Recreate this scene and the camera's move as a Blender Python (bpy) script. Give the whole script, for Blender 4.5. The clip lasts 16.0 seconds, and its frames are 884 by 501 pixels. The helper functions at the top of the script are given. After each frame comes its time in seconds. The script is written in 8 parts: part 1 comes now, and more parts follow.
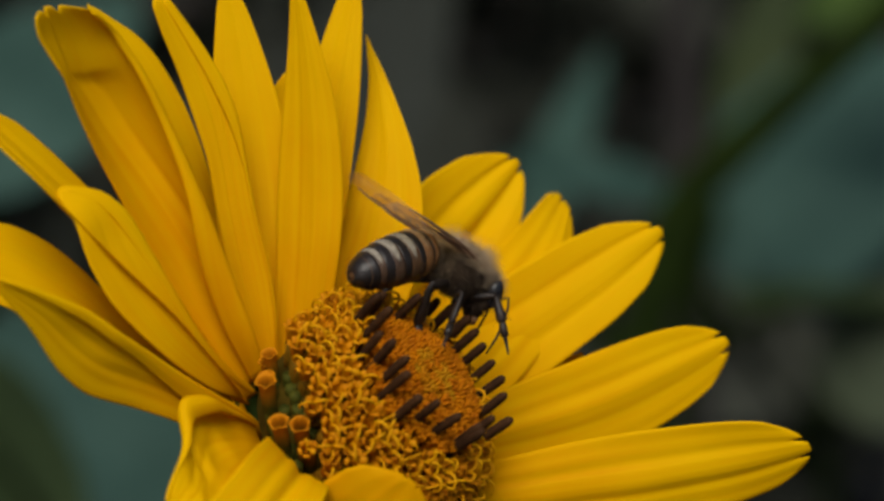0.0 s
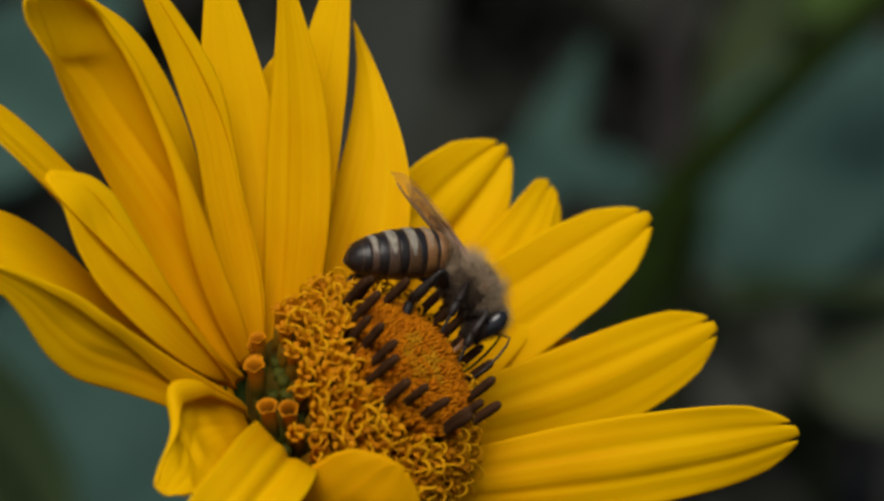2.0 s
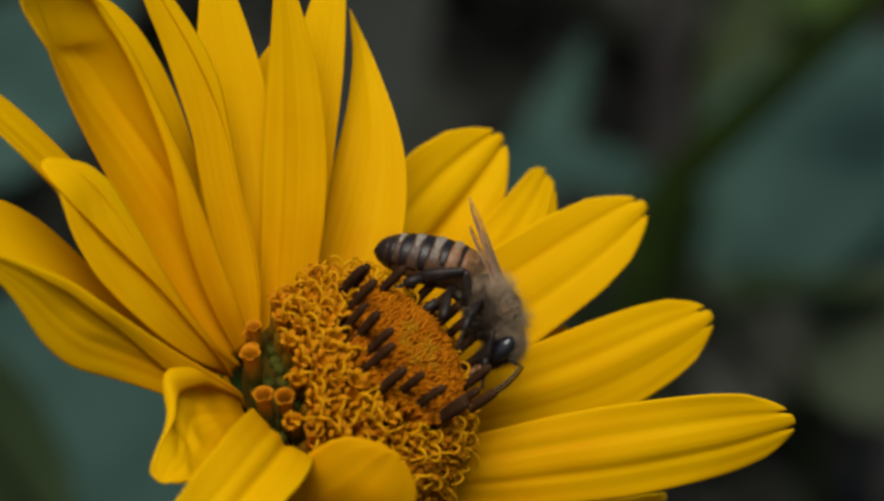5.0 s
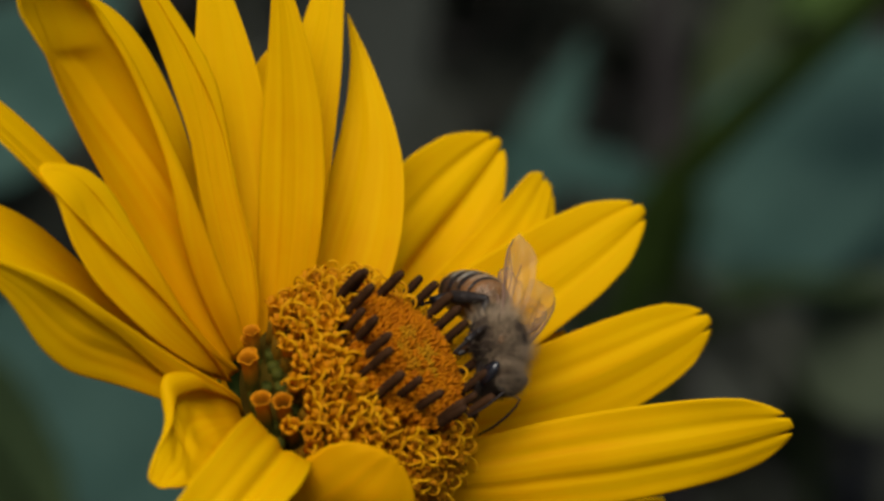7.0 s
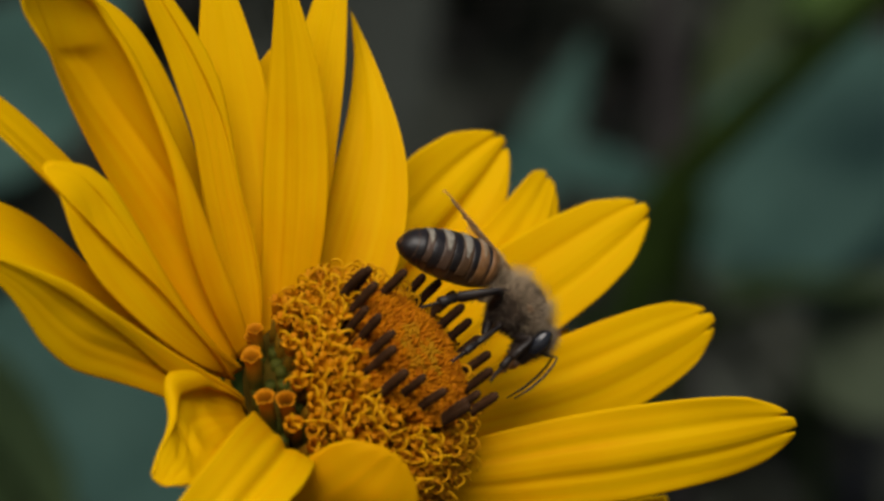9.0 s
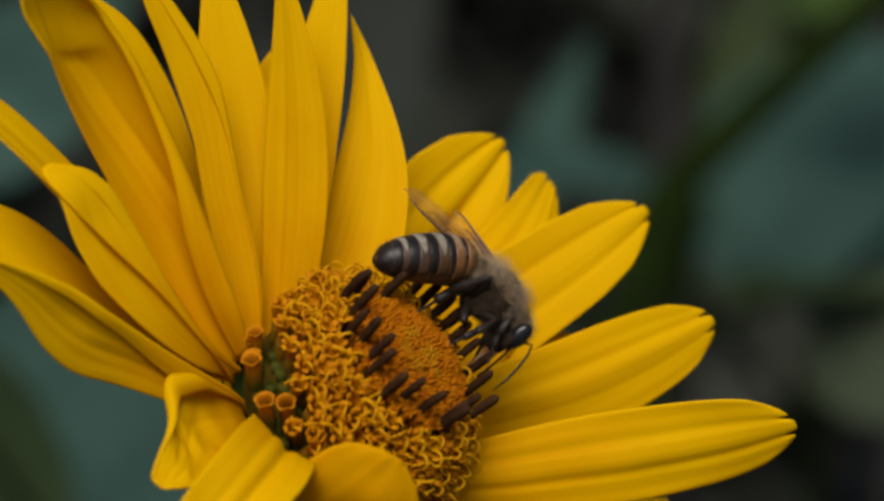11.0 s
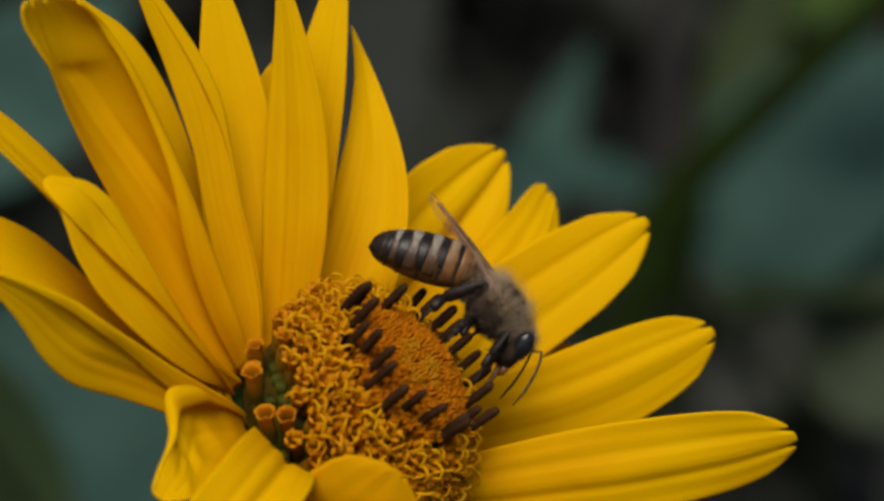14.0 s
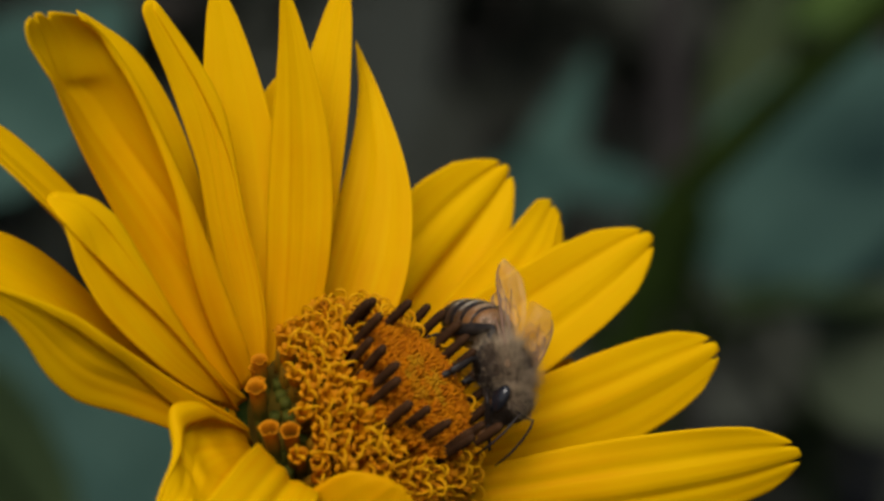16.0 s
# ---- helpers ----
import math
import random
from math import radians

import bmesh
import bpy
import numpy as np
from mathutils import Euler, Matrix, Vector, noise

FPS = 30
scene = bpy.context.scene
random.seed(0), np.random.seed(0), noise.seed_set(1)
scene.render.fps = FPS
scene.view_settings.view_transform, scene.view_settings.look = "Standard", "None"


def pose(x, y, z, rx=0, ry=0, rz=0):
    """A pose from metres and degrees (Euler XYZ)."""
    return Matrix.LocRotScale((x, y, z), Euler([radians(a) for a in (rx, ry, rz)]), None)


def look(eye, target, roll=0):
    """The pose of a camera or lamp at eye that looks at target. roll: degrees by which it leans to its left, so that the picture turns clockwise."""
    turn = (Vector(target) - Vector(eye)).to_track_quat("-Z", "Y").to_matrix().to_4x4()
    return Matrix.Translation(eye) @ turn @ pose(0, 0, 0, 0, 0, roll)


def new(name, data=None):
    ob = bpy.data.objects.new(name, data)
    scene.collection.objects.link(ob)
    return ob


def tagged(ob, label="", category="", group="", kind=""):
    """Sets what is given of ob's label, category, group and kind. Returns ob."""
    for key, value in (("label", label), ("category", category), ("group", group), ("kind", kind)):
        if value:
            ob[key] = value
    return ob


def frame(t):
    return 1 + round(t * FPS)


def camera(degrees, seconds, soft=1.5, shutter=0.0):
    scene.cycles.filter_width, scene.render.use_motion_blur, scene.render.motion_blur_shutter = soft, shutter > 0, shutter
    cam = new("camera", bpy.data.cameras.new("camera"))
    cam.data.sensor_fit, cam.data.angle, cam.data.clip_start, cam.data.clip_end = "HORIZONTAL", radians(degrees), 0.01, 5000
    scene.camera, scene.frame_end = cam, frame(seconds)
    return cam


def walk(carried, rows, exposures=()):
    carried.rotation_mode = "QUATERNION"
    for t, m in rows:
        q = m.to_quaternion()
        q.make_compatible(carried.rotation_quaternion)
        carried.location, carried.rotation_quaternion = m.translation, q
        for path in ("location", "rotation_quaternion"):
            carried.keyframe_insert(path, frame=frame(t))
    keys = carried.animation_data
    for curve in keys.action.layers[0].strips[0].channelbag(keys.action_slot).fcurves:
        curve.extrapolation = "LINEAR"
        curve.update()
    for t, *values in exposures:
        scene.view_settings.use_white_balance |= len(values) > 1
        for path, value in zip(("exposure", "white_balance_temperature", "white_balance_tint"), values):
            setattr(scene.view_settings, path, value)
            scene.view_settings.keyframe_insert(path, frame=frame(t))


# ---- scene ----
cam = camera(12.0, 16.0, soft=3.0)
cam.data.dof.use_dof = True
cam.data.dof.focus_distance = 0.2990
cam.data.dof.aperture_fstop = 34
walk(cam, [
    (0.0, pose(0.00736, -0.27604, 0.91404, 70.0141, 0, 0.2323)),
    (0.5, pose(0.00736, -0.27622, 0.91355, 70.0035, 0, 0.1887)),
    (1.0, pose(0.00736, -0.27620, 0.91360, 70.0175, 0, 0.1656)),
    (1.5, pose(0.00736, -0.27638, 0.91311, 70.0031, 0, 0.1126)),
    (2.0, pose(0.00736, -0.27640, 0.91306, 70.0030, 0, 0.0610)),
    (2.5, pose(0.00736, -0.27652, 0.91273, 70.0021, 0, 0.0366)),
    (3.0, pose(0.00736, -0.27656, 0.91262, 70.0077, 0, 0.0122)),
    (3.5, pose(0.00736, -0.27656, 0.91262, 70.0000, 0, -0.0000)),
    (4.0, pose(0.00736, -0.27668, 0.91230, 69.9960, 0, -0.0014)),
    (6.5, pose(0.00736, -0.27664, 0.91241, 69.9955, 0, 0.0122)),
    (7.0, pose(0.00736, -0.27658, 0.91257, 70.0038, 0, -0.0271)),
    (7.5, pose(0.00736, -0.27666, 0.91235, 69.9973, 0, 0.0095)),
    (8.0, pose(0.00736, -0.27654, 0.91268, 69.9970, 0, 0.0244)),
    (8.5, pose(0.00736, -0.27662, 0.91246, 69.9955, 0, 0.0122)),
    (9.0, pose(0.00736, -0.27660, 0.91251, 69.9929, 0, 0.0231)),
    (11.5, pose(0.00736, -0.27650, 0.91279, 69.9977, 0, 0.0244)),
    (12.0, pose(0.00736, -0.27646, 0.91290, 70.0010, 0, 0.0271)),
    (12.5, pose(0.00736, -0.27650, 0.91279, 70.0015, 0, 0.0244)),
    (13.0, pose(0.00736, -0.27632, 0.91327, 70.0023, 0, 0.0244)),
    (13.5, pose(0.00736, -0.27634, 0.91322, 70.0062, 0, 0.0353)),
    (14.0, pose(0.00736, -0.27628, 0.91339, 70.0140, 0, 0.0312)),
    (14.5, pose(0.00736, -0.27616, 0.91371, 70.0142, 0, 0.0367)),
    (15.0, pose(0.00736, -0.27606, 0.91398, 70.0208, 0, 0.0693)),
    (15.5, pose(0.00736, -0.27600, 0.91415, 70.0197, 0, 0.0679)),
    (16.0, pose(0.00736, -0.27593, 0.91436, 70.0300, 0, 0.0883)),
], exposures=[(0.0, 0.22), (16.0, 0.22)])

# ---- world and light: bright overcast day, the plants behind stand in shade ----
world = bpy.data.worlds.new("overcast_sky")
scene.world = world
world.use_nodes = True
wn = world.node_tree
sky = wn.nodes.new("ShaderNodeTexSky")
sky.sky_type = "NISHITA"
sky.sun_disc = False
sky.sun_elevation = radians(59)
sky.sun_rotation = radians(190)
sky.air_density = 1.6
sky.dust_density = 3.0
wn.links.new(sky.outputs["Color"], wn.nodes["Background"].inputs["Color"])
wn.nodes["Background"].inputs["Strength"].default_value = 0.05
sun = new("sun", bpy.data.lights.new("sun", "SUN"))
sun.data.energy, sun.data.angle, sun.data.color = 2.65, radians(38), (1.0, 0.95, 0.86)
sun.matrix_basis = look((-0.12, -0.70, 1.2), (0, 0, 0))


# ---- materials ----
def node_material(name):
    m = bpy.data.materials.new(name)
    m.use_nodes = True
    return m, m.node_tree.nodes, m.node_tree.links, m.node_tree.nodes["Principled BSDF"]


def add(nodes, kind, **inputs):
    nd = nodes.new(kind)
    for k, val in inputs.items():
        nd.inputs[k.replace("_", " ")].default_value = val
    return nd


def ramp(nodes, stops):
    nd = nodes.new("ShaderNodeValToRGB")
    while len(nd.color_ramp.elements) < len(stops):
        nd.color_ramp.elements.new(0.5)
    for el, (pos, col) in zip(nd.color_ramp.elements, stops):
        el.position, el.color = pos, (*col, 1)
    return nd


def mottled(name, dark, light, scale, rough=0.6, bump=0.2, fine=8.0, spec=0.3, sheer=0.0, per_piece=0.0):
    """A surface that varies at two scales, with a fine relief; sheer lets light through."""
    m, nodes, links, bsdf = node_material(name)
    co = nodes.new("ShaderNodeTexCoord")
    big = add(nodes, "ShaderNodeTexNoise", Scale=scale, Detail=3.0)
    small = add(nodes, "ShaderNodeTexNoise", Scale=scale * fine, Detail=4.0)
    mix = nodes.new("ShaderNodeMath")
    mix.operation = "ADD"
    half = nodes.new("ShaderNodeMath")
    half.operation = "MULTIPLY"
    half.inputs[1].default_value = 0.45
    links.new(co.outputs["Object"], big.inputs["Vector"])
    links.new(co.outputs["Object"], small.inputs["Vector"])
    links.new(small.outputs["Fac"], half.inputs[0])
    links.new(big.outputs["Fac"], mix.inputs[0])
    links.new(half.outputs[0], mix.inputs[1])
    src = mix.outputs[0]
    if per_piece:
        info = nodes.new("ShaderNodeObjectInfo")
        pp = nodes.new("ShaderNodeMath")
        pp.operation = "MULTIPLY_ADD"
        pp.inputs[1].default_value = per_piece
        links.new(info.outputs["Random"], pp.inputs[0])
        links.new(src, pp.inputs[2])
        sub = nodes.new("ShaderNodeMath")
        sub.operation = "SUBTRACT"
        sub.inputs[1].default_value = per_piece / 2
        links.new(pp.outputs[0], sub.inputs[0])
        src = sub.outputs[0]
    rm = ramp(nodes, [(0.45, dark), (0.95, light)])
    links.new(src, rm.inputs["Fac"])
    links.new(rm.outputs["Color"], bsdf.inputs["Base Color"])
    bsdf.inputs["Roughness"].default_value = rough
    bsdf.inputs["Specular IOR Level"].default_value = spec
    if bump:
        bp = add(nodes, "ShaderNodeBump", Strength=bump, Distance=0.0002)
        links.new(small.outputs["Fac"], bp.inputs["Height"])
        links.new(bp.outputs["Normal"], bsdf.inputs["Normal"])
    if sheer:
        tr = nodes.new("ShaderNodeBsdfTranslucent")
        mx = nodes.new("ShaderNodeMixShader")
        mx.inputs[0].default_value = sheer
        links.new(rm.outputs["Color"], tr.inputs["Color"])
        links.new(bsdf.outputs[0], mx.inputs[1])
        links.new(tr.outputs[0], mx.inputs[2])
        links.new(mx.outputs[0], nodes["Material Output"].inputs["Surface"])
    return m


def petal_material(name, deep, main, pale, sheer):
    """Silky ray petal: fine streaks along its length, deeper towards its foot, a faint sheen."""
    m, nodes, links, bsdf = node_material(name)
    co = nodes.new("ShaderNodeTexCoord")
    mp = nodes.new("ShaderNodeMapping")
    mp.inputs["Scale"].default_value = (9.0, 0.7, 1.0)
    links.new(co.outputs["UV"], mp.inputs["Vector"])
    streak = add(nodes, "ShaderNodeTexNoise", Scale=1.6, Detail=4.0)
    links.new(mp.outputs[0], streak.inputs["Vector"])
    cloud = add(nodes, "ShaderNodeTexNoise", Scale=210.0, Detail=3.0)
    links.new(co.outputs["Object"], cloud.inputs["Vector"])
    sep = nodes.new("ShaderNodeSeparateXYZ")
    links.new(co.outputs["UV"], sep.inputs[0])
    foot = nodes.new("ShaderNodeMapRange")
    for k, val in (("From Min", 0.0), ("From Max", 0.8), ("To Min", -0.18), ("To Max", 0.32)):
        foot.inputs[k].default_value = val
    links.new(sep.outputs["Y"], foot.inputs["Value"])
    s1 = nodes.new("ShaderNodeMath")
    s1.operation = "MULTIPLY_ADD"
    s1.inputs[1].default_value = 0.55
    links.new(streak.outputs["Fac"], s1.inputs[0])
    links.new(foot.outputs[0], s1.inputs[2])
    s2 = nodes.new("ShaderNodeMath")
    s2.operation = "MULTIPLY_ADD"
    s2.inputs[1].default_value = 0.35
    links.new(cloud.outputs["Fac"], s2.inputs[0])
    links.new(s1.outputs[0], s2.inputs[2])
    rm = ramp(nodes, [(0.25, deep), (0.62, main), (1.05, pale)])
    links.new(s2.outputs[0], rm.inputs["Fac"])
    links.new(rm.outputs["Color"], bsdf.inputs["Base Color"])
    bsdf.inputs["Roughness"].default_value = 0.6
    bsdf.inputs["Specular IOR Level"].default_value = 0.03
    bp = add(nodes, "ShaderNodeBump", Strength=0.10, Distance=0.00025)
    links.new(streak.outputs["Fac"], bp.inputs["Height"])
    links.new(bp.outputs["Normal"], bsdf.inputs["Normal"])
    tr = nodes.new("ShaderNodeBsdfTranslucent")
    mx = nodes.new("ShaderNodeMixShader")
    mx.inputs[0].default_value = sheer
    links.new(rm.outputs["Color"], tr.inputs["Color"])
    links.new(bsdf.outputs[0], mx.inputs[1])
    links.new(tr.outputs[0], mx.inputs[2])
    links.new(mx.outputs[0], nodes["Material Output"].inputs["Surface"])
    return m


PETAL_BACK = petal_material("petal_reverse", (0.72, 0.29, 0.0), (0.74, 0.335, 0.0), (0.68, 0.36, 0.0), 0.28)
PETAL = petal_material("petal_yellow", (0.73, 0.31, 0.0), (0.78, 0.428, 0.0), (0.81, 0.503, 0.0), 0.28)
STYLE = mottled("style_gold", (0.58, 0.23, 0.0), (0.78, 0.40, 0.002), 900, 0.6, 0.1, sheer=0.2, spec=0.1, per_piece=0.3)
FLORET = mottled("floret_orange", (0.50, 0.155, 0.0), (0.68, 0.28, 0.002), 900, 0.6, 0.1, sheer=0.2, spec=0.1, per_piece=0.3)
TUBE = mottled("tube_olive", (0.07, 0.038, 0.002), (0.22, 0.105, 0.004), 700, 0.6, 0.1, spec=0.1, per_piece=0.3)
BUD = mottled("bud_orange", (0.46, 0.125, 0.0), (0.62, 0.215, 0.0), 600, 0.6, 0.1, sheer=0.25, spec=0.1, per_piece=0.35)
BUD_GREEN = mottled("bud_green", (0.50, 0.17, 0.001), (0.52, 0.26, 0.004), 600, 0.6, 0.1, sheer=0.25, spec=0.1, per_piece=0.3)
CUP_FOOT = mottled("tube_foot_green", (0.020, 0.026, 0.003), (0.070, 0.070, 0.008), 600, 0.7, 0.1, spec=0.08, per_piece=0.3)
ANTHER = mottled("anther_brown", (0.020, 0.008, 0.003), (0.050, 0.021, 0.007), 1500, 0.7, 0.3, per_piece=0.25, spec=0.1)
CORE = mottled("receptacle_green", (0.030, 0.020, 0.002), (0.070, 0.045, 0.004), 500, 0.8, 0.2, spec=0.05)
GREEN = mottled("stem_green", (0.035, 0.075, 0.012), (0.075, 0.13, 0.025), 120, 0.5, 0.2, sheer=0.08)
CHITIN = mottled("black_chitin", (0.005, 0.004, 0.004), (0.016, 0.011, 0.010), 900, 0.38, 0.15, spec=0.38)
LEG = mottled("dark_leg", (0.006, 0.0045, 0.004), (0.024, 0.016, 0.012), 900, 0.45, 0.2, spec=0.28)
AMBER = mottled("amber_chitin", (0.15, 0.062, 0.018), (0.27, 0.125, 0.040), 700, 0.42, 0.1, spec=0.45, sheer=0.1)
UMBER = mottled("umber_chitin", (0.030, 0.016, 0.010), (0.075, 0.040, 0.022), 700, 0.42, 0.15, spec=0.4)
AMBER_DARK = mottled("dull_amber_chitin", (0.050, 0.024, 0.010), (0.11, 0.055, 0.022), 700, 0.42, 0.15, spec=0.4)
BELLY = mottled("belly_brown", (0.075, 0.036, 0.014), (0.15, 0.076, 0.029), 700, 0.5, 0.2)
FELT_TAN = mottled("tan_felt", (0.20, 0.13, 0.075), (0.34, 0.23, 0.14), 2500, 0.85, 0.3, spec=0.1)
FELT = mottled("pale_felt", (0.15, 0.132, 0.105), (0.30, 0.265, 0.21), 2500, 0.85, 0.3, spec=0.1)
PELT = mottled("dark_pelt", (0.018, 0.012, 0.008), (0.055, 0.037, 0.023), 900, 0.9, 0.2, spec=0.05)
FUR_DARK = mottled("brown_fur", (0.034, 0.024, 0.019), (0.090, 0.064, 0.050), 500, 0.8, 0.0, spec=0.1, sheer=0.2)
FUR = mottled("tan_fur", (0.38, 0.28, 0.17), (0.60, 0.46, 0.31), 500, 0.7, 0.0, spec=0.15, sheer=0.4)
EYE = mottled("eye_black", (0.006, 0.006, 0.008), (0.014, 0.014, 0.018), 1500, 0.22, 0.05, spec=0.5)
VEIN = mottled("vein_brown", (0.12, 0.065, 0.040), (0.24, 0.135, 0.088), 900, 0.5, 0.0)


def cup_material():
    """Spent floret tube: orange at its mouth, ripening through brown to olive green at its foot."""
    m, nodes, links, bsdf = node_material("spent_tube")
    co = nodes.new("ShaderNodeTexCoord")
    sep = nodes.new("ShaderNodeSeparateXYZ")
    links.new(co.outputs["Object"], sep.inputs[0])
    nz = add(nodes, "ShaderNodeTexNoise", Scale=900.0, Detail=4.0)
    links.new(co.outputs["Object"], nz.inputs["Vector"])
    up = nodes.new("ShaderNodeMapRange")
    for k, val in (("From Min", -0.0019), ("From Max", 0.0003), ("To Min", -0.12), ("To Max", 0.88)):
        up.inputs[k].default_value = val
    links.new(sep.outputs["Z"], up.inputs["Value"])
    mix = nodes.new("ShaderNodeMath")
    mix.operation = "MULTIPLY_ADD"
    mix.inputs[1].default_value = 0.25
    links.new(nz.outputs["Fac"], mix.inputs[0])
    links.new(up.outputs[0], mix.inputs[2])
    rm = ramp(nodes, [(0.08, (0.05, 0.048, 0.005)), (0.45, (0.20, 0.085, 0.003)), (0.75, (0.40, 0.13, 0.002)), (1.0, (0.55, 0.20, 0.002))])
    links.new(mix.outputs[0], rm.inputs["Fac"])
    links.new(rm.outputs["Color"], bsdf.inputs["Base Color"])
    bsdf.inputs["Roughness"].default_value = 0.65
    bsdf.inputs["Specular IOR Level"].default_value = 0.08
    return m


CUP = cup_material()


def wing_material():
    """Clear amber membrane: thin, glossy, faintly tinted, with fine wrinkles."""
    m, nodes, links, bsdf = node_material("wing_membrane")
    co = nodes.new("ShaderNodeTexCoord")
    mp = nodes.new("ShaderNodeMapping")
    mp.inputs["Scale"].default_value = (0.3, 1.4, 1.0)
    links.new(co.outputs["Object"], mp.inputs["Vector"])
    nz = add(nodes, "ShaderNodeTexNoise", Scale=900.0, Detail=3.0)
    links.new(mp.outputs[0], nz.inputs["Vector"])
    rm = ramp(nodes, [(0.36, (0.50, 0.33, 0.19)), (0.5, (0.78, 0.58, 0.38)), (0.66, (0.97, 0.85, 0.66))])
    links.new(nz.outputs["Fac"], rm.inputs["Fac"])
    links.new(rm.outputs["Color"], bsdf.inputs["Base Color"])
    bsdf.inputs["Roughness"].default_value = 0.16
    bsdf.inputs["Specular IOR Level"].default_value = 1.0
    bp = add(nodes, "ShaderNodeBump", Strength=0.9, Distance=0.0003)
    links.new(nz.outputs["Fac"], bp.inputs["Height"])
    links.new(bp.outputs["Normal"], bsdf.inputs["Normal"])
    clear = nodes.new("ShaderNodeBsdfTransparent")
    clear.inputs["Color"].default_value = (0.97, 0.90, 0.68, 1)
    mx = nodes.new("ShaderNodeMixShader")
    mx.inputs[0].default_value = 0.26
    links.new(clear.outputs[0], mx.inputs[1])
    through_light = nodes.new("ShaderNodeBsdfTranslucent")
    links.new(rm.outputs["Color"], through_light.inputs["Color"])
    film = nodes.new("ShaderNodeMixShader")
    links.new(bsdf.outputs[0], film.inputs[1])
    links.new(through_light.outputs[0], film.inputs[2])
    links.new(film.outputs[0], mx.inputs[2])
    links.new(mx.outputs[0], nodes["Material Output"].inputs["Surface"])
    return m


WING = wing_material()


# ---- mesh helpers ----
MM = 0.001


def mesh_of(name, verts, faces, material, smooth=True, uvs=None):
    me = bpy.data.meshes.new(name)
    me.from_pydata([tuple(p) for p in verts], [], faces)
    me.materials.append(material)
    if smooth:
        me.polygons.foreach_set("use_smooth", [True] * len(me.polygons))
    if uvs is not None:
        layer = me.uv_layers.new(name="UVMap")
        for loop in me.loops:
            layer.data[loop.index].uv = uvs[loop.vertex_index]
    me.update()
    return me


def put(name, me, parent=None, m=None, label=""):
    ob = new(name, me)
    if parent:
        ob.parent = parent
    if m is not None:
        ob.matrix_basis = m
    return tagged(ob, label)


def tube(points, radii, sides=8, flat=1.0):
    """A round bar along points; flat squeezes it along its second cross axis. Returns verts and faces, capped."""
    pts = [Vector(p) for p in points]
    verts, faces = [], []
    prev = None
    for i, p in enumerate(pts):
        t = (pts[min(i + 1, len(pts) - 1)] - pts[max(i - 1, 0)]).normalized()
        if prev is None:
            prev = t.orthogonal().normalized()
            if abs(t.z) < 0.9:
                prev = (Vector((0, 0, 1)) - t * t.z).normalized()
        a = (prev - t * prev.dot(t)).normalized()
        prev = a
        b = t.cross(a)
        for k in range(sides):
            w = 2 * math.pi * k / sides
            verts.append(p + (a * math.cos(w) + b * math.sin(w) * flat) * radii[i])
    for i in range(len(pts) - 1):
        for k in range(sides):
            k2 = (k + 1) % sides
            faces.append((i * sides + k, i * sides + k2, (i + 1) * sides + k2, (i + 1) * sides + k))
    faces.append(tuple(range(sides))[::-1])
    faces.append(tuple((len(pts) - 1) * sides + k for k in range(sides)))
    return verts, faces


def join(*pieces):
    verts, faces = [], []
    for v, f in pieces:
        n0 = len(verts)
        verts += list(v)
        faces += [tuple(n0 + i for i in g) for g in f]
    return verts, faces


def ellipsoid(c, r, rings=10, sides=16):
    """An ellipsoid with its poles along x."""
    verts, faces = [], []
    for i in range(rings + 1):
        a = math.pi * i / rings
        rr = max(math.sin(a), 0.02)
        for k in range(sides):
            w = 2 * math.pi * k / sides
            verts.append((c[0] - r[0] * math.cos(a), c[1] + r[1] * rr * math.cos(w), c[2] + r[2] * rr * math.sin(w)))
    for i in range(rings):
        for k in range(sides):
            k2 = (k + 1) % sides
            faces.append((i * sides + k, (i + 1) * sides + k, (i + 1) * sides + k2, i * sides + k2))
    faces.append(tuple(range(sides)))
    faces.append(tuple(rings * sides + k for k in range(sides))[::-1])
    return verts, faces


def axes(x, y, z, at):
    m = Matrix((x, y, z)).transposed().to_4x4()
    m.translation = at
    return m


# ---- ground: dark garden soil that reaches the horizon ----
def ground():
    soil = mottled("soil", (0.010, 0.008, 0.006), (0.040, 0.030, 0.022), 6, 0.9, 0.6, fine=14)
    n, verts, faces = 60, [], []
    for i in range(n + 1):
        for j in range(n + 1):
            a, b = 2 * i / n - 1, 2 * j / n - 1
            x, y = 3 * a + 900 * a ** 9, 3 * b + 900 * b ** 9
            z = 0.03 * noise.noise((x * 2, y * 2, 0)) if max(abs(a), abs(b)) < 0.7 else 0.0
            verts.append((x, y, z))
    for i in range(n):
        for j in range(n):
            q = i * (n + 1) + j
            faces.append((q, q + n + 1, q + n + 2, q + 1))
    tagged(new("ground", mesh_of("ground", verts, faces, soil)), "dark bare garden soil under the plants", "ground", kind="structure")


ground()

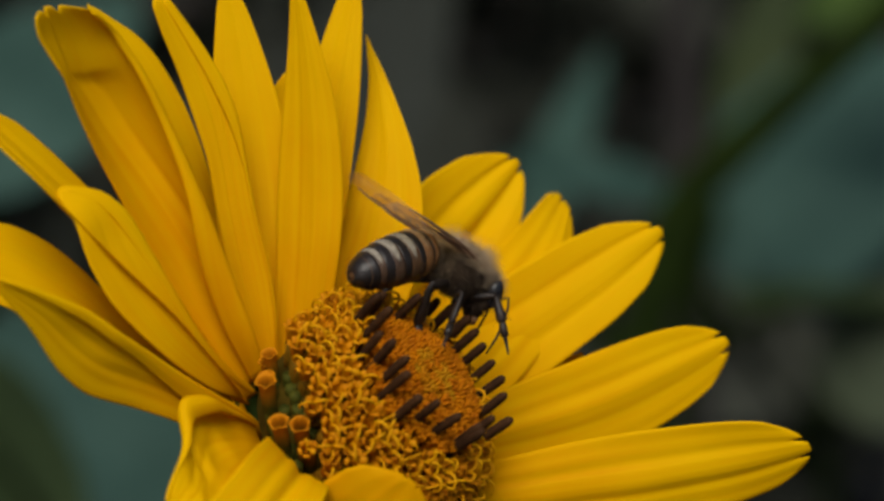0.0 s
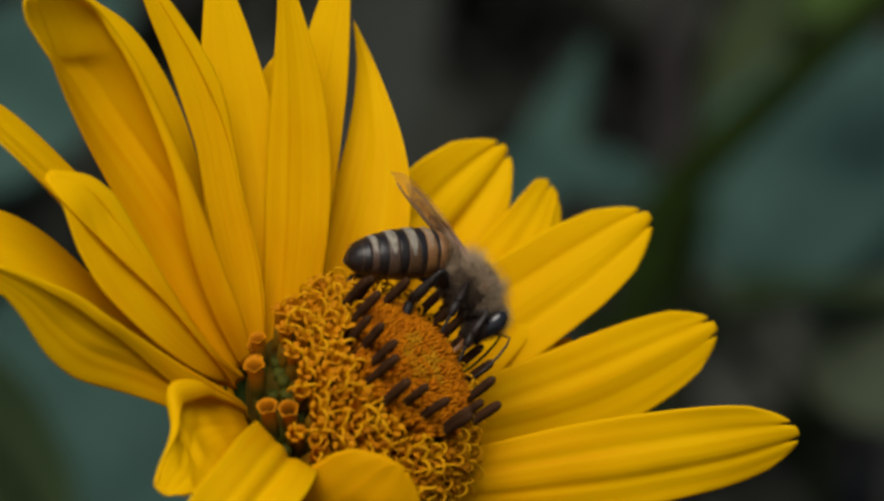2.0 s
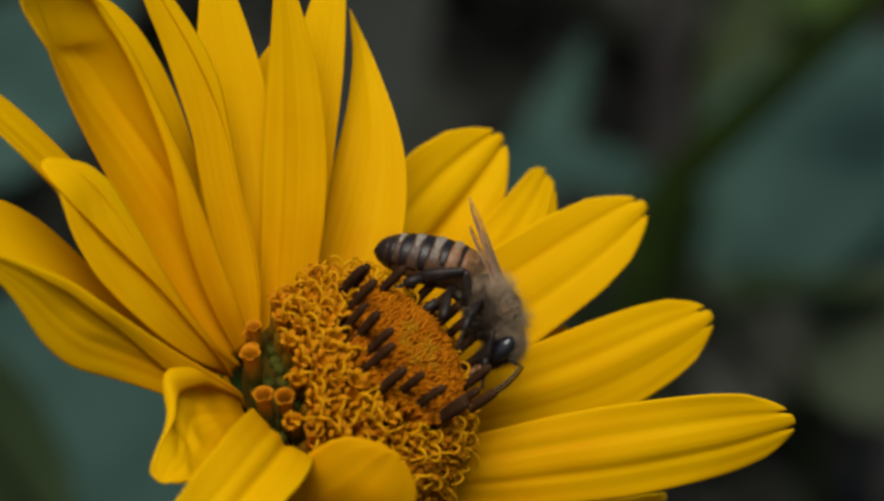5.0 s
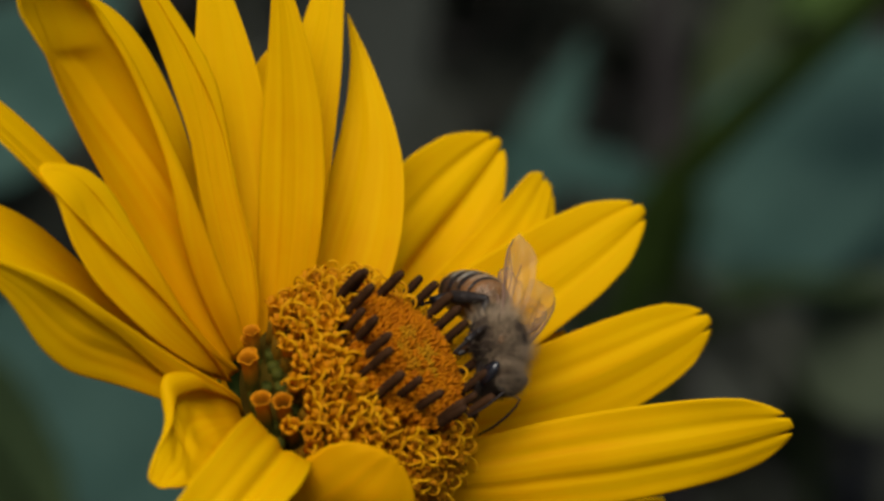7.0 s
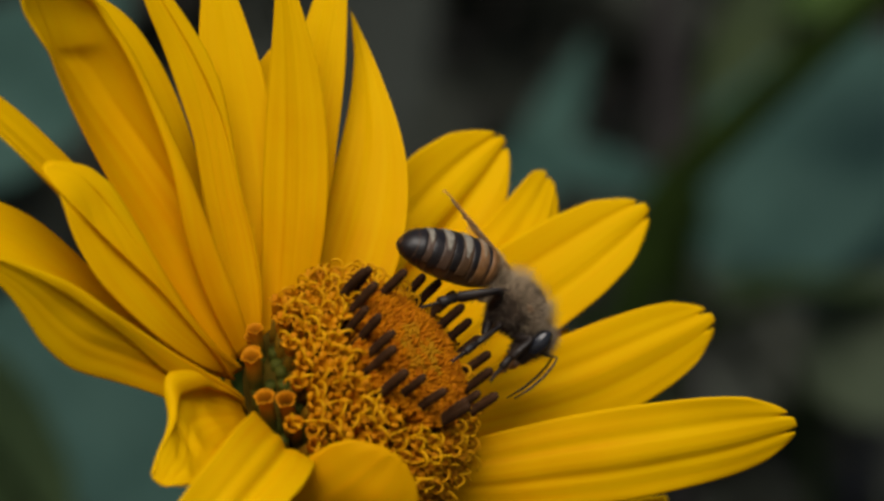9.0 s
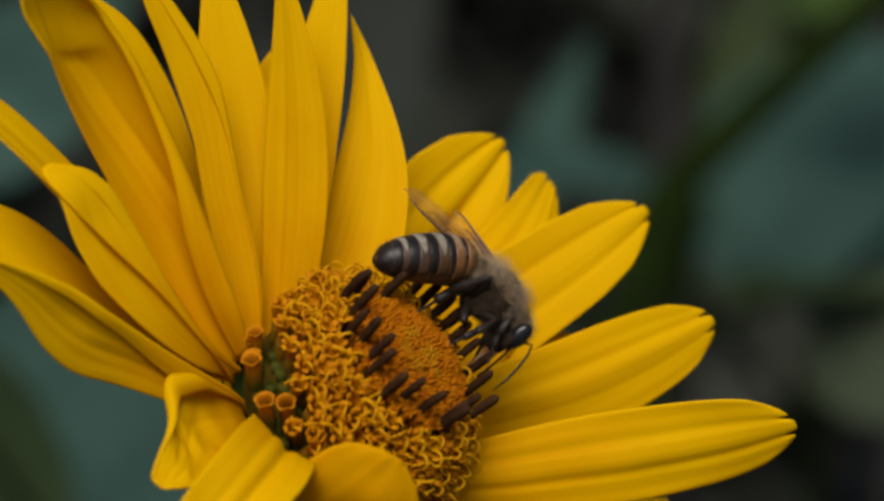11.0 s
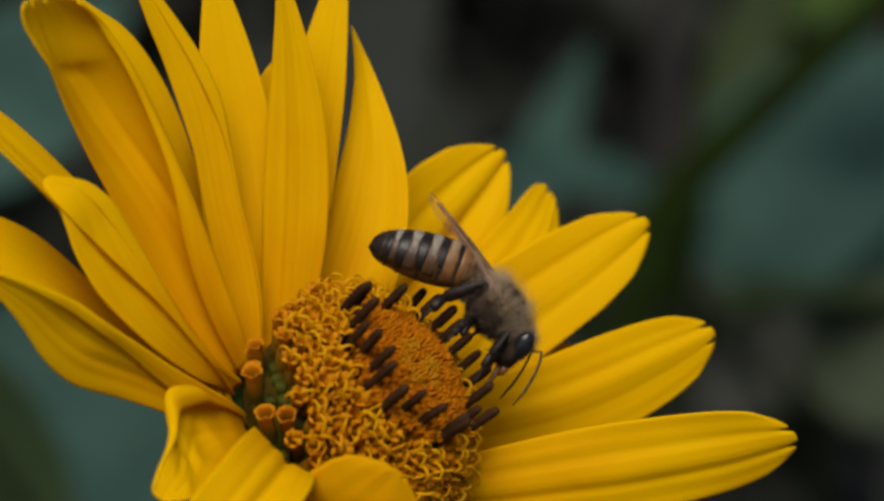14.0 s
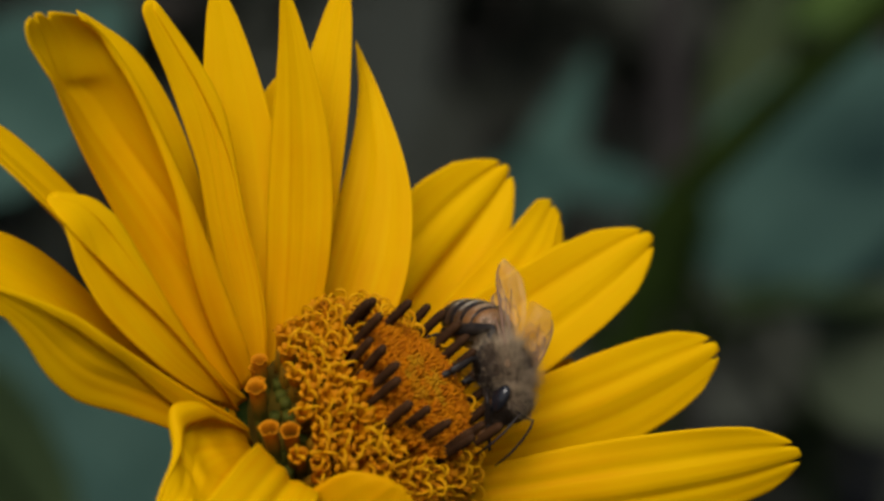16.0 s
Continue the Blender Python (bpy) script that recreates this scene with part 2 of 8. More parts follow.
# ---- the flower ----
AXIS_U, AXIS_V, AXIS_N = Vector((0.5815, -0.2778, -0.7647)), Vector((0.4146, 0.9099, -0.0152)), Vector((0.7000, -0.3082, 0.6442))
FLOWER = axes(AXIS_U, AXIS_V, AXIS_N, (0, 0, 0.8))
flower = new("yellow_daisy_flower")
flower.matrix_basis = FLOWER
tagged(flower, "fully open golden-yellow daisy flower on a leafy green stem", "flower")
KS = (0, 0.1, 0.25, 0.5, 0.75, 0.88, 0.95, 1.0)
KW = (0.52, 0.68, 0.87, 1.0, 0.95, 0.81, 0.65, 0.44)
FINE = np.linspace(-0.2, 1.2, 281)
BELL = np.exp(-(np.arange(-12, 13) / 6.0) ** 2)


def sheet_faces(ns, nx):
    """Faces of a two-layer sheet with a closed rim."""
    row, count, faces = nx + 1, (ns + 1) * (nx + 1), []
    for i in range(ns):
        for j in range(nx):
            q = i * row + j
            faces.append((q, q + row, q + row + 1, q + 1))
            faces.append((count + q, count + q + 1, count + q + row + 1, count + q + row))
    rim = [j for j in range(row)] + [i * row + nx for i in range(1, ns + 1)] + [ns * row + j for j in range(nx - 1, -1, -1)] + [i * row for i in range(ns - 1, 0, -1)]
    for a, b in zip(rim, rim[1:] + rim[:1]):
        faces.append((a, b, count + b, count + a))
    return faces


def rolled_petal(sections, turn=0.0, cup=0.1, teeth=0.0, blunt=0.3):
    """A ray petal whose margin rolls over: sections from foot to tip, each its middle, its half width as a vector
    and the share of the width that turns over by so many degrees. In mm."""
    ns, nx = 60, 36
    cs = np.array([a for a, b, c in sections], float)
    hs = np.array([b for a, b, c in sections], float)
    ls = np.array([c for a, b, c in sections], float)
    q = np.linspace(0, len(sections) - 1, 161)

    def flowing(rows):
        rows = rows.reshape(len(sections), -1)
        fine = np.stack([np.interp(q, range(len(sections)), rows[:, k]) for k in range(rows.shape[1])], 1)
        bell = np.exp(-(np.arange(-20, 21) / 10.0) ** 2)
        padded = np.concatenate([2 * fine[0] - fine[20:0:-1], fine, 2 * fine[-1] - fine[-2:-22:-1]])
        return np.stack([np.convolve(padded[:, k], bell / bell.sum(), "valid") for k in range(rows.shape[1])], 1)

    cs, hs, ls = flowing(cs), flowing(hs), flowing(ls)[:, 0]
    ts = np.gradient(cs, axis=0)
    way = np.cross(hs, ts)
    way /= np.linalg.norm(way, axis=1)[:, None]
    rng = random.Random(len(sections) + int(abs(turn)))
    gx, ph, depth = rng.uniform(0.3, 0.38), rng.uniform(0, 9), 0.030
    grid = np.linspace(0, 1, 161)
    u = np.linspace(-1, 1, nx + 1)
    verts, uvs = [], []
    for layer in (0, 1):
        for i in range(ns + 1):
            for j in range(nx + 1):
                x = float(u[j])
                nick = math.exp(-((x - gx) / 0.06) ** 2) + math.exp(-((x + gx) / 0.06) ** 2)
                s = (i / ns) * (1 - 0.04 * x * x - 0.05 * x ** 6 - (0.012 + teeth) * nick)
                c, h, n = (Vector([float(np.interp(s, grid, a[:, k])) for k in range(3)]) for a in (cs, hs, way))
                strip = max(0.05, float(np.interp(s, grid, ls)))
                bend = np.radians(turn) / (1 + np.exp(-(u - (1 - 2 * strip)) / 0.03)) + 2 * cup * u
                px = np.concatenate([[0], np.cumsum((np.cos(bend[1:]) + np.cos(bend[:-1])) / 2)])
                pz = np.concatenate([[0], np.cumsum((np.sin(bend[1:]) + np.sin(bend[:-1])) / 2)])
                chord = math.hypot(px[-1], pz[-1])
                ex, ez = px[-1] / chord, pz[-1] / chord
                ax, az = (px * ex + pz * ez) / chord * 2 - 1, (pz * ex - px * ez) / chord * 2
                w = h.length
                valley = math.exp(-((x - gx) / 0.11) ** 2) + math.exp(-((x + gx) / 0.11) ** 2)
                lift = float(az[j]) * w - depth * w * valley * min(1, s * 5) + 0.06 * w * noise.noise((x * 1.2 + ph, s * 5, ph))
                lift += 0.006 * w * math.sin(x * 17 + ph)
                tip = 1 - (1 - blunt) * max(0, (s - 0.86) / 0.14) ** 2
                thick = 0.15 * (1 - 0.5 * x * x) * (1 if layer else -1) * (0.3 if i == ns or j in (0, nx) else 1)
                verts.append((c + h * (float(ax[j]) * tip) + n * (lift + thick)) * MM)
                uvs.append((x * 0.5 + 0.5 + ph, s))
    return put("petal", mesh_of("petal", verts, sheet_faces(ns, nx), PETAL, uvs=uvs), flower)


def petal(az, length, rise, rise_tip, swerve, roll, roll_tip, half, ring, low, cup=0.16, point=0.0, curl=0.0, lift=0.0, ridge=0.0, ridge_at=0.0, ruffle=0.0, teeth=0.0, fold=0.0, grooves=1.0, material=None):
    """One ray petal: leaves the ring at azimuth az, climbs at rise and ends at rise_tip degrees; half is its half width in mm.
    point sharpens its tip, curl rolls up one edge, lift bows it upwards in the middle,
    ridge folds it along a line at ridge_at of its half width, ruffle waves it,
    fold bends the strip beyond the ridge down."""
    ns, nx = 46, 32
    rng = random.Random(int(az * 10))
    grid = np.linspace(0, 1, 81)
    el = np.radians(rise + (rise_tip - rise) * grid + lift * np.cos(grid * math.pi))
    hd = np.radians(az + swerve * grid)
    t = np.stack([np.cos(el) * np.cos(hd), np.cos(el) * np.sin(hd), np.sin(el)], 1)
    p = np.zeros((81, 3))
    p[0] = (ring * math.cos(radians(az)), ring * math.sin(radians(az)), low)
    p[1:] = p[0] + np.cumsum((t[1:] + t[:-1]) / 2, 0) * length / 80
    side = np.stack([-np.sin(hd), np.cos(hd), 0 * hd], 1)
    up = -np.cross(side, t)
    ro = np.radians(roll + (roll_tip - roll) * grid)[:, None]
    sd = side * np.cos(ro) + up * np.sin(ro)
    nor = -np.cross(sd, t)
    kw = [w * (1 - point * max(0, (s - 0.55) / 0.45) ** 1.5) for s, w in zip(KS, KW)]
    widths = np.convolve(np.interp(FINE, KS, kw), BELL / BELL.sum(), "same")
    gx, depth, notch = rng.uniform(0.28, 0.38), rng.uniform(0.036, 0.056) * grooves, rng.uniform(0.015, 0.03) * (1 - point) + teeth
    ph = rng.uniform(0, 9)
    verts, uvs = [], []
    for layer in (0, 1):
        for i in range(ns + 1):
            for j in range(nx + 1):
                x = 2 * j / nx - 1
                valley = math.exp(-((x - gx) / 0.11) ** 2) + math.exp(-((x + gx) / 0.11) ** 2)
                nick = math.exp(-((x - gx) / 0.055) ** 2) + math.exp(-((x + gx) / 0.055) ** 2)
                s = (i / ns) * (1 - 0.05 * x * x - 0.08 * x ** 6 - notch * nick)
                at = [np.interp(s, grid, a[:, k]) for a in (p, sd, nor) for k in range(3)]
                c, a, b = Vector(at[:3]), Vector(at[3:6]), Vector(at[6:])
                w = float(np.interp(s, FINE, widths)) * half
                fade = min(1, s * 5)
                h = cup * w * x * x - depth * half * valley * fade + 0.003 * half * math.sin(x * 17 + ph) * fade
                h += ridge * w * math.exp(-((x - ridge_at) / 0.17) ** 2) * math.sin(math.pi * min(1, 0.12 + s * 0.8))
                h -= fold * w * max(0, ridge_at - x)
                h += ruffle * half * math.sin(s * 13 + x * 2.5) * min(1, s * 2)
                h += curl * w * max(0, -x - 0.55) ** 2 * 4
                h += 0.05 * half * noise.noise((x * 1.2 + ph, s * 5, ph))
                thick = (0.16 * (1 - 0.5 * x * x)) * (1 if layer else -1)
                if i == ns or j in (0, nx):
                    thick *= 0.3
                verts.append((c + a * (w * x * (1 - 0.3 * curl * max(0, -x) ** 2)) + b * (h + thick)) * MM)
                uvs.append((x * 0.5 + 0.5 + ph, s))
    return put("petal", mesh_of("petal", verts, sheet_faces(ns, nx), material or PETAL, uvs=uvs), flower)


def hooded_petal(sections, trough=0.3, hood=0.5, teeth=0.0, blunt=0.6, wave=0.0):
    """A ray petal hollowed along its length, with one margin rolled back over the hollow: sections from foot to tip,
    each its middle, its half width as a vector towards the rolled side, the share of the width under the roll;
    wave puckers it. In mm."""
    ns, nx = 64, 40
    rows = np.array([(*a, *b, c) for a, b, c in sections], float)
    q = np.linspace(0, len(rows) - 1, 161)
    fine = np.stack([np.interp(q, range(len(rows)), rows[:, k]) for k in range(7)], 1)
    bell = np.exp(-(np.arange(-16, 17) / 8.0) ** 2)
    padded = np.concatenate([2 * fine[0] - fine[16:0:-1], fine, 2 * fine[-1] - fine[-2:-18:-1]])
    fine = np.stack([np.convolve(padded[:, k], bell / bell.sum(), "valid") for k in range(7)], 1)
    cs, hs, share = fine[:, :3], fine[:, 3:6], np.clip(fine[:, 6], 0.02, 0.8)
    way = np.cross(hs, np.gradient(cs, axis=0))
    way /= np.linalg.norm(way, axis=1)[:, None]
    grid = np.linspace(0, 1, 161)
    ph = random.Random(int(abs(cs[80, 0]) * 10)).uniform(0, 9)
    soft = np.exp(-(np.arange(-14, 15) / 7.0) ** 2)
    tops, unders, uv_rows = [], [], []
    for i in range(ns + 1):
        s = i / ns
        at = np.array([np.interp(s, grid, a[:, k]) for a in (cs, hs, way) for k in range(3)])
        c, h, n = at[:3], at[3:6], at[6:]
        w, sh = np.linalg.norm(h), float(np.interp(s, grid, share))
        deep = trough * min(1, 0.4 + s * 3) * (1 - 0.65 * max(0, (s - 0.6) / 0.4))
        line = np.array([(-1, -0.10 * deep), (-0.6, -0.55 * deep), (0.0, -deep), (0.5, -0.95 * deep), (0.85, -0.42 * deep), (1.0, 0.0), (0.985, 0.10 * hood),
                         (1 - sh, 0.24 * hood), (1 - 2 * sh, 0.13 * hood)])
        run = np.concatenate([[0], np.cumsum(np.linalg.norm(np.diff(line, axis=0), axis=1))])
        even = np.linspace(0, run[-1], 201)
        dense = np.stack([np.interp(even, run, line[:, k]) for k in (0, 1)], 1)
        pad = np.concatenate([2 * dense[0] - dense[14:0:-1], dense, 2 * dense[-1] - dense[-2:-16:-1]])
        dense = np.stack([np.convolve(pad[:, k], soft / soft.sum(), "valid") for k in (0, 1)], 1)
        pts = np.stack([np.interp(np.linspace(0, 200, nx + 1), range(201), dense[:, k]) for k in (0, 1)], 1)
        ups = np.gradient(pts, axis=0)
        ups = np.stack([-ups[:, 1], ups[:, 0]], 1) / np.linalg.norm(ups, axis=1)[:, None]
        tip = 1 - (1 - blunt) * max(0, (s - 0.86) / 0.14) ** 2
        for j in range(nx + 1):
            x = 2 * j / nx - 1
            nick = math.exp(-((x - 0.05) / 0.08) ** 2) + math.exp(-((x + 0.45) / 0.08) ** 2)
            back = (0.03 * x * x + teeth * nick) * s ** 3
            shift = np.array([np.interp(s - back, grid, cs[:, k]) - np.interp(s, grid, cs[:, k]) for k in range(3)])
            groove = -0.030 * (math.exp(-((x + 0.30) / 0.07) ** 2) + math.exp(-((x - 0.08) / 0.07) ** 2)) * min(1, s * 4)
            lift = pts[j, 1] + groove + 0.05 * noise.noise((x * 1.3 + ph, s * 5, ph)) + 0.006 * math.sin(x * 17 + ph)
            lift += wave * math.sin(s * 17 + x * 2.2 + 2.5 * noise.noise((x * 2, s * 6, ph))) * min(1, s * 3)
            half = 0.14 * (0.4 if i == ns or j in (0, nx) else 1)
            mid = c + shift + h * (pts[j, 0] * tip) + n * (lift * w)
            out = (h / w) * ups[j, 0] + n * ups[j, 1]
            tops.append(Vector(mid - out * half) * MM)
            unders.append(Vector(mid + out * half) * MM)
            uv_rows.append((x * 0.5 + 0.5 + ph, s))
    return put("petal", mesh_of("petal", tops + unders, sheet_faces(ns, nx), PETAL, uvs=uv_rows + uv_rows), flower)


rolled_petal((
    ((-5.3, -3.1, -4.4), (-1.5, 1.0, -0.3), 0.30),
    ((-8.6, -5.3, -4.9), (-1.4, 1.4, -0.3), 0.30),
    ((-11.9, -7.6, -5.0), (-1.2, 1.9, -0.2), 0.30),
    ((-15.2, -9.9, -4.9), (-1.1, 2.3, 0.0), 0.30),
    ((-18.5, -12.0, -4.9), (-1.1, 2.6, 0.6), 0.30),
    ((-21.7, -14.1, -4.9), (-1.3, 2.6, 1.0), 0.30),
    ((-24.6, -16.3, -5.5), (-1.5, 2.6, 0.9), 0.30),
    ((-27.0, -18.9, -6.6), (-1.1, 1.8, 0.1), 0.30),
), turn=0, cup=0.14, teeth=0.03, blunt=0.30)
hooded_petal((
    ((-3.6, -4.6, -3.5), (-0.3, 0.1, 0.5), 0.60),
    ((-5.6, -7.2, -3.0), (-0.3, 0.4, 0.9), 0.70),
    ((-7.4, -9.9, -2.7), (-0.8, 0.5, 1.1), 0.60),
    ((-9.5, -12.0, -2.6), (-1.0, 0.4, 1.3), 0.42),
    ((-11.8, -14.3, -2.6), (-1.0, 0.5, 1.8), 0.24),
    ((-13.9, -16.6, -2.6), (-1.0, 0.6, 2.3), 0.17),
    ((-16.4, -18.4, -2.2), (-1.0, 0.7, 2.1), 0.17),
    ((-18.7, -19.9, -1.7), (-0.5, 0.5, 1.4), 0.18),
    ((-20.9, -21.5, -1.6), (-0.2, 0.3, 0.8), 0.15),
    ((-22.6, -22.6, -1.7), (-0.0, 0.2, 0.6), 0.10),
), trough=0.15, hood=0.32, blunt=0.6, wave=0.02)
hooded_petal((
    ((-6.3, -4.0, -2.8), (-0.0, 0.3, 0.4), 0.30),
    ((-8.4, -7.3, -1.8), (-0.4, 0.9, 0.4), 0.26),
    ((-11.3, -9.9, -0.8), (-0.4, 1.6, 0.5), 0.20),
    ((-14.2, -11.3, -0.1), (-0.4, 2.1, 0.7), 0.17),
    ((-17.0, -12.2, 0.4), (-0.2, 2.5, 0.9), 0.17),
    ((-19.8, -12.6, 1.0), (0.1, 2.5, 0.8), 0.22),
    ((-21.9, -12.7, 1.6), (0.1, 2.2, 0.7), 0.30),
    ((-23.6, -13.1, 1.6), (-0.1, 1.6, 0.5), 0.36),
    ((-25.3, -14.0, 0.8), (-0.2, 0.8, 0.4), 0.40),
), trough=0.05, hood=0.22, blunt=0.6)
petal(208.6, 29.4, 18.7, -5.1, -11.6, 31.8, 12.4, 4.0, 8.0, -4.0, lift=-0.4, point=0.18)
hooded_petal((
    ((-7.0, -2.3, -2.9), (-0.2, 0.1, 1.1), 0.55),
    ((-10.1, -3.3, -1.8), (0.5, 0.4, 1.6), 0.55),
    ((-13.6, -3.8, -1.0), (1.3, 0.7, 1.7), 0.45),
    ((-17.3, -4.4, 0.2), (1.4, 1.2, 1.8), 0.35),
    ((-20.6, -4.9, 1.3), (1.6, 1.7, 1.7), 0.20),
    ((-24.1, -5.5, 2.5), (1.7, 2.5, 1.3), 0.15),
    ((-27.4, -6.2, 3.7), (1.5, 3.1, 0.8), 0.12),
    ((-29.3, -6.8, 4.6), (1.2, 3.3, 0.5), 0.12),
    ((-30.5, -7.2, 5.1), (1.0, 3.4, 0.2), 0.11),
    ((-31.5, -7.6, 5.3), (1.1, 3.5, 0.2), 0.11),
    ((-32.7, -8.0, 5.6), (1.1, 3.5, 0.3), 0.10),
    ((-33.9, -8.6, 6.1), (1.0, 3.6, 0.3), 0.09),
    ((-35.4, -9.8, 6.9), (1.0, 3.7, 0.3), 0.08),
), trough=0.82, hood=0.7, teeth=0.03, blunt=0.7)
hooded_petal((
    ((-7.1, 0.1, -2.8), (-0.6, 0.5, 0.8), 0.02),
    ((-10.0, 0.5, -1.6), (0.4, 0.6, 1.0), 0.05),
    ((-13.7, 0.9, 0.1), (0.9, 0.7, 1.0), 0.05),
    ((-17.7, 1.3, 1.8), (0.9, 0.7, 0.8), 0.06),
    ((-20.8, 1.7, 3.4), (0.7, 0.8, 0.8), 0.10),
    ((-24.1, 1.9, 4.8), (0.7, 1.0, 1.0), 0.28),
    ((-27.2, 1.9, 5.7), (0.8, 1.0, 0.8), 0.36),
    ((-30.1, 1.6, 6.3), (0.7, 1.0, 0.5), 0.40),
    ((-33.2, 1.2, 6.9), (0.2, 0.8, 0.3), 0.40),
), trough=0.14, hood=0.30, blunt=0.8)
rolled_petal((
    ((-7.4, 2.5, -3.6), (1.1, 0.9, 1.6), 0.40),
    ((-10.7, 3.7, -2.2), (1.4, 1.2, 2.0), 0.40),
    ((-14.4, 5.0, -0.6), (1.7, 1.3, 2.3), 0.40),
    ((-17.7, 6.1, 0.8), (1.7, 1.3, 2.2), 0.40),
    ((-21.4, 7.4, 2.4), (1.6, 1.2, 2.0), 0.40),
    ((-24.7, 8.4, 3.9), (1.3, 1.0, 1.6), 0.40),
    ((-28.5, 9.6, 5.5), (0.9, 0.6, 1.0), 0.40),
    ((-32.3, 10.6, 7.0), (0.3, 0.2, 0.3), 0.40),
), turn=-20, cup=0.14, teeth=0.01, blunt=1.00)
rolled_petal((
    ((-6.4, 2.7, -2.5), (1.0, 0.6, 1.0), 0.34),
    ((-9.2, 3.9, -0.1), (1.2, 0.5, 1.6), 0.34),
    ((-12.4, 5.1, 2.5), (1.3, 0.3, 2.1), 0.34),
    ((-15.4, 6.0, 4.6), (1.2, 0.4, 2.2), 0.34),
    ((-18.9, 6.9, 7.0), (1.0, 0.4, 2.0), 0.34),
    ((-22.1, 7.6, 9.0), (0.7, 0.3, 1.6), 0.34),
    ((-25.9, 8.3, 11.1), (0.3, 0.2, 0.8), 0.34),
    ((-29.7, 8.7, 13.0), (0.0, 0.0, 0.1), 0.34),
), turn=-26, cup=0.10, teeth=0.01, blunt=1.00)
rolled_petal((
    ((-6.7, 4.1, -3.7), (1.1, 0.5, 0.8), 0.45),
    ((-9.5, 5.9, -1.7), (1.5, 0.5, 1.2), 0.45),
    ((-12.6, 7.9, 0.6), (1.8, 0.3, 1.4), 0.45),
    ((-15.4, 9.7, 2.7), (2.0, 0.3, 1.5), 0.45),
    ((-18.4, 11.7, 5.0), (1.9, 0.3, 1.3), 0.45),
    ((-21.1, 13.5, 7.2), (1.7, 0.2, 1.1), 0.45),
    ((-24.1, 15.5, 9.6), (1.2, 0.1, 0.7), 0.45),
    ((-27.2, 17.6, 12.0), (0.5, 0.0, 0.3), 0.45),
), turn=-25, cup=0.14, teeth=0.01, blunt=1.00)
rolled_petal((
    ((-4.4, 5.6, -2.7), (2.1, 0.5, 0.8), 0.55),
    ((-6.0, 7.6, -0.2), (2.6, 0.2, 1.4), 0.55),
    ((-8.2, 9.9, 2.2), (2.9, -0.1, 1.9), 0.55),
    ((-10.4, 12.0, 4.1), (2.8, -0.1, 1.9), 0.55),
    ((-13.3, 14.4, 5.9), (2.4, -0.1, 1.6), 0.55),
    ((-16.1, 16.3, 7.0), (1.8, -0.1, 1.1), 0.55),
    ((-19.5, 18.2, 7.8), (0.9, -0.1, 0.5), 0.55),
    ((-23.1, 19.8, 8.2), (0.1, -0.0, 0.1), 0.55),
), turn=-18, cup=0.14, teeth=0.01, blunt=1.00)
petal(110.4, 26.0, 20.2, 25.3, -9.9, 5.2, -4.0, 4.8, 7.6, -3.2, lift=-8.4, point=0.26, ridge=-0.22, ridge_at=-0.42, teeth=0.01)
rolled_petal((
    ((0.6, 7.7, -3.7), (2.5, -0.1, -0.2), 0.40),
    ((0.7, 10.5, -1.3), (3.3, -0.5, 0.0), 0.40),
    ((0.7, 13.8, 1.1), (3.9, -1.0, 0.2), 0.40),
    ((0.4, 16.9, 3.0), (4.1, -1.0, 0.2), 0.40),
    ((-0.3, 20.6, 4.7), (4.0, -1.1, 0.1), 0.40),
    ((-1.2, 23.9, 5.9), (3.7, -1.1, -0.1), 0.40),
    ((-2.5, 27.7, 6.9), (3.1, -1.0, -0.2), 0.40),
    ((-4.2, 31.4, 7.3), (1.7, -0.6, -0.2), 0.40),
), turn=-25, cup=0.14, teeth=0.01, blunt=1.00)
petal(85.7, 28.1, 27.8, 43.8, 4.0, -5.0, -3.5, 3.9, 7.4, -3.0, lift=0.1, point=0.17, teeth=0.005, fold=0.12, ridge_at=0.0)
rolled_petal((
    ((3.4, 6.6, -3.0), (1.4, -0.1, -0.1), 0.50),
    ((4.8, 9.4, -1.0), (2.0, 0.1, -0.3), 0.50),
    ((6.4, 12.5, 1.4), (2.8, 0.2, -0.6), 0.50),
    ((7.6, 15.2, 3.6), (3.3, 0.3, -0.7), 0.50),
    ((8.9, 18.3, 6.2), (3.6, 0.3, -0.8), 0.50),
    ((9.7, 20.9, 8.6), (3.5, 0.2, -0.8), 0.50),
    ((10.4, 23.9, 11.4), (3.0, 0.2, -0.7), 0.50),
    ((11.0, 26.9, 14.2), (1.6, 0.1, -0.4), 0.50),
), turn=-22, cup=0.10, teeth=0.02, blunt=1.00)
rolled_petal((
    ((6.2, 3.8, -3.1), (1.2, -0.6, -1.0), 0.50),
    ((8.4, 5.1, 0.0), (1.8, -0.4, -1.4), 0.50),
    ((10.6, 6.8, 3.6), (2.4, -0.5, -1.6), 0.50),
    ((12.4, 8.5, 6.7), (2.8, -0.5, -1.6), 0.50),
    ((14.5, 10.3, 10.3), (3.1, -0.4, -1.5), 0.50),
    ((16.2, 11.9, 13.5), (3.0, 0.0, -1.5), 0.50),
    ((18.1, 14.0, 17.0), (2.8, 0.5, -1.4), 0.50),
    ((19.9, 16.2, 20.5), (1.6, 0.5, -0.7), 0.50),
), turn=-26, cup=0.10, teeth=0.02, blunt=1.00)
petal(25.0, 28.4, 8.6, 18.4, 69.1, 9.1, 56.4, 4.0, 8.0, -4.0, lift=-2.8, point=0.28)
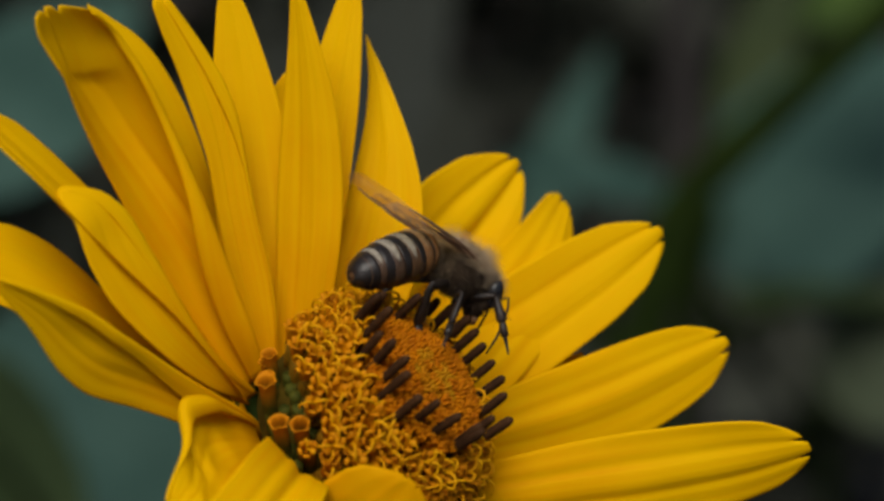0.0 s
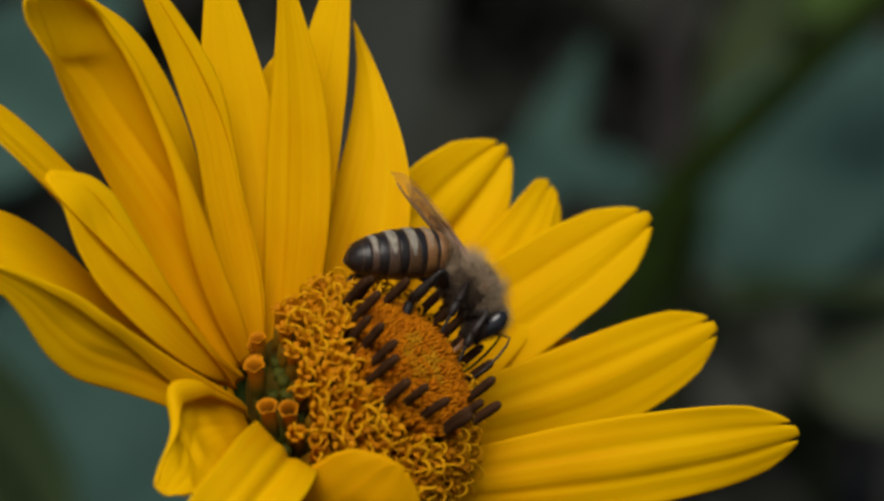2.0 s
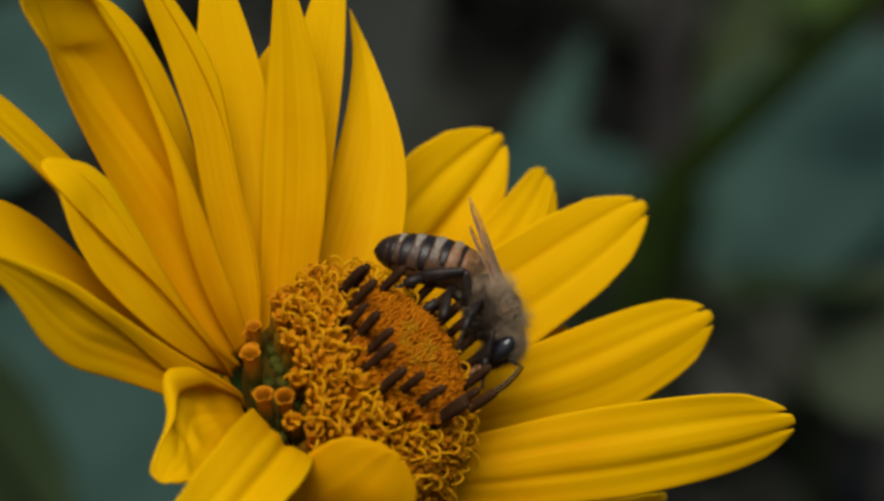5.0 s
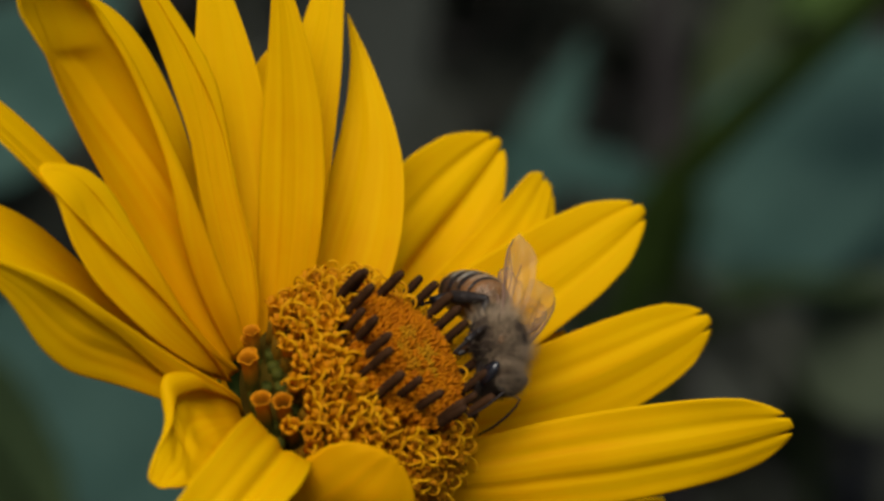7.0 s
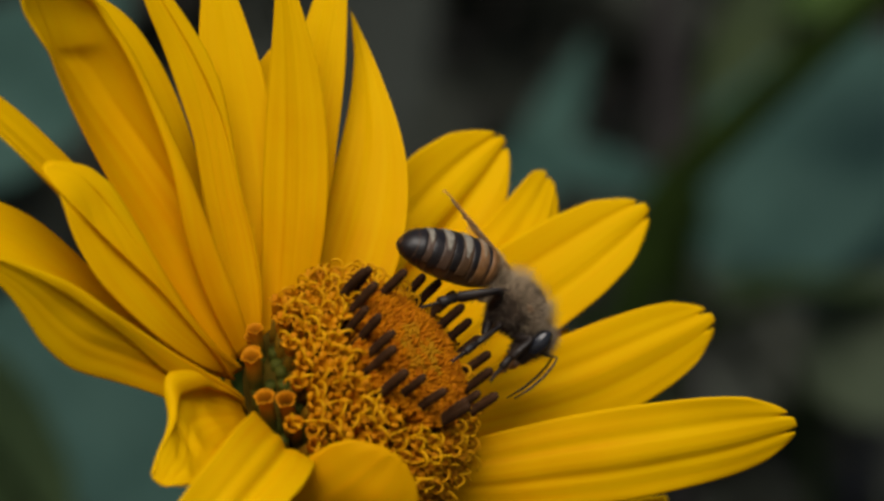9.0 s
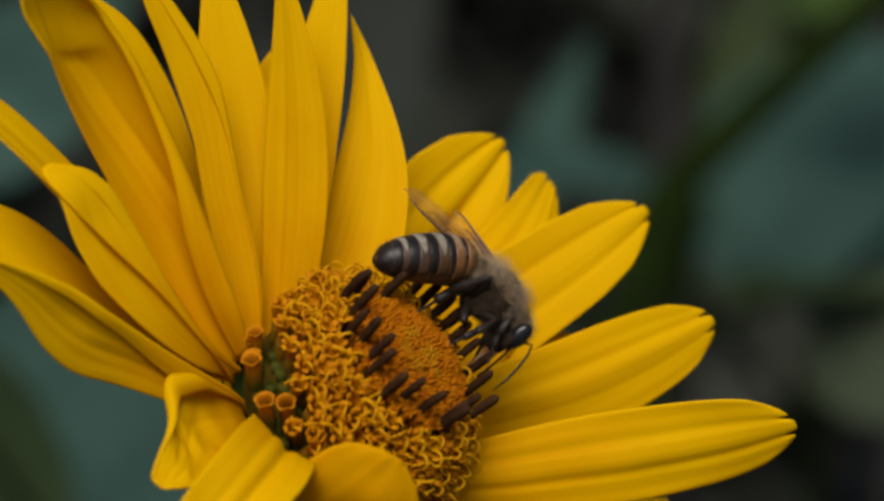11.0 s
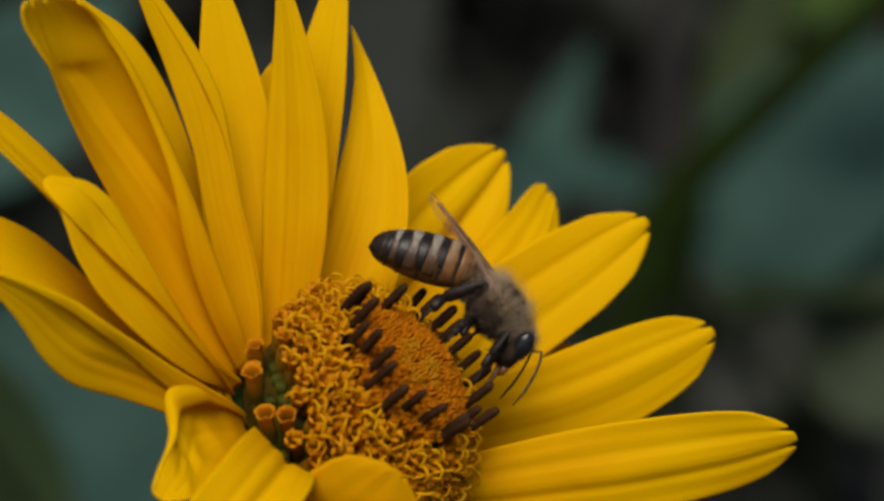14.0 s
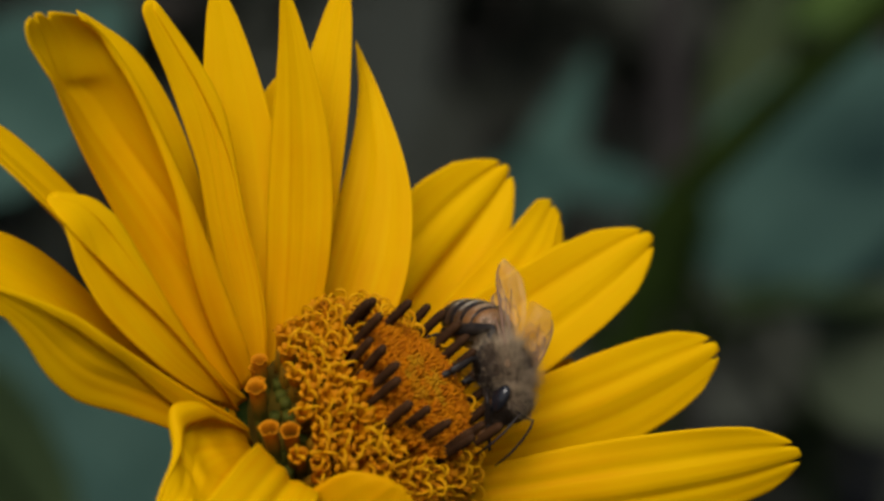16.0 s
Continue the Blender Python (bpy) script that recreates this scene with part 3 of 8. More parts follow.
petal(298.7, 10.9, 33.2, 138.6, -4.9, -8.1, -7.0, 4.3, 9.2, -2.4, lift=3.2, point=0.10, grooves=0.15, material=PETAL_BACK)
petal(265.5, 23.5, 63.1, -62.8, 24.9, 14.0, 10.7, 3.0, 8.0, -2.8, lift=6.8, point=0.05, ridge=-0.12, ridge_at=0.2)
hooded_petal((
    ((-3.5, -5.4, -3.3), (-0.9, 0.1, 0.2), 0.10),
    ((-4.3, -8.3, -2.2), (-1.8, 0.2, 0.3), 0.15),
    ((-5.2, -11.1, -1.5), (-2.9, -0.0, 0.5), 0.24),
    ((-5.5, -13.6, -1.4), (-3.6, -0.3, 0.4), 0.26),
    ((-4.2, -15.4, -1.5), (-2.5, 0.1, 0.2), 0.12),
    ((-3.4, -17.5, -1.6), (-1.9, 0.1, -0.3), 0.08),
    ((-2.9, -19.9, -2.1), (-1.1, -0.4, -0.6), 0.05),
), trough=0.22, hood=0.5, blunt=0.8, wave=0.05)
petal(67.3, 20.5, 13.6, 47.9, 32.3, 0.8, 20.3, 3.2, 8.2, -4.4, lift=-16.6, point=0.65)
rolled_petal((
    ((-7.1, 4.4, -4.7), (1.0, 0.5, 0.8), 0.20),
    ((-9.5, 5.9, -4.0), (1.4, 0.5, 1.2), 0.20),
    ((-12.3, 7.5, -3.1), (1.7, 0.4, 1.6), 0.20),
    ((-14.6, 8.8, -2.0), (1.8, 0.4, 1.7), 0.20),
    ((-17.2, 10.3, -0.6), (1.8, 0.4, 1.7), 0.20),
    ((-19.3, 11.4, 1.0), (1.7, 0.4, 1.5), 0.20),
    ((-21.7, 12.7, 2.9), (1.3, 0.3, 1.2), 0.20),
    ((-24.0, 13.9, 5.0), (0.6, 0.1, 0.5), 0.20),
), turn=0, cup=0.14, teeth=0.01, blunt=1.00)
rolled_petal((
    ((-8.0, 1.1, -5.3), (0.1, 1.6, 0.7), 0.20),
    ((-12.1, 3.8, -5.8), (0.2, 2.1, 0.4), 0.20),
    ((-16.0, 5.6, -5.0), (0.4, 2.3, 0.1), 0.20),
    ((-19.9, 6.6, -3.9), (0.4, 2.4, 0.1), 0.20),
    ((-23.9, 7.2, -2.8), (0.4, 2.4, 0.2), 0.20),
    ((-28.0, 7.5, -2.0), (0.7, 2.5, 0.1), 0.20),
    ((-32.2, 7.1, -1.4), (0.8, 2.3, 0.2), 0.20),
    ((-36.3, 6.4, -1.3), (0.3, 1.6, -0.3), 0.20),
), turn=0, cup=0.12, teeth=0.02, blunt=0.30)
petal(143, 13.0, 32.0, 28.0, 0.0, 0.0, 0.0, 4.8, 8.3, -4.6, point=0.3)
petal(120, 11.0, 28.0, 20.0, 0.0, 0.0, 0.0, 4.8, 8.3, -4.6, point=0.3)
petal(98, 11.0, 26.0, 20.0, 0.0, 0.0, 0.0, 4.8, 8.3, -4.6, point=0.3)

DOME_R, DOME_H = 10.5, 8.6


def dome(az, r, sink=0.0):
    """The place and outward way on the flower's domed head, r mm from its axis, sink mm below the florets' tops."""
    a = radians(az)
    h = DOME_H * math.sqrt(max(0.0, 1 - (r / DOME_R) ** 2))
    way = Vector((r * math.cos(a) / DOME_R ** 2, r * math.sin(a) / DOME_R ** 2, h / DOME_H ** 2)).normalized()
    way = (way * 0.8 + Vector((0, 0, 0.45))).normalized()
    return Vector((r * math.cos(a), r * math.sin(a), h)) - way * sink, way


def standing(at, way, spin, size=1.0):
    x = way.orthogonal().normalized()
    m = axes(x, way.cross(x), way, at * MM) @ Matrix.Rotation(spin, 4, "Z")
    return m @ Matrix.Scale(size, 4)


def flower_head():
    core_v, core_f = [], []
    n = 14
    for i in range(n + 1):
        a = math.pi / 2 * i / n * 1.25
        for k in range(40):
            w = 2 * math.pi * k / 40
            core_v.append((7.4 * MM * math.sin(a) * math.cos(w), 7.4 * MM * math.sin(a) * math.sin(w), (6.6 * math.cos(a) - 0.2) * MM))
    for i in range(n):
        for k in range(40):
            k2 = (k + 1) % 40
            core_f.append((i * 40 + k, (i + 1) * 40 + k, (i + 1) * 40 + k2, i * 40 + k2))
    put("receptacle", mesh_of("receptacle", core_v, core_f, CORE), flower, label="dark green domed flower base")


flower_head()


def bud_mesh(material):
    """A closed disc floret: a five-sided bud whose lobes part into small points."""
    pts = [(0, 0, z * MM) for z in (-1.6, -0.7, 0.0, 0.3, 0.42)]
    pieces = [tube(pts, [r * MM for r in (0.26, 0.34, 0.38, 0.26, 0.10)], 7)]
    for k in range(5):
        w = 2 * math.pi * k / 5
        pieces.append(tube([Vector((0.26 * math.cos(w), 0.26 * math.sin(w), 0.1)) * MM, Vector((0.30 * math.cos(w), 0.30 * math.sin(w), 0.42)) * MM, Vector((0.24 * math.cos(w), 0.24 * math.sin(w), 0.62)) * MM], [0.17 * MM, 0.14 * MM, 0.03 * MM], 5))
    return mesh_of("bud", *join(*pieces), material)


def floret_meshes(spread):
    """An open disc floret: the flared mouth of its tube with five bent lobes."""
    v, f = tube([(0, 0, z * MM) for z in (-1.0, -0.3, 0.0)], [r * MM for r in (0.33, 0.42, 0.48)], 10)
    v2, f2 = tube([(0, 0, z * MM) for z in (0.0, -0.35, -0.9)], [r * MM for r in (0.40, 0.30, 0.22)], 10)
    pieces = [(v, f[:-1]), (v2, f2[:-2])]
    for k in range(5):
        w = 2 * math.pi * k / 5
        ca, sa = math.cos(w), math.sin(w)
        lobe = []
        for out, z, half in ((0.40, -0.08, 0.25), (0.52, 0.16, 0.23), (0.54 + 0.12 * spread, 0.26, 0.15), (0.56 + 0.20 * spread, 0.22 - 0.08 * spread, 0.04)):
            for sgn in (-1, 1):
                for th in (0, 0.10):
                    lobe.append(((out - th) * ca * MM - sgn * half * sa * MM, (out - th) * sa * MM + sgn * half * ca * MM, (z + th * 0.4) * MM))
        fs = []
        for i in range(3):
            q = i * 4
            fs += [(q, q + 2, q + 6, q + 4), (q + 1, q + 5, q + 7, q + 3), (q, q + 4, q + 5, q + 1), (q + 2, q + 3, q + 7, q + 6)]
        fs.append((12, 14, 15, 13))
        pieces.append((lobe, fs))
    return mesh_of("floret", *join(*pieces), FLORET)


def cup_meshes():
    """A spent disc floret: a long tube, flared, five-lobed and hollow at its mouth, with a narrower foot."""
    ring, rows = 20, ((-2.4, 0.40), (-1.7, 0.44), (-1.0, 0.45), (-0.5, 0.44), (-0.15, 0.48), (0.06, 0.58), (0.13, 0.62), (0.15, 0.57), (0.05, 0.49), (-0.25, 0.42), (-0.9, 0.38), (-1.9, 0.30), (-2.2, 0.02))
    v, f = [], []
    for i, (z, r) in enumerate(rows):
        for k in range(ring):
            w = 2 * math.pi * k / ring
            lip = 1.0 if i in (5, 6, 7) else 0.3
            r2 = r + 0.055 * math.cos(5 * w) * lip
            v.append((r2 * math.cos(w) * MM, r2 * math.sin(w) * MM, (z - 0.05 * math.cos(5 * w) * lip) * MM))
    for i in range(len(rows) - 1):
        for k in range(ring):
            k2 = (k + 1) % ring
            f.append((i * ring + k, i * ring + k2, (i + 1) * ring + k2, (i + 1) * ring + k))
    tv, tf = tube([(0, 0, z * MM) for z in (-5.0, -3.6, -2.6, -2.2)], [r * MM for r in (0.34, 0.45, 0.43, 0.39)], 12)
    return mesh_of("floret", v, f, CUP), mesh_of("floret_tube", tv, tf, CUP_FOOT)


def tube_mesh(tall):
    """The olive lower tube of a disc floret."""
    v, f = tube([(0, 0, z * MM) for z in (-tall, -tall * 0.6, -0.8)], [r * MM for r in (0.36, 0.40, 0.345)], 10)
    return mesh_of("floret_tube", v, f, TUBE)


def style_mesh(seed):
    """A split style whose two arms curl back in loops."""
    rng = random.Random(seed)
    pieces = []
    for sgn in (-1, 1):
        turn = rng.uniform(0.3, 0.9) * sgn
        rad = rng.uniform(0.34, 0.50)
        sweep = rng.uniform(1.6, 2.6) if seed % 3 == 2 else rng.uniform(3.2, 4.6)
        pts = [(0, 0, -0.6 * MM), (0.04 * sgn * MM, 0, 0.1 * MM)]
        for i in range(10):
            a = sweep * i / 9
            out, up = rad * (1 - math.cos(a)), rad * math.sin(a) * 1.1
            pts.append((sgn * (0.05 + out) * math.cos(turn) * MM, ((0.05 + out) * math.sin(turn) + 0.06 * i * 0.3) * MM, (0.25 + up) * MM))
        radii = [0.09 * MM] * 2 + [0.092 * MM - 0.003 * MM * i for i in range(10)]
        pieces.append(tube(pts, radii, 6))
    return mesh_of("style", *join(*pieces), STYLE)


def anther_mesh():
    """A dark brown anther tube with a blunt ribbed tip."""
    pts = [(0, 0, z * MM) for z in (-1.4, 0.0, 0.8, 1.6, 2.2, 2.42, 2.5)]
    v, f = tube(pts, [r * MM for r in (0.21, 0.245, 0.285, 0.295, 0.27, 0.19, 0.07)], 10)
    v = [Vector((q.x * (1 + 0.10 * (i % 2)), q.y * (1 + 0.10 * (i % 2)), q.z)) for i, q in enumerate(v)]
    return mesh_of("anther_tube", v, f, ANTHER)


def disc_florets():
    rng = random.Random(4)
    buds, greens = bud_mesh(BUD), bud_mesh(BUD_GREEN)
    for i in range(190):
        r = 5.5 * math.sqrt((i + 0.5) / 190)
        at, way = dome(i * 137.508, r, 0.55 + rng.uniform(-0.1, 0.15))
        way = (way + Vector([rng.uniform(-0.2, 0.2) for k in range(3)])).normalized()
        put("bud", greens if r < 2.0 and rng.random() < 0.7 else buds, flower, standing(at, way, rng.uniform(0, 6), rng.uniform(0.88, 1.10)))
    anther = anther_mesh()
    for az, r in ANTHERS:
        at, way = dome(az, r, 0.5)
        way = (way * 0.4 + Vector((-0.10, 0.04, 0.66)) + Vector([rng.uniform(-0.06, 0.06) for k in range(3)])).normalized()
        put("anther_tube", anther, flower, standing(at, way, rng.uniform(0, 6), rng.uniform(1.06, 1.26)))
    florets = [floret_meshes(s) for s in (0.3, 0.8, 1.4)]
    bare = [style_mesh(k) for k in range(9)]
    n = 176
    shafts = tube_mesh(3.6)
    for i in range(n):
        r = math.sqrt(5.9 ** 2 + (10.35 ** 2 - 5.9 ** 2) * (i + 0.5) / n)
        az = (i * 137.508) % 360
        if r > 8.7 and 105 < az < 160 or r > 9.3 and 155 < az < 200 or r > 8.8 and 285 < az < 325:
            continue
        at, way = dome(az, r, rng.uniform(0.35, 0.75))
        way = (way + Vector([rng.uniform(-0.13, 0.13) for k in range(3)])).normalized()
        if r > 9.6 and 196 < az < 226 or r > 9.3 and 222 < az < 262:
            continue
        m = standing(at, way, rng.uniform(0, 6.28), rng.uniform(1.05, 1.35))
        ob = put("floret", florets[rng.randrange(3)], flower, m)
        put("floret_tube", shafts, ob)
        if rng.random() < 0.85:
            put("style", bare[rng.randrange(9)], ob)
        if rng.random() < 0.12:
            put("style", bare[rng.randrange(9)], ob, pose(rng.uniform(-3, 3) * 1e-4, rng.uniform(-3, 3) * 1e-4, rng.uniform(-4, 1) * 1e-4, rng.uniform(-35, 35), rng.uniform(-35, 35), rng.uniform(0, 360)))
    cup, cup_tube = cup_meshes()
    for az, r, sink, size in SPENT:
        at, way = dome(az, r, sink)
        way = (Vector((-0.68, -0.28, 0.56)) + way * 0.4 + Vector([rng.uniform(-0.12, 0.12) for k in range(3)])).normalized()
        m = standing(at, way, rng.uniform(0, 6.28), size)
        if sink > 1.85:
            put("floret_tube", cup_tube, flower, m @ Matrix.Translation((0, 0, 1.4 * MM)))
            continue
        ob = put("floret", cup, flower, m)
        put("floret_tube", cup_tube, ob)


ANTHERS = (
    (190, 6.6), (184, 6.2), (200, 5.6), (160, 5.2), (116, 8.4), (224, 5.8), (232, 5.2), (258, 5.2),
    (278, 5.6), (292, 4.6), (314, 4.6), (340, 5.4), (94, 6.4), (114, 6.8), (104, 6.4), (94, 6.2),
    (84, 6.2), (72, 6.6), (62, 6.8), (42, 5.8), (340, 5.2), (30, 6.8), (246, 4.8), (6, 5.0),
)
# wide open cups from which the styles have gone
SPENT = (
    (231, 10.3, 0.0, 1.20), (249, 10.3, 0.1, 1.20), (253, 9.8, 0.9, 1.20), (272, 9.6, 0.3, 1.15), (214, 10.2, 0.9, 1.00), (222, 10.3, 1.6, 1.00), (212, 10.3, 1.8, 1.00), (204, 10.3, 2.2, 1.00), (218, 10.3, 2.8, 1.00), (218, 9.6, 2.0, 1.00), (224, 9.5, 2.3, 1.00), (231, 9.4, 2.0, 1.00), (238, 9.4, 2.3, 1.00), (245, 9.3, 1.9, 1.00), (252, 9.2, 2.2, 1.00), (257, 10.3, 1.9, 1.10), (243, 10.3, 2.2, 1.00), (263, 9.8, 1.8, 1.00), (238, 10.3, 2.4, 1.00), (254, 10.2, 2.2, 1.00), (236, 9.9, 2.0, 1.00), (243, 10.3, 2.6, 1.00), (263, 10.2, 2.0, 1.00), (231, 10.3, 2.8, 1.00), (239, 10.3, 2.9, 1.00), (246, 10.3, 2.9, 1.00), (252, 10.3, 2.6, 1.00),
)
disc_florets()


def flower_stem():
    """Green bracts under the head and the stem that bends down to the soil."""
    inv = FLOWER.to_3x3().inverted()
    down = inv @ Vector((0, 0, -1))
    pts, p, way = [], Vector((0, 0, -2.0)), Vector((0, 0, -1))
    for i in range(40):
        pts.append(p * MM)
        p = p + way * (4 if i < 12 else 28)
        way = (way + down * 0.16).normalized()
        world_z = (FLOWER @ (p * MM)).z
        if world_z < -0.02:
            break
    put("stem", mesh_of("stem", *tube(pts, [(1.5 + 0.05 * i) * MM for i in range(len(pts))], 12), GREEN), flower, label="slender green stem")
    v, f = [], []
    for i in range(9):
        a = math.pi / 2 * i / 8
        for k in range(28):
            w = 2 * math.pi * k / 28
            v.append((7.5 * MM * math.sin(a) * math.cos(w), 7.5 * MM * math.sin(a) * math.sin(w), (-4.0 - 3.2 * math.cos(a)) * MM))
    for i in range(8):
        for k in range(28):
            k2 = (k + 1) % 28
            f.append((i * 28 + k, i * 28 + k2, (i + 1) * 28 + k2, (i + 1) * 28 + k))
    put("calyx", mesh_of("calyx", v, f, GREEN), flower, label="green cup under the petals")
    bv, bf = [], []
    for i in range(9):
        s = i / 8
        w = 2.0 * (1 - s ** 2.2) + 0.1
        for x in (-1, 0, 1):
            bv.append((x * w * MM, (7.0 + 4 * math.sin(s * 1.3)) * MM, (-5.2 - 2.0 * s * s + 0.3 * abs(x)) * MM))
            bv.append((x * w * MM * 0.96, (7.0 + 4 * math.sin(s * 1.3)) * MM, (-5.6 - 2.0 * s * s + 0.3 * abs(x)) * MM))
    for i in range(8):
        for x in (0, 2):
            q = i * 6 + x
            bf += [(q, q + 6, q + 8, q + 2), (q + 1, q + 3, q + 9, q + 7)]
        bf += [(i * 6, i * 6 + 1, i * 6 + 7, i * 6 + 6), (i * 6 + 4, i * 6 + 10, i * 6 + 11, i * 6 + 5)]
    bract = mesh_of("bract", bv, bf, GREEN)
    for k in (0, 1, 2, 6, 7, 8, 9, 10, 11):
        put("bract", bract, flower, pose(0, 0, 0, 0, 0, 30 * k + 11))


flower_stem()

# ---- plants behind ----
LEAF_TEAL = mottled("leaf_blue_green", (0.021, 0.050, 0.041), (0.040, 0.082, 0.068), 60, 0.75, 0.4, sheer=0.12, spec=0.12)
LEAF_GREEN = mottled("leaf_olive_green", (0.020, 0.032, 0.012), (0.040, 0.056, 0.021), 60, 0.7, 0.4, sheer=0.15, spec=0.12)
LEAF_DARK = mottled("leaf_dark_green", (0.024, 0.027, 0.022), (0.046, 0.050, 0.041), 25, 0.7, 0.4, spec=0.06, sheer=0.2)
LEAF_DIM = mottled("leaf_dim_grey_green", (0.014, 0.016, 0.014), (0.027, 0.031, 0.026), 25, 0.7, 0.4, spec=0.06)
# leaf green darkened: the shade on these leaves is put into the colour
LEAF_SHADE = mottled("leaf_green_shaded", (0.012, 0.021, 0.009), (0.027, 0.042, 0.016), 40, 0.7, 0.4, spec=0.06)
# leaf green brightened: the light on this leaf is put into the colour
LEAF_LIT = mottled("leaf_green_lit", (0.024, 0.050, 0.008), (0.048, 0.083, 0.016), 60, 0.65, 0.4, sheer=0.2, spec=0.15)
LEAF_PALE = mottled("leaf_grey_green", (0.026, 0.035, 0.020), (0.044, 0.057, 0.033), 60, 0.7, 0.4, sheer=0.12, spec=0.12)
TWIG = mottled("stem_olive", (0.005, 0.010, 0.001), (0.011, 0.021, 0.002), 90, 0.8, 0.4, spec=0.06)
DRY = mottled("dry_stalk", (0.018, 0.016, 0.016), (0.030, 0.027, 0.026), 90, 0.8, 0.4, spec=0.1)


def leaf_mesh(length, width, droop=0.25, fold=0.18, seed=0, ns=22, nx=12):
    """A pointed oval leaf, foot at the origin, along +x, face up along +z; folded at the midrib and drooping to its tip."""
    rng = random.Random(seed)
    verts, faces = [], []
    ph = rng.uniform(0, 20)
    for layer in (0, 1):
        for i in range(ns + 1):
            s = i / ns
            w = width / 2 * (math.sin(math.pi * min(1, s ** 0.72 * 0.99 + 0.008)) ** 0.85)
            for j in range(nx + 1):
                x = 2 * j / nx - 1
                rib = 0.02 * width * math.cos((s * 9 - abs(x) * 2.2) * 2 * math.pi * 0.8) * abs(x) * (1 - abs(x))
                z = -droop * length * s * s + fold * w * abs(x) + rib + 0.05 * width * noise.noise((x + ph, s * 4, 0))
                z -= 0.01 * width * math.exp(-(x / 0.07) ** 2)
                edge = i in (0, ns) or j in (0, nx)
                verts.append((length * s, w * x * (1 + 0.03 * math.sin(s * 40)), z + (0.0004 if layer else 0) * (0.3 if edge else 1)))
    row, count = nx + 1, (ns + 1) * (nx + 1)
    for i in range(ns):
        for j in range(nx):
            q = i * row + j
            faces.append((q, q + 1, q + row + 1, q + row))
            faces.append((count + q, count + q + row, count + q + row + 1, count + q + 1))
    return verts, faces


def garden_plant(label, stem, radius, stem_material, leaves):
    """A leafy plant: a stem through the given places down to the soil, and leaves on stalks.
    leaves: rows of foot, tip, face (the way its upper side looks), width and material."""
    root = new("garden_plant")
    root.location = stem[0]
    tagged(root, label, "plant")
    base = Vector(stem[0])
    pts = []
    for i in range(len(stem) - 1):
        a, b = Vector(stem[i]), Vector(stem[i + 1])
        pts += [a.lerp(b, k / 8) for k in range(8)]
    pts.append(Vector(stem[-1]))
    n = len(pts)
    put("stem", mesh_of("stem", *tube([p - base for p in pts], [radius * (1.25 - 0.6 * i / n) for i in range(n)], 10), stem_material), root)
    for k, (foot, tip, face, width, material) in enumerate(leaves):
        foot, tip, face = Vector(foot), Vector(tip), Vector(face)
        x = (tip - foot).normalized()
        z = (face - x * face.dot(x)).normalized()
        m = axes(x, z.cross(x), z, foot - base)
        near = min(pts, key=lambda q: (q - foot).length + 2 * max(0, q.z - foot.z))
        leaf = put("leaf", mesh_of("leaf", *leaf_mesh((tip - foot).length, width, 0.06, 0.12, k), material), root, m)
        stalk = [near.lerp(foot, s) + Vector((0, 0, -0.02 * math.sin(s * math.pi) * (near - foot).length)) - base for s in (0, 0.25, 0.5, 0.75, 1, 1.03)]
        put("leaf_stalk", mesh_of("leaf_stalk", *tube(stalk, [radius * 0.45] * 6, 8), stem_material), root)
    return root


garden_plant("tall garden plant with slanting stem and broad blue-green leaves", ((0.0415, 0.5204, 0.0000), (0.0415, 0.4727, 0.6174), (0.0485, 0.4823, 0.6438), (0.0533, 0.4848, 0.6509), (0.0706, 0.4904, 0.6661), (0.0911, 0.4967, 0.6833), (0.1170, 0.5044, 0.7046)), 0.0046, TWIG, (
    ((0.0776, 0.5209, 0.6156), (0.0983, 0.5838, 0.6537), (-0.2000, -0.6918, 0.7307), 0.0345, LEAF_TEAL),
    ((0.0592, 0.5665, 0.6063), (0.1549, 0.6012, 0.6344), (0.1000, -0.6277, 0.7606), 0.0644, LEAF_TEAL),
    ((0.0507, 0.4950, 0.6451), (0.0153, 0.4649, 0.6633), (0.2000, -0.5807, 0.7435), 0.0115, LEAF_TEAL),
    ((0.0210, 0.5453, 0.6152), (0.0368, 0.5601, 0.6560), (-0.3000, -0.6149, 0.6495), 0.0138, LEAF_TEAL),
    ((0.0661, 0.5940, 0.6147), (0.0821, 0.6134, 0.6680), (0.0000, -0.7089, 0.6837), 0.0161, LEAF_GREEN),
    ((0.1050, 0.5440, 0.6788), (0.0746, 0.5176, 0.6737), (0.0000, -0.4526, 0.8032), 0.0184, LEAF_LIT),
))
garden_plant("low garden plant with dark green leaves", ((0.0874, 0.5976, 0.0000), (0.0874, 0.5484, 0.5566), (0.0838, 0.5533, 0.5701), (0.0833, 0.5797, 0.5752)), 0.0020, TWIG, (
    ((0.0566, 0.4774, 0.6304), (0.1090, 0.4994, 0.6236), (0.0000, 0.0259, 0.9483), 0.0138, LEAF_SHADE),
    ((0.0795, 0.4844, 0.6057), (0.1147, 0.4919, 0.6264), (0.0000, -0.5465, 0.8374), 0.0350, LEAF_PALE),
))
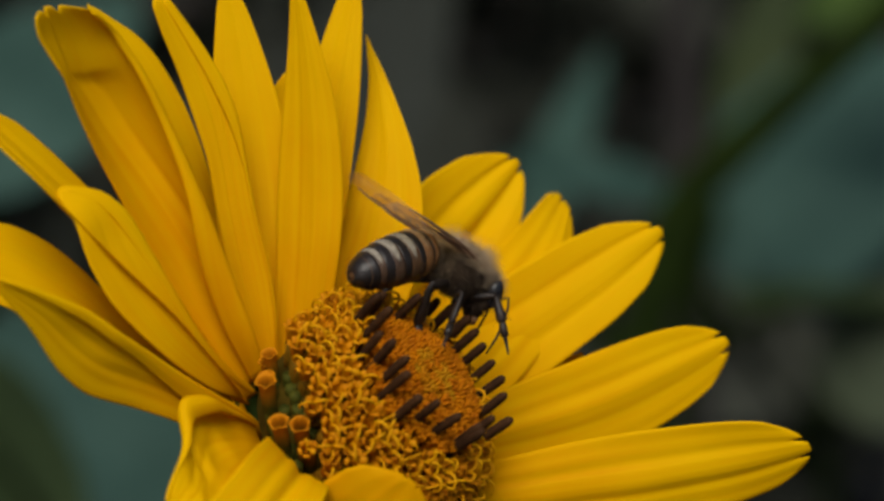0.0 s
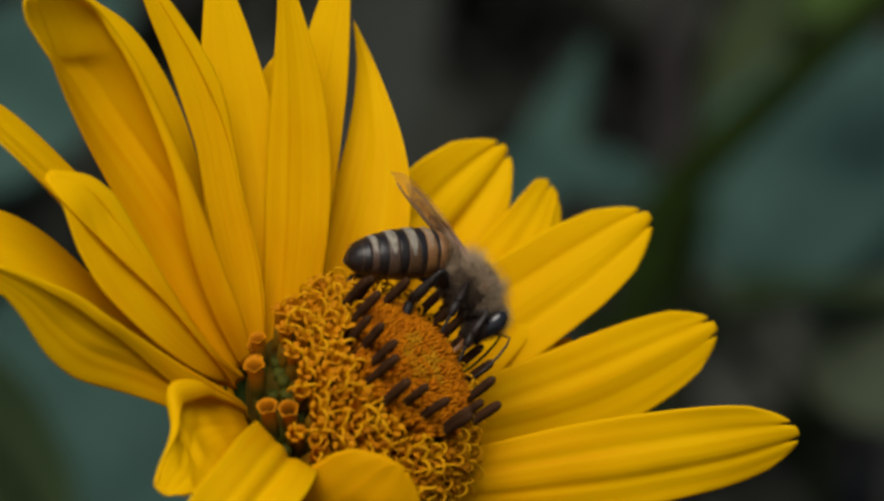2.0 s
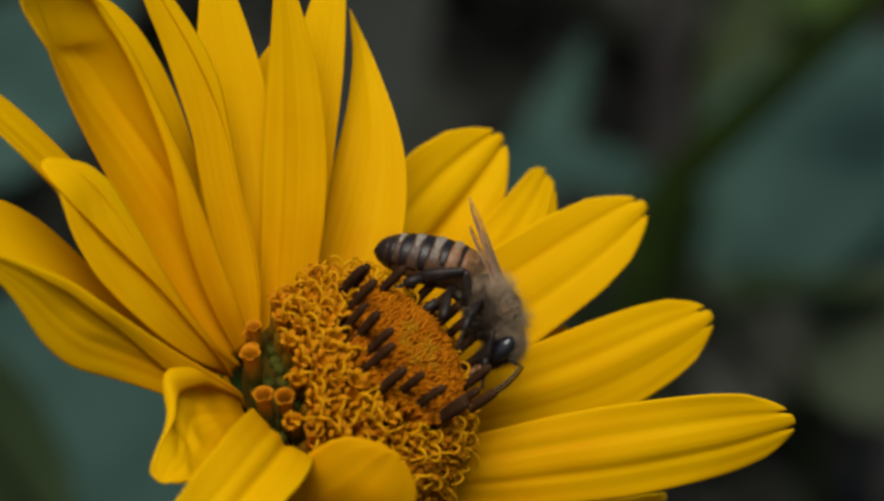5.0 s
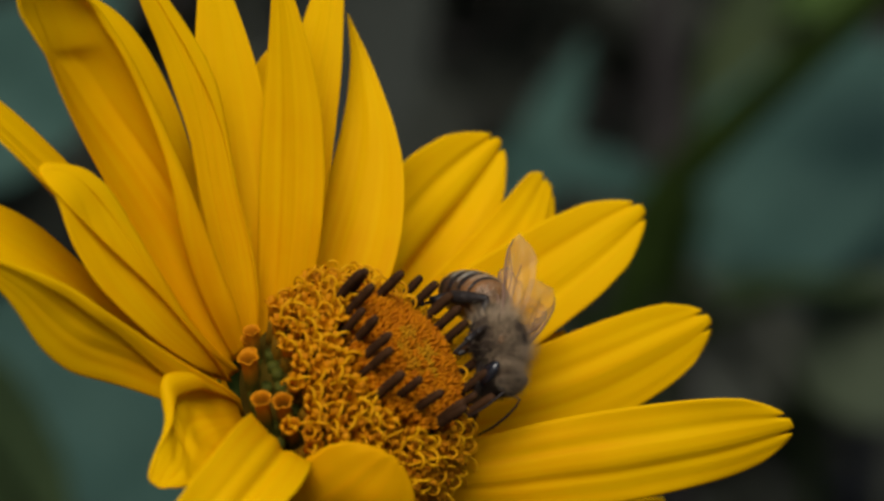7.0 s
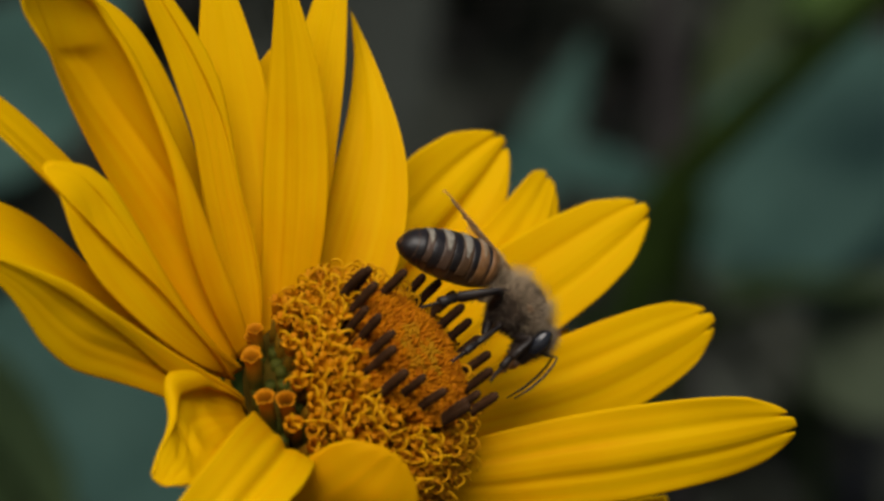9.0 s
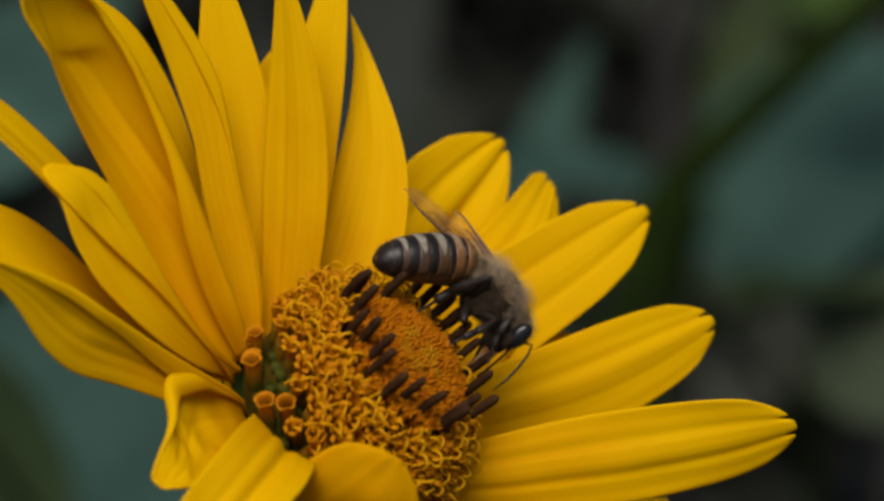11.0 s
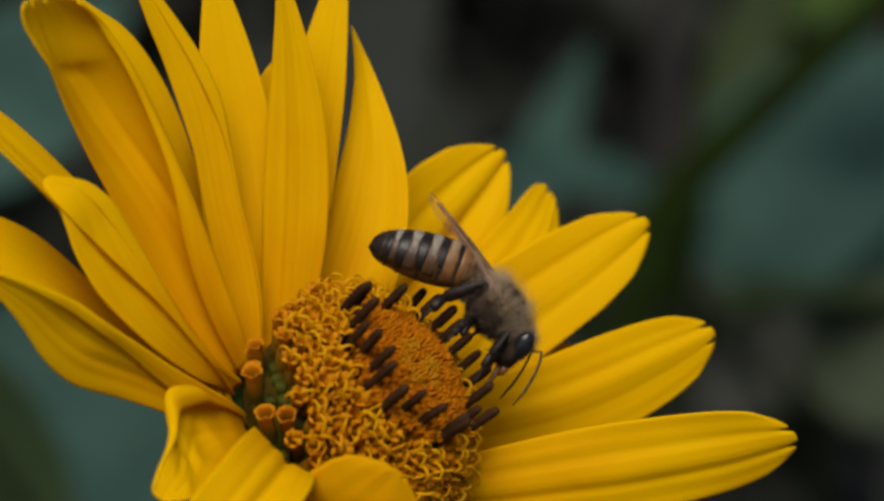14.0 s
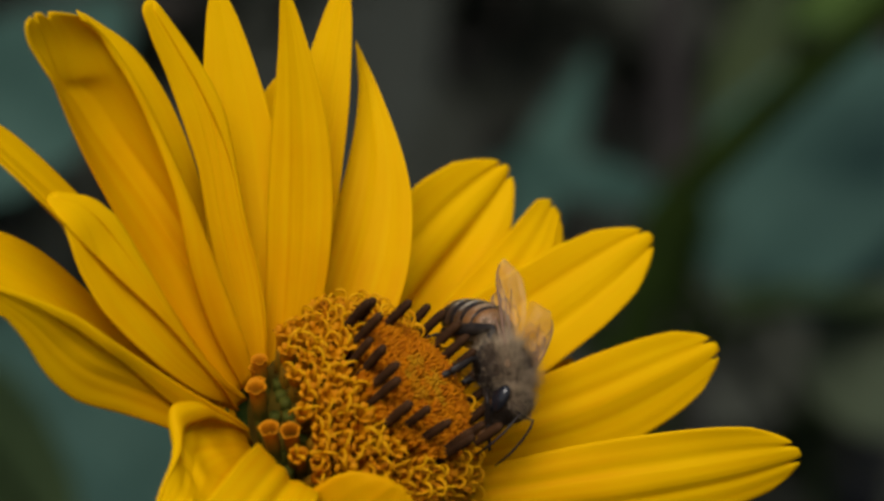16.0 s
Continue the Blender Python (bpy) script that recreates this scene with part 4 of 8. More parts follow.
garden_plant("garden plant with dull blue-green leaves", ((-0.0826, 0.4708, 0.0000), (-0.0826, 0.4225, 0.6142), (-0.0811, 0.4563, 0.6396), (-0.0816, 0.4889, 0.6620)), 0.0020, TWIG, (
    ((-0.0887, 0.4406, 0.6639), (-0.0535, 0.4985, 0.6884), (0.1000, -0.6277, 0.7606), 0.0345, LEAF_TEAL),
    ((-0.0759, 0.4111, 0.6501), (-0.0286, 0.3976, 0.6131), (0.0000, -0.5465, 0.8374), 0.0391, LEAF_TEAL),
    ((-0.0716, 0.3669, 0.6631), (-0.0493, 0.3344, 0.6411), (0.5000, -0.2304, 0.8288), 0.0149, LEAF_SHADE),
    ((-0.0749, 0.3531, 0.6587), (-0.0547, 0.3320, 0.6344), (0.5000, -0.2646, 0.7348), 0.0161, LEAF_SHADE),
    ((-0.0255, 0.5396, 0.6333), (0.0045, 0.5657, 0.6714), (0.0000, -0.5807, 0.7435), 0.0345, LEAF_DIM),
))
garden_plant("dry brown plant stalk", ((0.0619, 0.6821, 0.0000), (0.0619, 0.6367, 0.5300), (0.0612, 0.6593, 0.5923), (0.0592, 0.6757, 0.6372)), 0.0055, DRY, (
    ((0.0612, 0.6820, 0.6546), (0.0758, 0.6920, 0.6820), (0.0000, -0.3244, 0.8630), 0.0230, DRY),
    ((0.0619, 0.6276, 0.5051), (0.0807, 0.5955, 0.4841), (0.0000, -0.3244, 0.8630), 0.0230, DRY),
))


def foliage_bank():
    """Dense shaded leaves of the shrubs behind: too many to count."""
    rng = random.Random(11)
    shapes = [leaf_mesh(rng.uniform(0.06, 0.10), rng.uniform(0.03, 0.05), 0.25, 0.2, 50 + k, 9, 6) for k in range(4)]
    shapes = [(np.array(v), f) for v, f in shapes]
    allv, allf, base = [], [], 0
    for i in range(13500):
        # the upper leaves are out of view, added to shade the lower ones
        x, z = rng.uniform(-1.5, 1.5), rng.uniform(0.02, 1.7)
        y = rng.uniform(0.87, 1.02) if i < 10500 else rng.uniform(1.02, 1.75)
        y += 0.5 * (z - 0.45) + 0.1 * noise.noise((x * 3, z * 3, 4)) + 0.25 * max(0, abs(x) - 0.6) ** 2
        m = np.array(Euler((rng.uniform(-0.9, 0.9), rng.uniform(-0.4, 1.2), rng.uniform(0, 6.28))).to_matrix())
        if z > 1.40 + 0.35 * noise.noise((x * 1.7, y * 2, 9)) - 0.9 * max(0, abs(x) - 0.9) - 0.5 * max(0, y - 1.6):
            continue
        v, f = shapes[i % 4]
        v, f = v[: len(v) // 2], f[::2]
        allv.append(v @ m.T + np.array((x, y, z)))
        allf += [tuple(base + q for q in g) for g in f]
        base += len(v)
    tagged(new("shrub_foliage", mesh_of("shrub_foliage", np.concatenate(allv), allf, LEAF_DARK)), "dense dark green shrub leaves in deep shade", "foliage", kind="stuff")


foliage_bank()


# ---- the bee ----
bee = new("honey_bee")
tagged(bee, "striped brown honey bee with furry thorax and clear amber wings", "bee")


def fur(ob, name, shape, count, length, thick, seed, material=None, keep=None, lay=(0, 0, 0)):
    """Fine hairs on an ellipsoid (centre, radii), in mm, laid over by lay."""
    rng = random.Random(seed)
    verts, faces = [], []
    c, r = shape
    while len(faces) < count * 3:
        d = Vector((rng.gauss(0, 1), rng.gauss(0, 1), rng.gauss(0, 1))).normalized()
        if keep and not keep(d):
            continue
        root = Vector((c[0] + r[0] * d.x, c[1] + r[1] * d.y, c[2] + r[2] * d.z))
        nrm = Vector((d.x / r[0], d.y / r[1], d.z / r[2])).normalized()
        way = (nrm + Vector(lay) + Vector((rng.gauss(0, 0.3), rng.gauss(0, 0.3), rng.gauss(0, 0.3)))).normalized()
        a = way.orthogonal().normalized()
        b = way.cross(a)
        ln = length * rng.uniform(0.5, 1.15)
        n0 = len(verts)
        for k in range(3):
            w = 2.094 * k
            verts.append((root - nrm * 0.05 + (a * math.cos(w) + b * math.sin(w)) * thick) * MM)
        verts.append((root + way * ln) * MM)
        faces += [(n0, n0 + 1, n0 + 3), (n0 + 1, n0 + 2, n0 + 3), (n0 + 2, n0, n0 + 3)]
    return put(name, mesh_of(name, verts, faces, material or FUR), ob)


def lump(pieces):
    return join(*[([Vector(p) * MM for p in v], f) for v, f in pieces])


def bee_thorax():
    v, f = lump([ellipsoid((-0.1, 0, 0), (2.35, 1.95, 1.95), 12, 20), ellipsoid((-2.0, 0, 0.35), (0.9, 1.15, 0.95)), ellipsoid((1.5, 0, -0.1), (0.7, 1.3, 1.1))])
    ob = put("thorax", mesh_of("thorax", v, f, PELT), bee, label="furry grey-brown thorax")
    fur(ob, "fur", ((0, 0, 0), (2.15, 1.95, 1.95)), 6000, 0.45, 0.011, 1, FUR_DARK, lay=(-0.5, 0, 0.05))
    fur(ob, "fur", ((0, 0, 0), (2.15, 1.95, 1.95)), 4400, 1.4, 0.007, 7, keep=lambda d: 0.88 > d.z > 0.2 or d.x > 0.5 and 0.88 > d.z > -0.2 or d.x < -0.7, lay=(-0.05, 0, 0.2))
    fur(ob, "fur", ((0, 0, 0), (2.15, 1.95, 1.95)), 500, 0.8, 0.008, 8, keep=lambda d: d.z < 0.5, lay=(-0.3, 0, -0.2))
    for sgn in (-1, 1):
        put("tegula", mesh_of("tegula", *lump([ellipsoid((0.55, 1.62 * sgn, 0.95), (0.34, 0.16, 0.24), 8, 10)]), BELLY), ob)
    return ob


def bee_head():
    v, f = lump([ellipsoid((0.55, 0, -0.25), (0.85, 1.55, 1.5), 10, 18), ellipsoid((0.85, 0, -1.25), (0.55, 0.75, 0.75), 8, 12)])
    ob = put("head", mesh_of("head", v, f, PELT), bee, label="dark hairy head")
    for sgn in (-1, 1):
        m = pose(0.62 * MM, 1.28 * sgn * MM, -0.05 * MM, -14 * sgn, -12, 10 * sgn)
        put("eye", mesh_of("eye", *lump([ellipsoid((0, 0, 0), (0.60, 0.45, 1.04), 12, 16)]), EYE), ob, m, "glossy black oval eye")
        scape = [(1.3, 0.35 * sgn, -0.1), (1.75, 0.6 * sgn, 0.25), (2.1, 0.8 * sgn, 0.5)]
        flag = [(2.1, 0.8 * sgn, 0.5), (2.35, 0.95 * sgn, 0.0), (2.6, 1.05 * sgn, -0.9), (2.75, 1.15 * sgn, -2.1), (2.7, 1.2 * sgn, -3.3)]
        pts = scape + flag[1:]
        put("antenna", mesh_of("antenna", *tube([Vector(p) * MM for p in pts], [r * MM for r in (0.075, 0.075, 0.075, 0.08, 0.085, 0.085, 0.05)], 8), LEG), ob, label="thin dark elbowed antenna")
        put("mandible", mesh_of("mandible", *lump([tube([Vector((0.9, 0.5 * sgn, -1.7)), Vector((1.05, 0.35 * sgn, -2.1)), Vector((1.05, 0.08 * sgn, -2.35))], (0.26, 0.22, 0.08), 8)]), AMBER), ob)
    tongue = [Vector((0.8, 0, -1.9)) * MM, Vector((0.9, 0, -2.7)) * MM, Vector((0.8, 0, -3.6)) * MM]
    put("tongue", mesh_of("tongue", *tube(tongue, [0.26 * MM, 0.18 * MM, 0.07 * MM], 8), AMBER), ob, label="brown tongue reaching into a floret")
    fur(ob, "fur", ((0.55, 0, -0.25), (0.88, 1.5, 1.5)), 2600, 0.38, 0.011, 2, FUR_DARK, keep=lambda d: abs(d.y) < 0.8)
    fur(ob, "fur", ((0.55, 0, -0.25), (0.88, 1.5, 1.5)), 1500, 0.8, 0.008, 12, keep=lambda d: abs(d.y) < 0.75 and d.z > 0.15)
    ob.data.transform(Matrix.Scale(1.12, 4))
    for piece in ob.children:
        piece.data.transform(Matrix.Scale(1.12, 4))
        piece.location = piece.location * 1.12
    return ob


ABD_X = (0.0, 0.35, 1.0, 2.1, 3.4, 4.8, 6.2, 7.4, 8.3, 8.8)
ABD_R = (0.55, 1.18, 1.76, 2.08, 2.18, 2.14, 1.92, 1.54, 1.02, 0.30)


def girdle(x0, x1, grow, arc, sides=28, thin=0.0):
    """A curved plate of the abdomen from x0 to x1 mm behind the waist, over arc degrees either side of the back;
    thin narrows it towards its two ends."""
    n, verts, faces = 6, [], []
    for layer in (0, 1):
        for i in range(n + 1):
            for k in range(sides + 1):
                w = radians(-arc + 2 * arc * k / sides)
                x = (x0 + x1) / 2 + (x1 - x0) * (i / n - 0.5) * (1 - thin * abs(2 * k / sides - 1) ** 2.5)
                r = float(np.interp(x, ABD_X, ABD_R)) + grow + 0.05 * i / n - layer * 0.08
                wave = 0.07 * noise.noise((w * 2.2, x0 * 3.1, i * 0.4)) + 0.10 * (1 - math.cos(w))
                verts.append((-(x + wave) * MM, r * 1.02 * math.sin(w) * MM, r * 0.95 * math.cos(w) * MM))
    row, count = sides + 1, (n + 1) * (sides + 1)
    for i in range(n):
        for k in range(sides):
            q = i * row + k
            faces += [(q, q + 1, q + row + 1, q + row), (count + q, count + q + row, count + q + row + 1, count + q + 1)]
    rim = list(range(row)) + [i * row + sides for i in range(1, n + 1)] + [n * row + k for k in range(sides - 1, -1, -1)] + [i * row for i in range(n - 1, 0, -1)]
    for a, b in zip(rim, rim[1:] + rim[:1]):
        faces.append((a, count + a, count + b, b))
    return verts, faces


def bee_abdomen():
    xs = np.linspace(0, 8.8, 30)
    pts = [Vector((-x, 0, 0)) * MM for x in xs]
    ob = put("abdomen", mesh_of("abdomen", *tube(pts, [float(np.interp(x, ABD_X, ABD_R)) * MM * 0.97 for x in xs], 24, 1.02), BELLY), bee, label="abdomen with amber, black and pale grey bands")
    for x0, x1, material, grow, arc, thin in ((0.15, 1.40, AMBER, 0.02, 150, 0), (1.36, 1.80, CHITIN, 0.035, 84, 0.75), (1.76, 2.60, AMBER, 0.02, 140, 0), (2.55, 3.30, CHITIN, 0.035, 96, 0.7),
                                              (4.08, 4.92, CHITIN, 0.035, 118, 0.4), (5.68, 6.52, CHITIN, 0.035, 135, 0.2), (7.0, 8.75, CHITIN, 0.035, 165, 0)):
        put("tergite", mesh_of("tergite", *girdle(x0, x1, grow, arc, thin=thin), material), ob)
        if material == CHITIN and x1 < 7:
            put("tergite", mesh_of("tergite", *girdle(x0 + 0.02, x1 - 0.02, 0.012, arc + 32, thin=0.8), UMBER), ob)
    for x0, x1, arc in ((1.80, 2.55, 62), (3.30, 4.08, 74), (4.92, 5.68, 70), (6.52, 7.0, 62)):
        put("tergite", mesh_of("tergite", *girdle(x0 - 0.05, x1 + 0.05, 0.010, 125), AMBER_DARK if x0 < 4 else UMBER), ob)
        put("felt_band", mesh_of("felt_band", *girdle(x0, x1, 0.045, arc, thin=0.85), FELT_TAN if x0 < 3 else FELT), ob, label="pale felt band")
    put("tergite", mesh_of("tergite", *girdle(7.62, 7.74, 0.04, 140, thin=0.3), UMBER), ob)
    fur(ob, "fur", ((-6.9, 0, 0), (1.75, 1.62, 1.55)), 500, 0.34, 0.010, 5, FUR_DARK, lay=(-0.9, 0, 0), keep=lambda d: d.x < 0.2)
    fur(ob, "fur", ((-3.6, 0, 0), (3.9, 2.10, 1.98)), 1100, 0.36, 0.010, 3, lay=(-0.9, 0, 0), keep=lambda d: d.x > -0.45)
    for x0, r0 in ((2.2, 2.10), (3.7, 2.15), (5.3, 1.98), (6.76, 1.56)):
        fur(ob, "fur", ((-x0, 0, 0), (0.45, r0, r0 * 0.94)), 900, 0.34, 0.012, int(x0 * 10), FELT, lambda d: abs(d.x) < 0.6 and d.z > 0.15, (-0.9, 0, 0))
    fur(ob, "fur", ((-0.9, 0, 0), (1.2, 1.6, 1.5)), 700, 0.55, 0.012, 4, lay=(-0.6, 0, 0.2))
    for piece in (ob, *ob.children):
        piece.data.transform(Matrix.Diagonal((0.90, 0.86, 0.86, 1)))
    return ob


def bee_wing(length, width, sgn, name):
    """A wing along +x, its leading edge towards sgn * y."""
    ns, nx, verts, faces = 28, 10, [], []
    for i in range(ns + 1):
        s = i / ns
        w = width * (0.10 + 0.90 * math.sin(math.pi * min(1, 0.06 + 0.60 * s ** 0.9)) ** 1.3)
        if s > 0.82:
            w *= math.sqrt(max(0.0, 1 - ((s - 0.82) / 0.18) ** 2)) * 0.97 + 0.03
        lead = 0.30 * width * math.sin(math.pi * s) * 0.35 + 0.06 * width - 0.28 * width * max(0, (s - 0.75) / 0.25) ** 2
        for j in range(nx + 1):
            x = j / nx
            z = 0.11 * math.sin(x * 16 + s * 6) * min(1, s * 3) * (1 - s * 0.6) - 0.25 * x * x * s + 0.12 * math.sin(s * 3)
            verts.append(Vector((length * s, sgn * (lead - w * x), z)) * MM)
    for i in range(ns):
        for j in range(nx):
            q = i * (nx + 1) + j
            faces.append((q, q + nx + 1, q + nx + 2, q + 1))
    ob = put(name, mesh_of(name, verts, faces, WING), bee, label="clear amber wing with brown veins")

    def at(s, x):
        i, j = s * ns, x * nx
        i0, j0 = min(int(i), ns - 1), min(int(j), nx - 1)
        q = i0 * (nx + 1) + j0
        a, b = verts[q].lerp(verts[q + 1], j - j0), verts[q + nx + 1].lerp(verts[q + nx + 2], j - j0)
        return a.lerp(b, i - i0)
    veins = [([(s / 12, 0.01) for s in range(12)], 0.10), ([(0, 0.1), (0.2, 0.12), (0.5, 0.10), (0.8, 0.08)], 0.05), ([(0, 0.3), (0.15, 0.30), (0.35, 0.34), (0.55, 0.42), (0.72, 0.5)], 0.05),
             ([(0.05, 0.5), (0.25, 0.62), (0.45, 0.78)], 0.04), ([(0.35, 0.11), (0.38, 0.22), (0.37, 0.35)], 0.035), ([(0.55, 0.10), (0.60, 0.24), (0.55, 0.42)], 0.035),
             ([(0.38, 0.22), (0.58, 0.24), (0.75, 0.10)], 0.035), ([(0.28, 0.32), (0.30, 0.48), (0.26, 0.62)], 0.035), ([(0.55, 0.42), (0.56, 0.60), (0.45, 0.78)], 0.03)]
    for line, r in veins:
        pts = [at(s, x) for s, x in line]
        put("vein", mesh_of("vein", *tube(pts, [r * 1.25 * MM * (1 - 0.5 * i / len(pts)) for i in range(len(pts))], 5), VEIN), ob)
    return ob


def bone(name, length, r0, r1, r2, parent, material, flat=1.0, bristles=0, label=""):
    """A leg piece along +x from its joint."""
    pts = [Vector((length * s, 0, 0)) * MM for s in (0, 0.06, 0.3, 0.6, 0.9, 1.0)]
    radii = [r * MM for r in (r0 * 0.6, r0, (r0 + r1) / 2, r1, r2, r2 * 0.6)]
    pieces = [tube(pts, radii, 10, flat)]
    rng = random.Random(int(length * 100))
    for i in range(bristles):
        s, w = rng.uniform(0.1, 0.95), rng.uniform(0, 6.28)
        r = float(np.interp(s, (0, 0.6, 1), (r0, r1, r2)))
        d = Vector((0.5, math.cos(w) * flat, math.sin(w)))
        p = Vector((length * s, r * math.cos(w) * flat * 0.9, r * math.sin(w) * 0.9))
        pieces.append(tube([p * MM, (p + d.normalized() * 0.42) * MM], [0.014 * MM, 0.004 * MM], 3))
    return put(name, mesh_of(name, *join(*pieces), material), parent, label=label)


def tarsus_piece(length, parent, thick):
    """A foot of five joints with two claws."""
    pieces, x = [], 0.0
    for k, (ln, r) in enumerate(((0.50, 0.30 * thick), (0.13, 0.14), (0.13, 0.12), (0.12, 0.11), (0.15, 0.10))):
        a, b = x * length, (x + ln) * length
        pieces.append(tube([Vector((q, 0, 0)) * MM for q in (a, a + 0.1 * ln, b - 0.1 * ln, b)], [r * 0.7 * MM, r * MM, r * 1.1 * MM, r * 0.6 * MM], 8))
        x += ln
    for sgn in (-1, 1):
        pieces.append(tube([Vector(p) * MM for p in ((length, 0, 0), (length + 0.16, 0.12 * sgn, 0.02), (length + 0.26, 0.16 * sgn, -0.10))], [0.06 * MM, 0.045 * MM, 0.012 * MM], 5))
    return put("tarsus", mesh_of("tarsus", *join(*pieces), LEG), parent)


def bee_leg(fem, tib, tar, thick):
    leg = bone("leg", fem, 0.30 * thick, 0.34 * thick, 0.24 * thick, bee, LEG, 0.8, 40, "dark jointed leg")
    tibia = bone("tibia", tib, 0.22 * thick, 0.40 * thick, 0.42 * thick, leg, LEG, 0.75, 60)
    return leg, tibia, tarsus_piece(tar, leg, thick)


thorax, head, abdomen = bee_thorax(), bee_head(), bee_abdomen()
fore_wing_r, fore_wing_l = bee_wing(10.2, 2.65, 1, "fore_wing"), bee_wing(10.2, 2.65, -1, "fore_wing")
hind_wing_r, hind_wing_l = bee_wing(7.2, 2.1, 1, "hind_wing"), bee_wing(7.2, 2.1, -1, "hind_wing")
LEG_SIZES = {"fore": (2.0, 2.0, 2.1, 0.9), "mid": (2.3, 2.3, 2.3, 0.9), "hind": (2.7, 3.3, 2.8, 1.25)}
legs = {k + side: bee_leg(*LEG_SIZES[k]) for k in LEG_SIZES for side in "rl"}


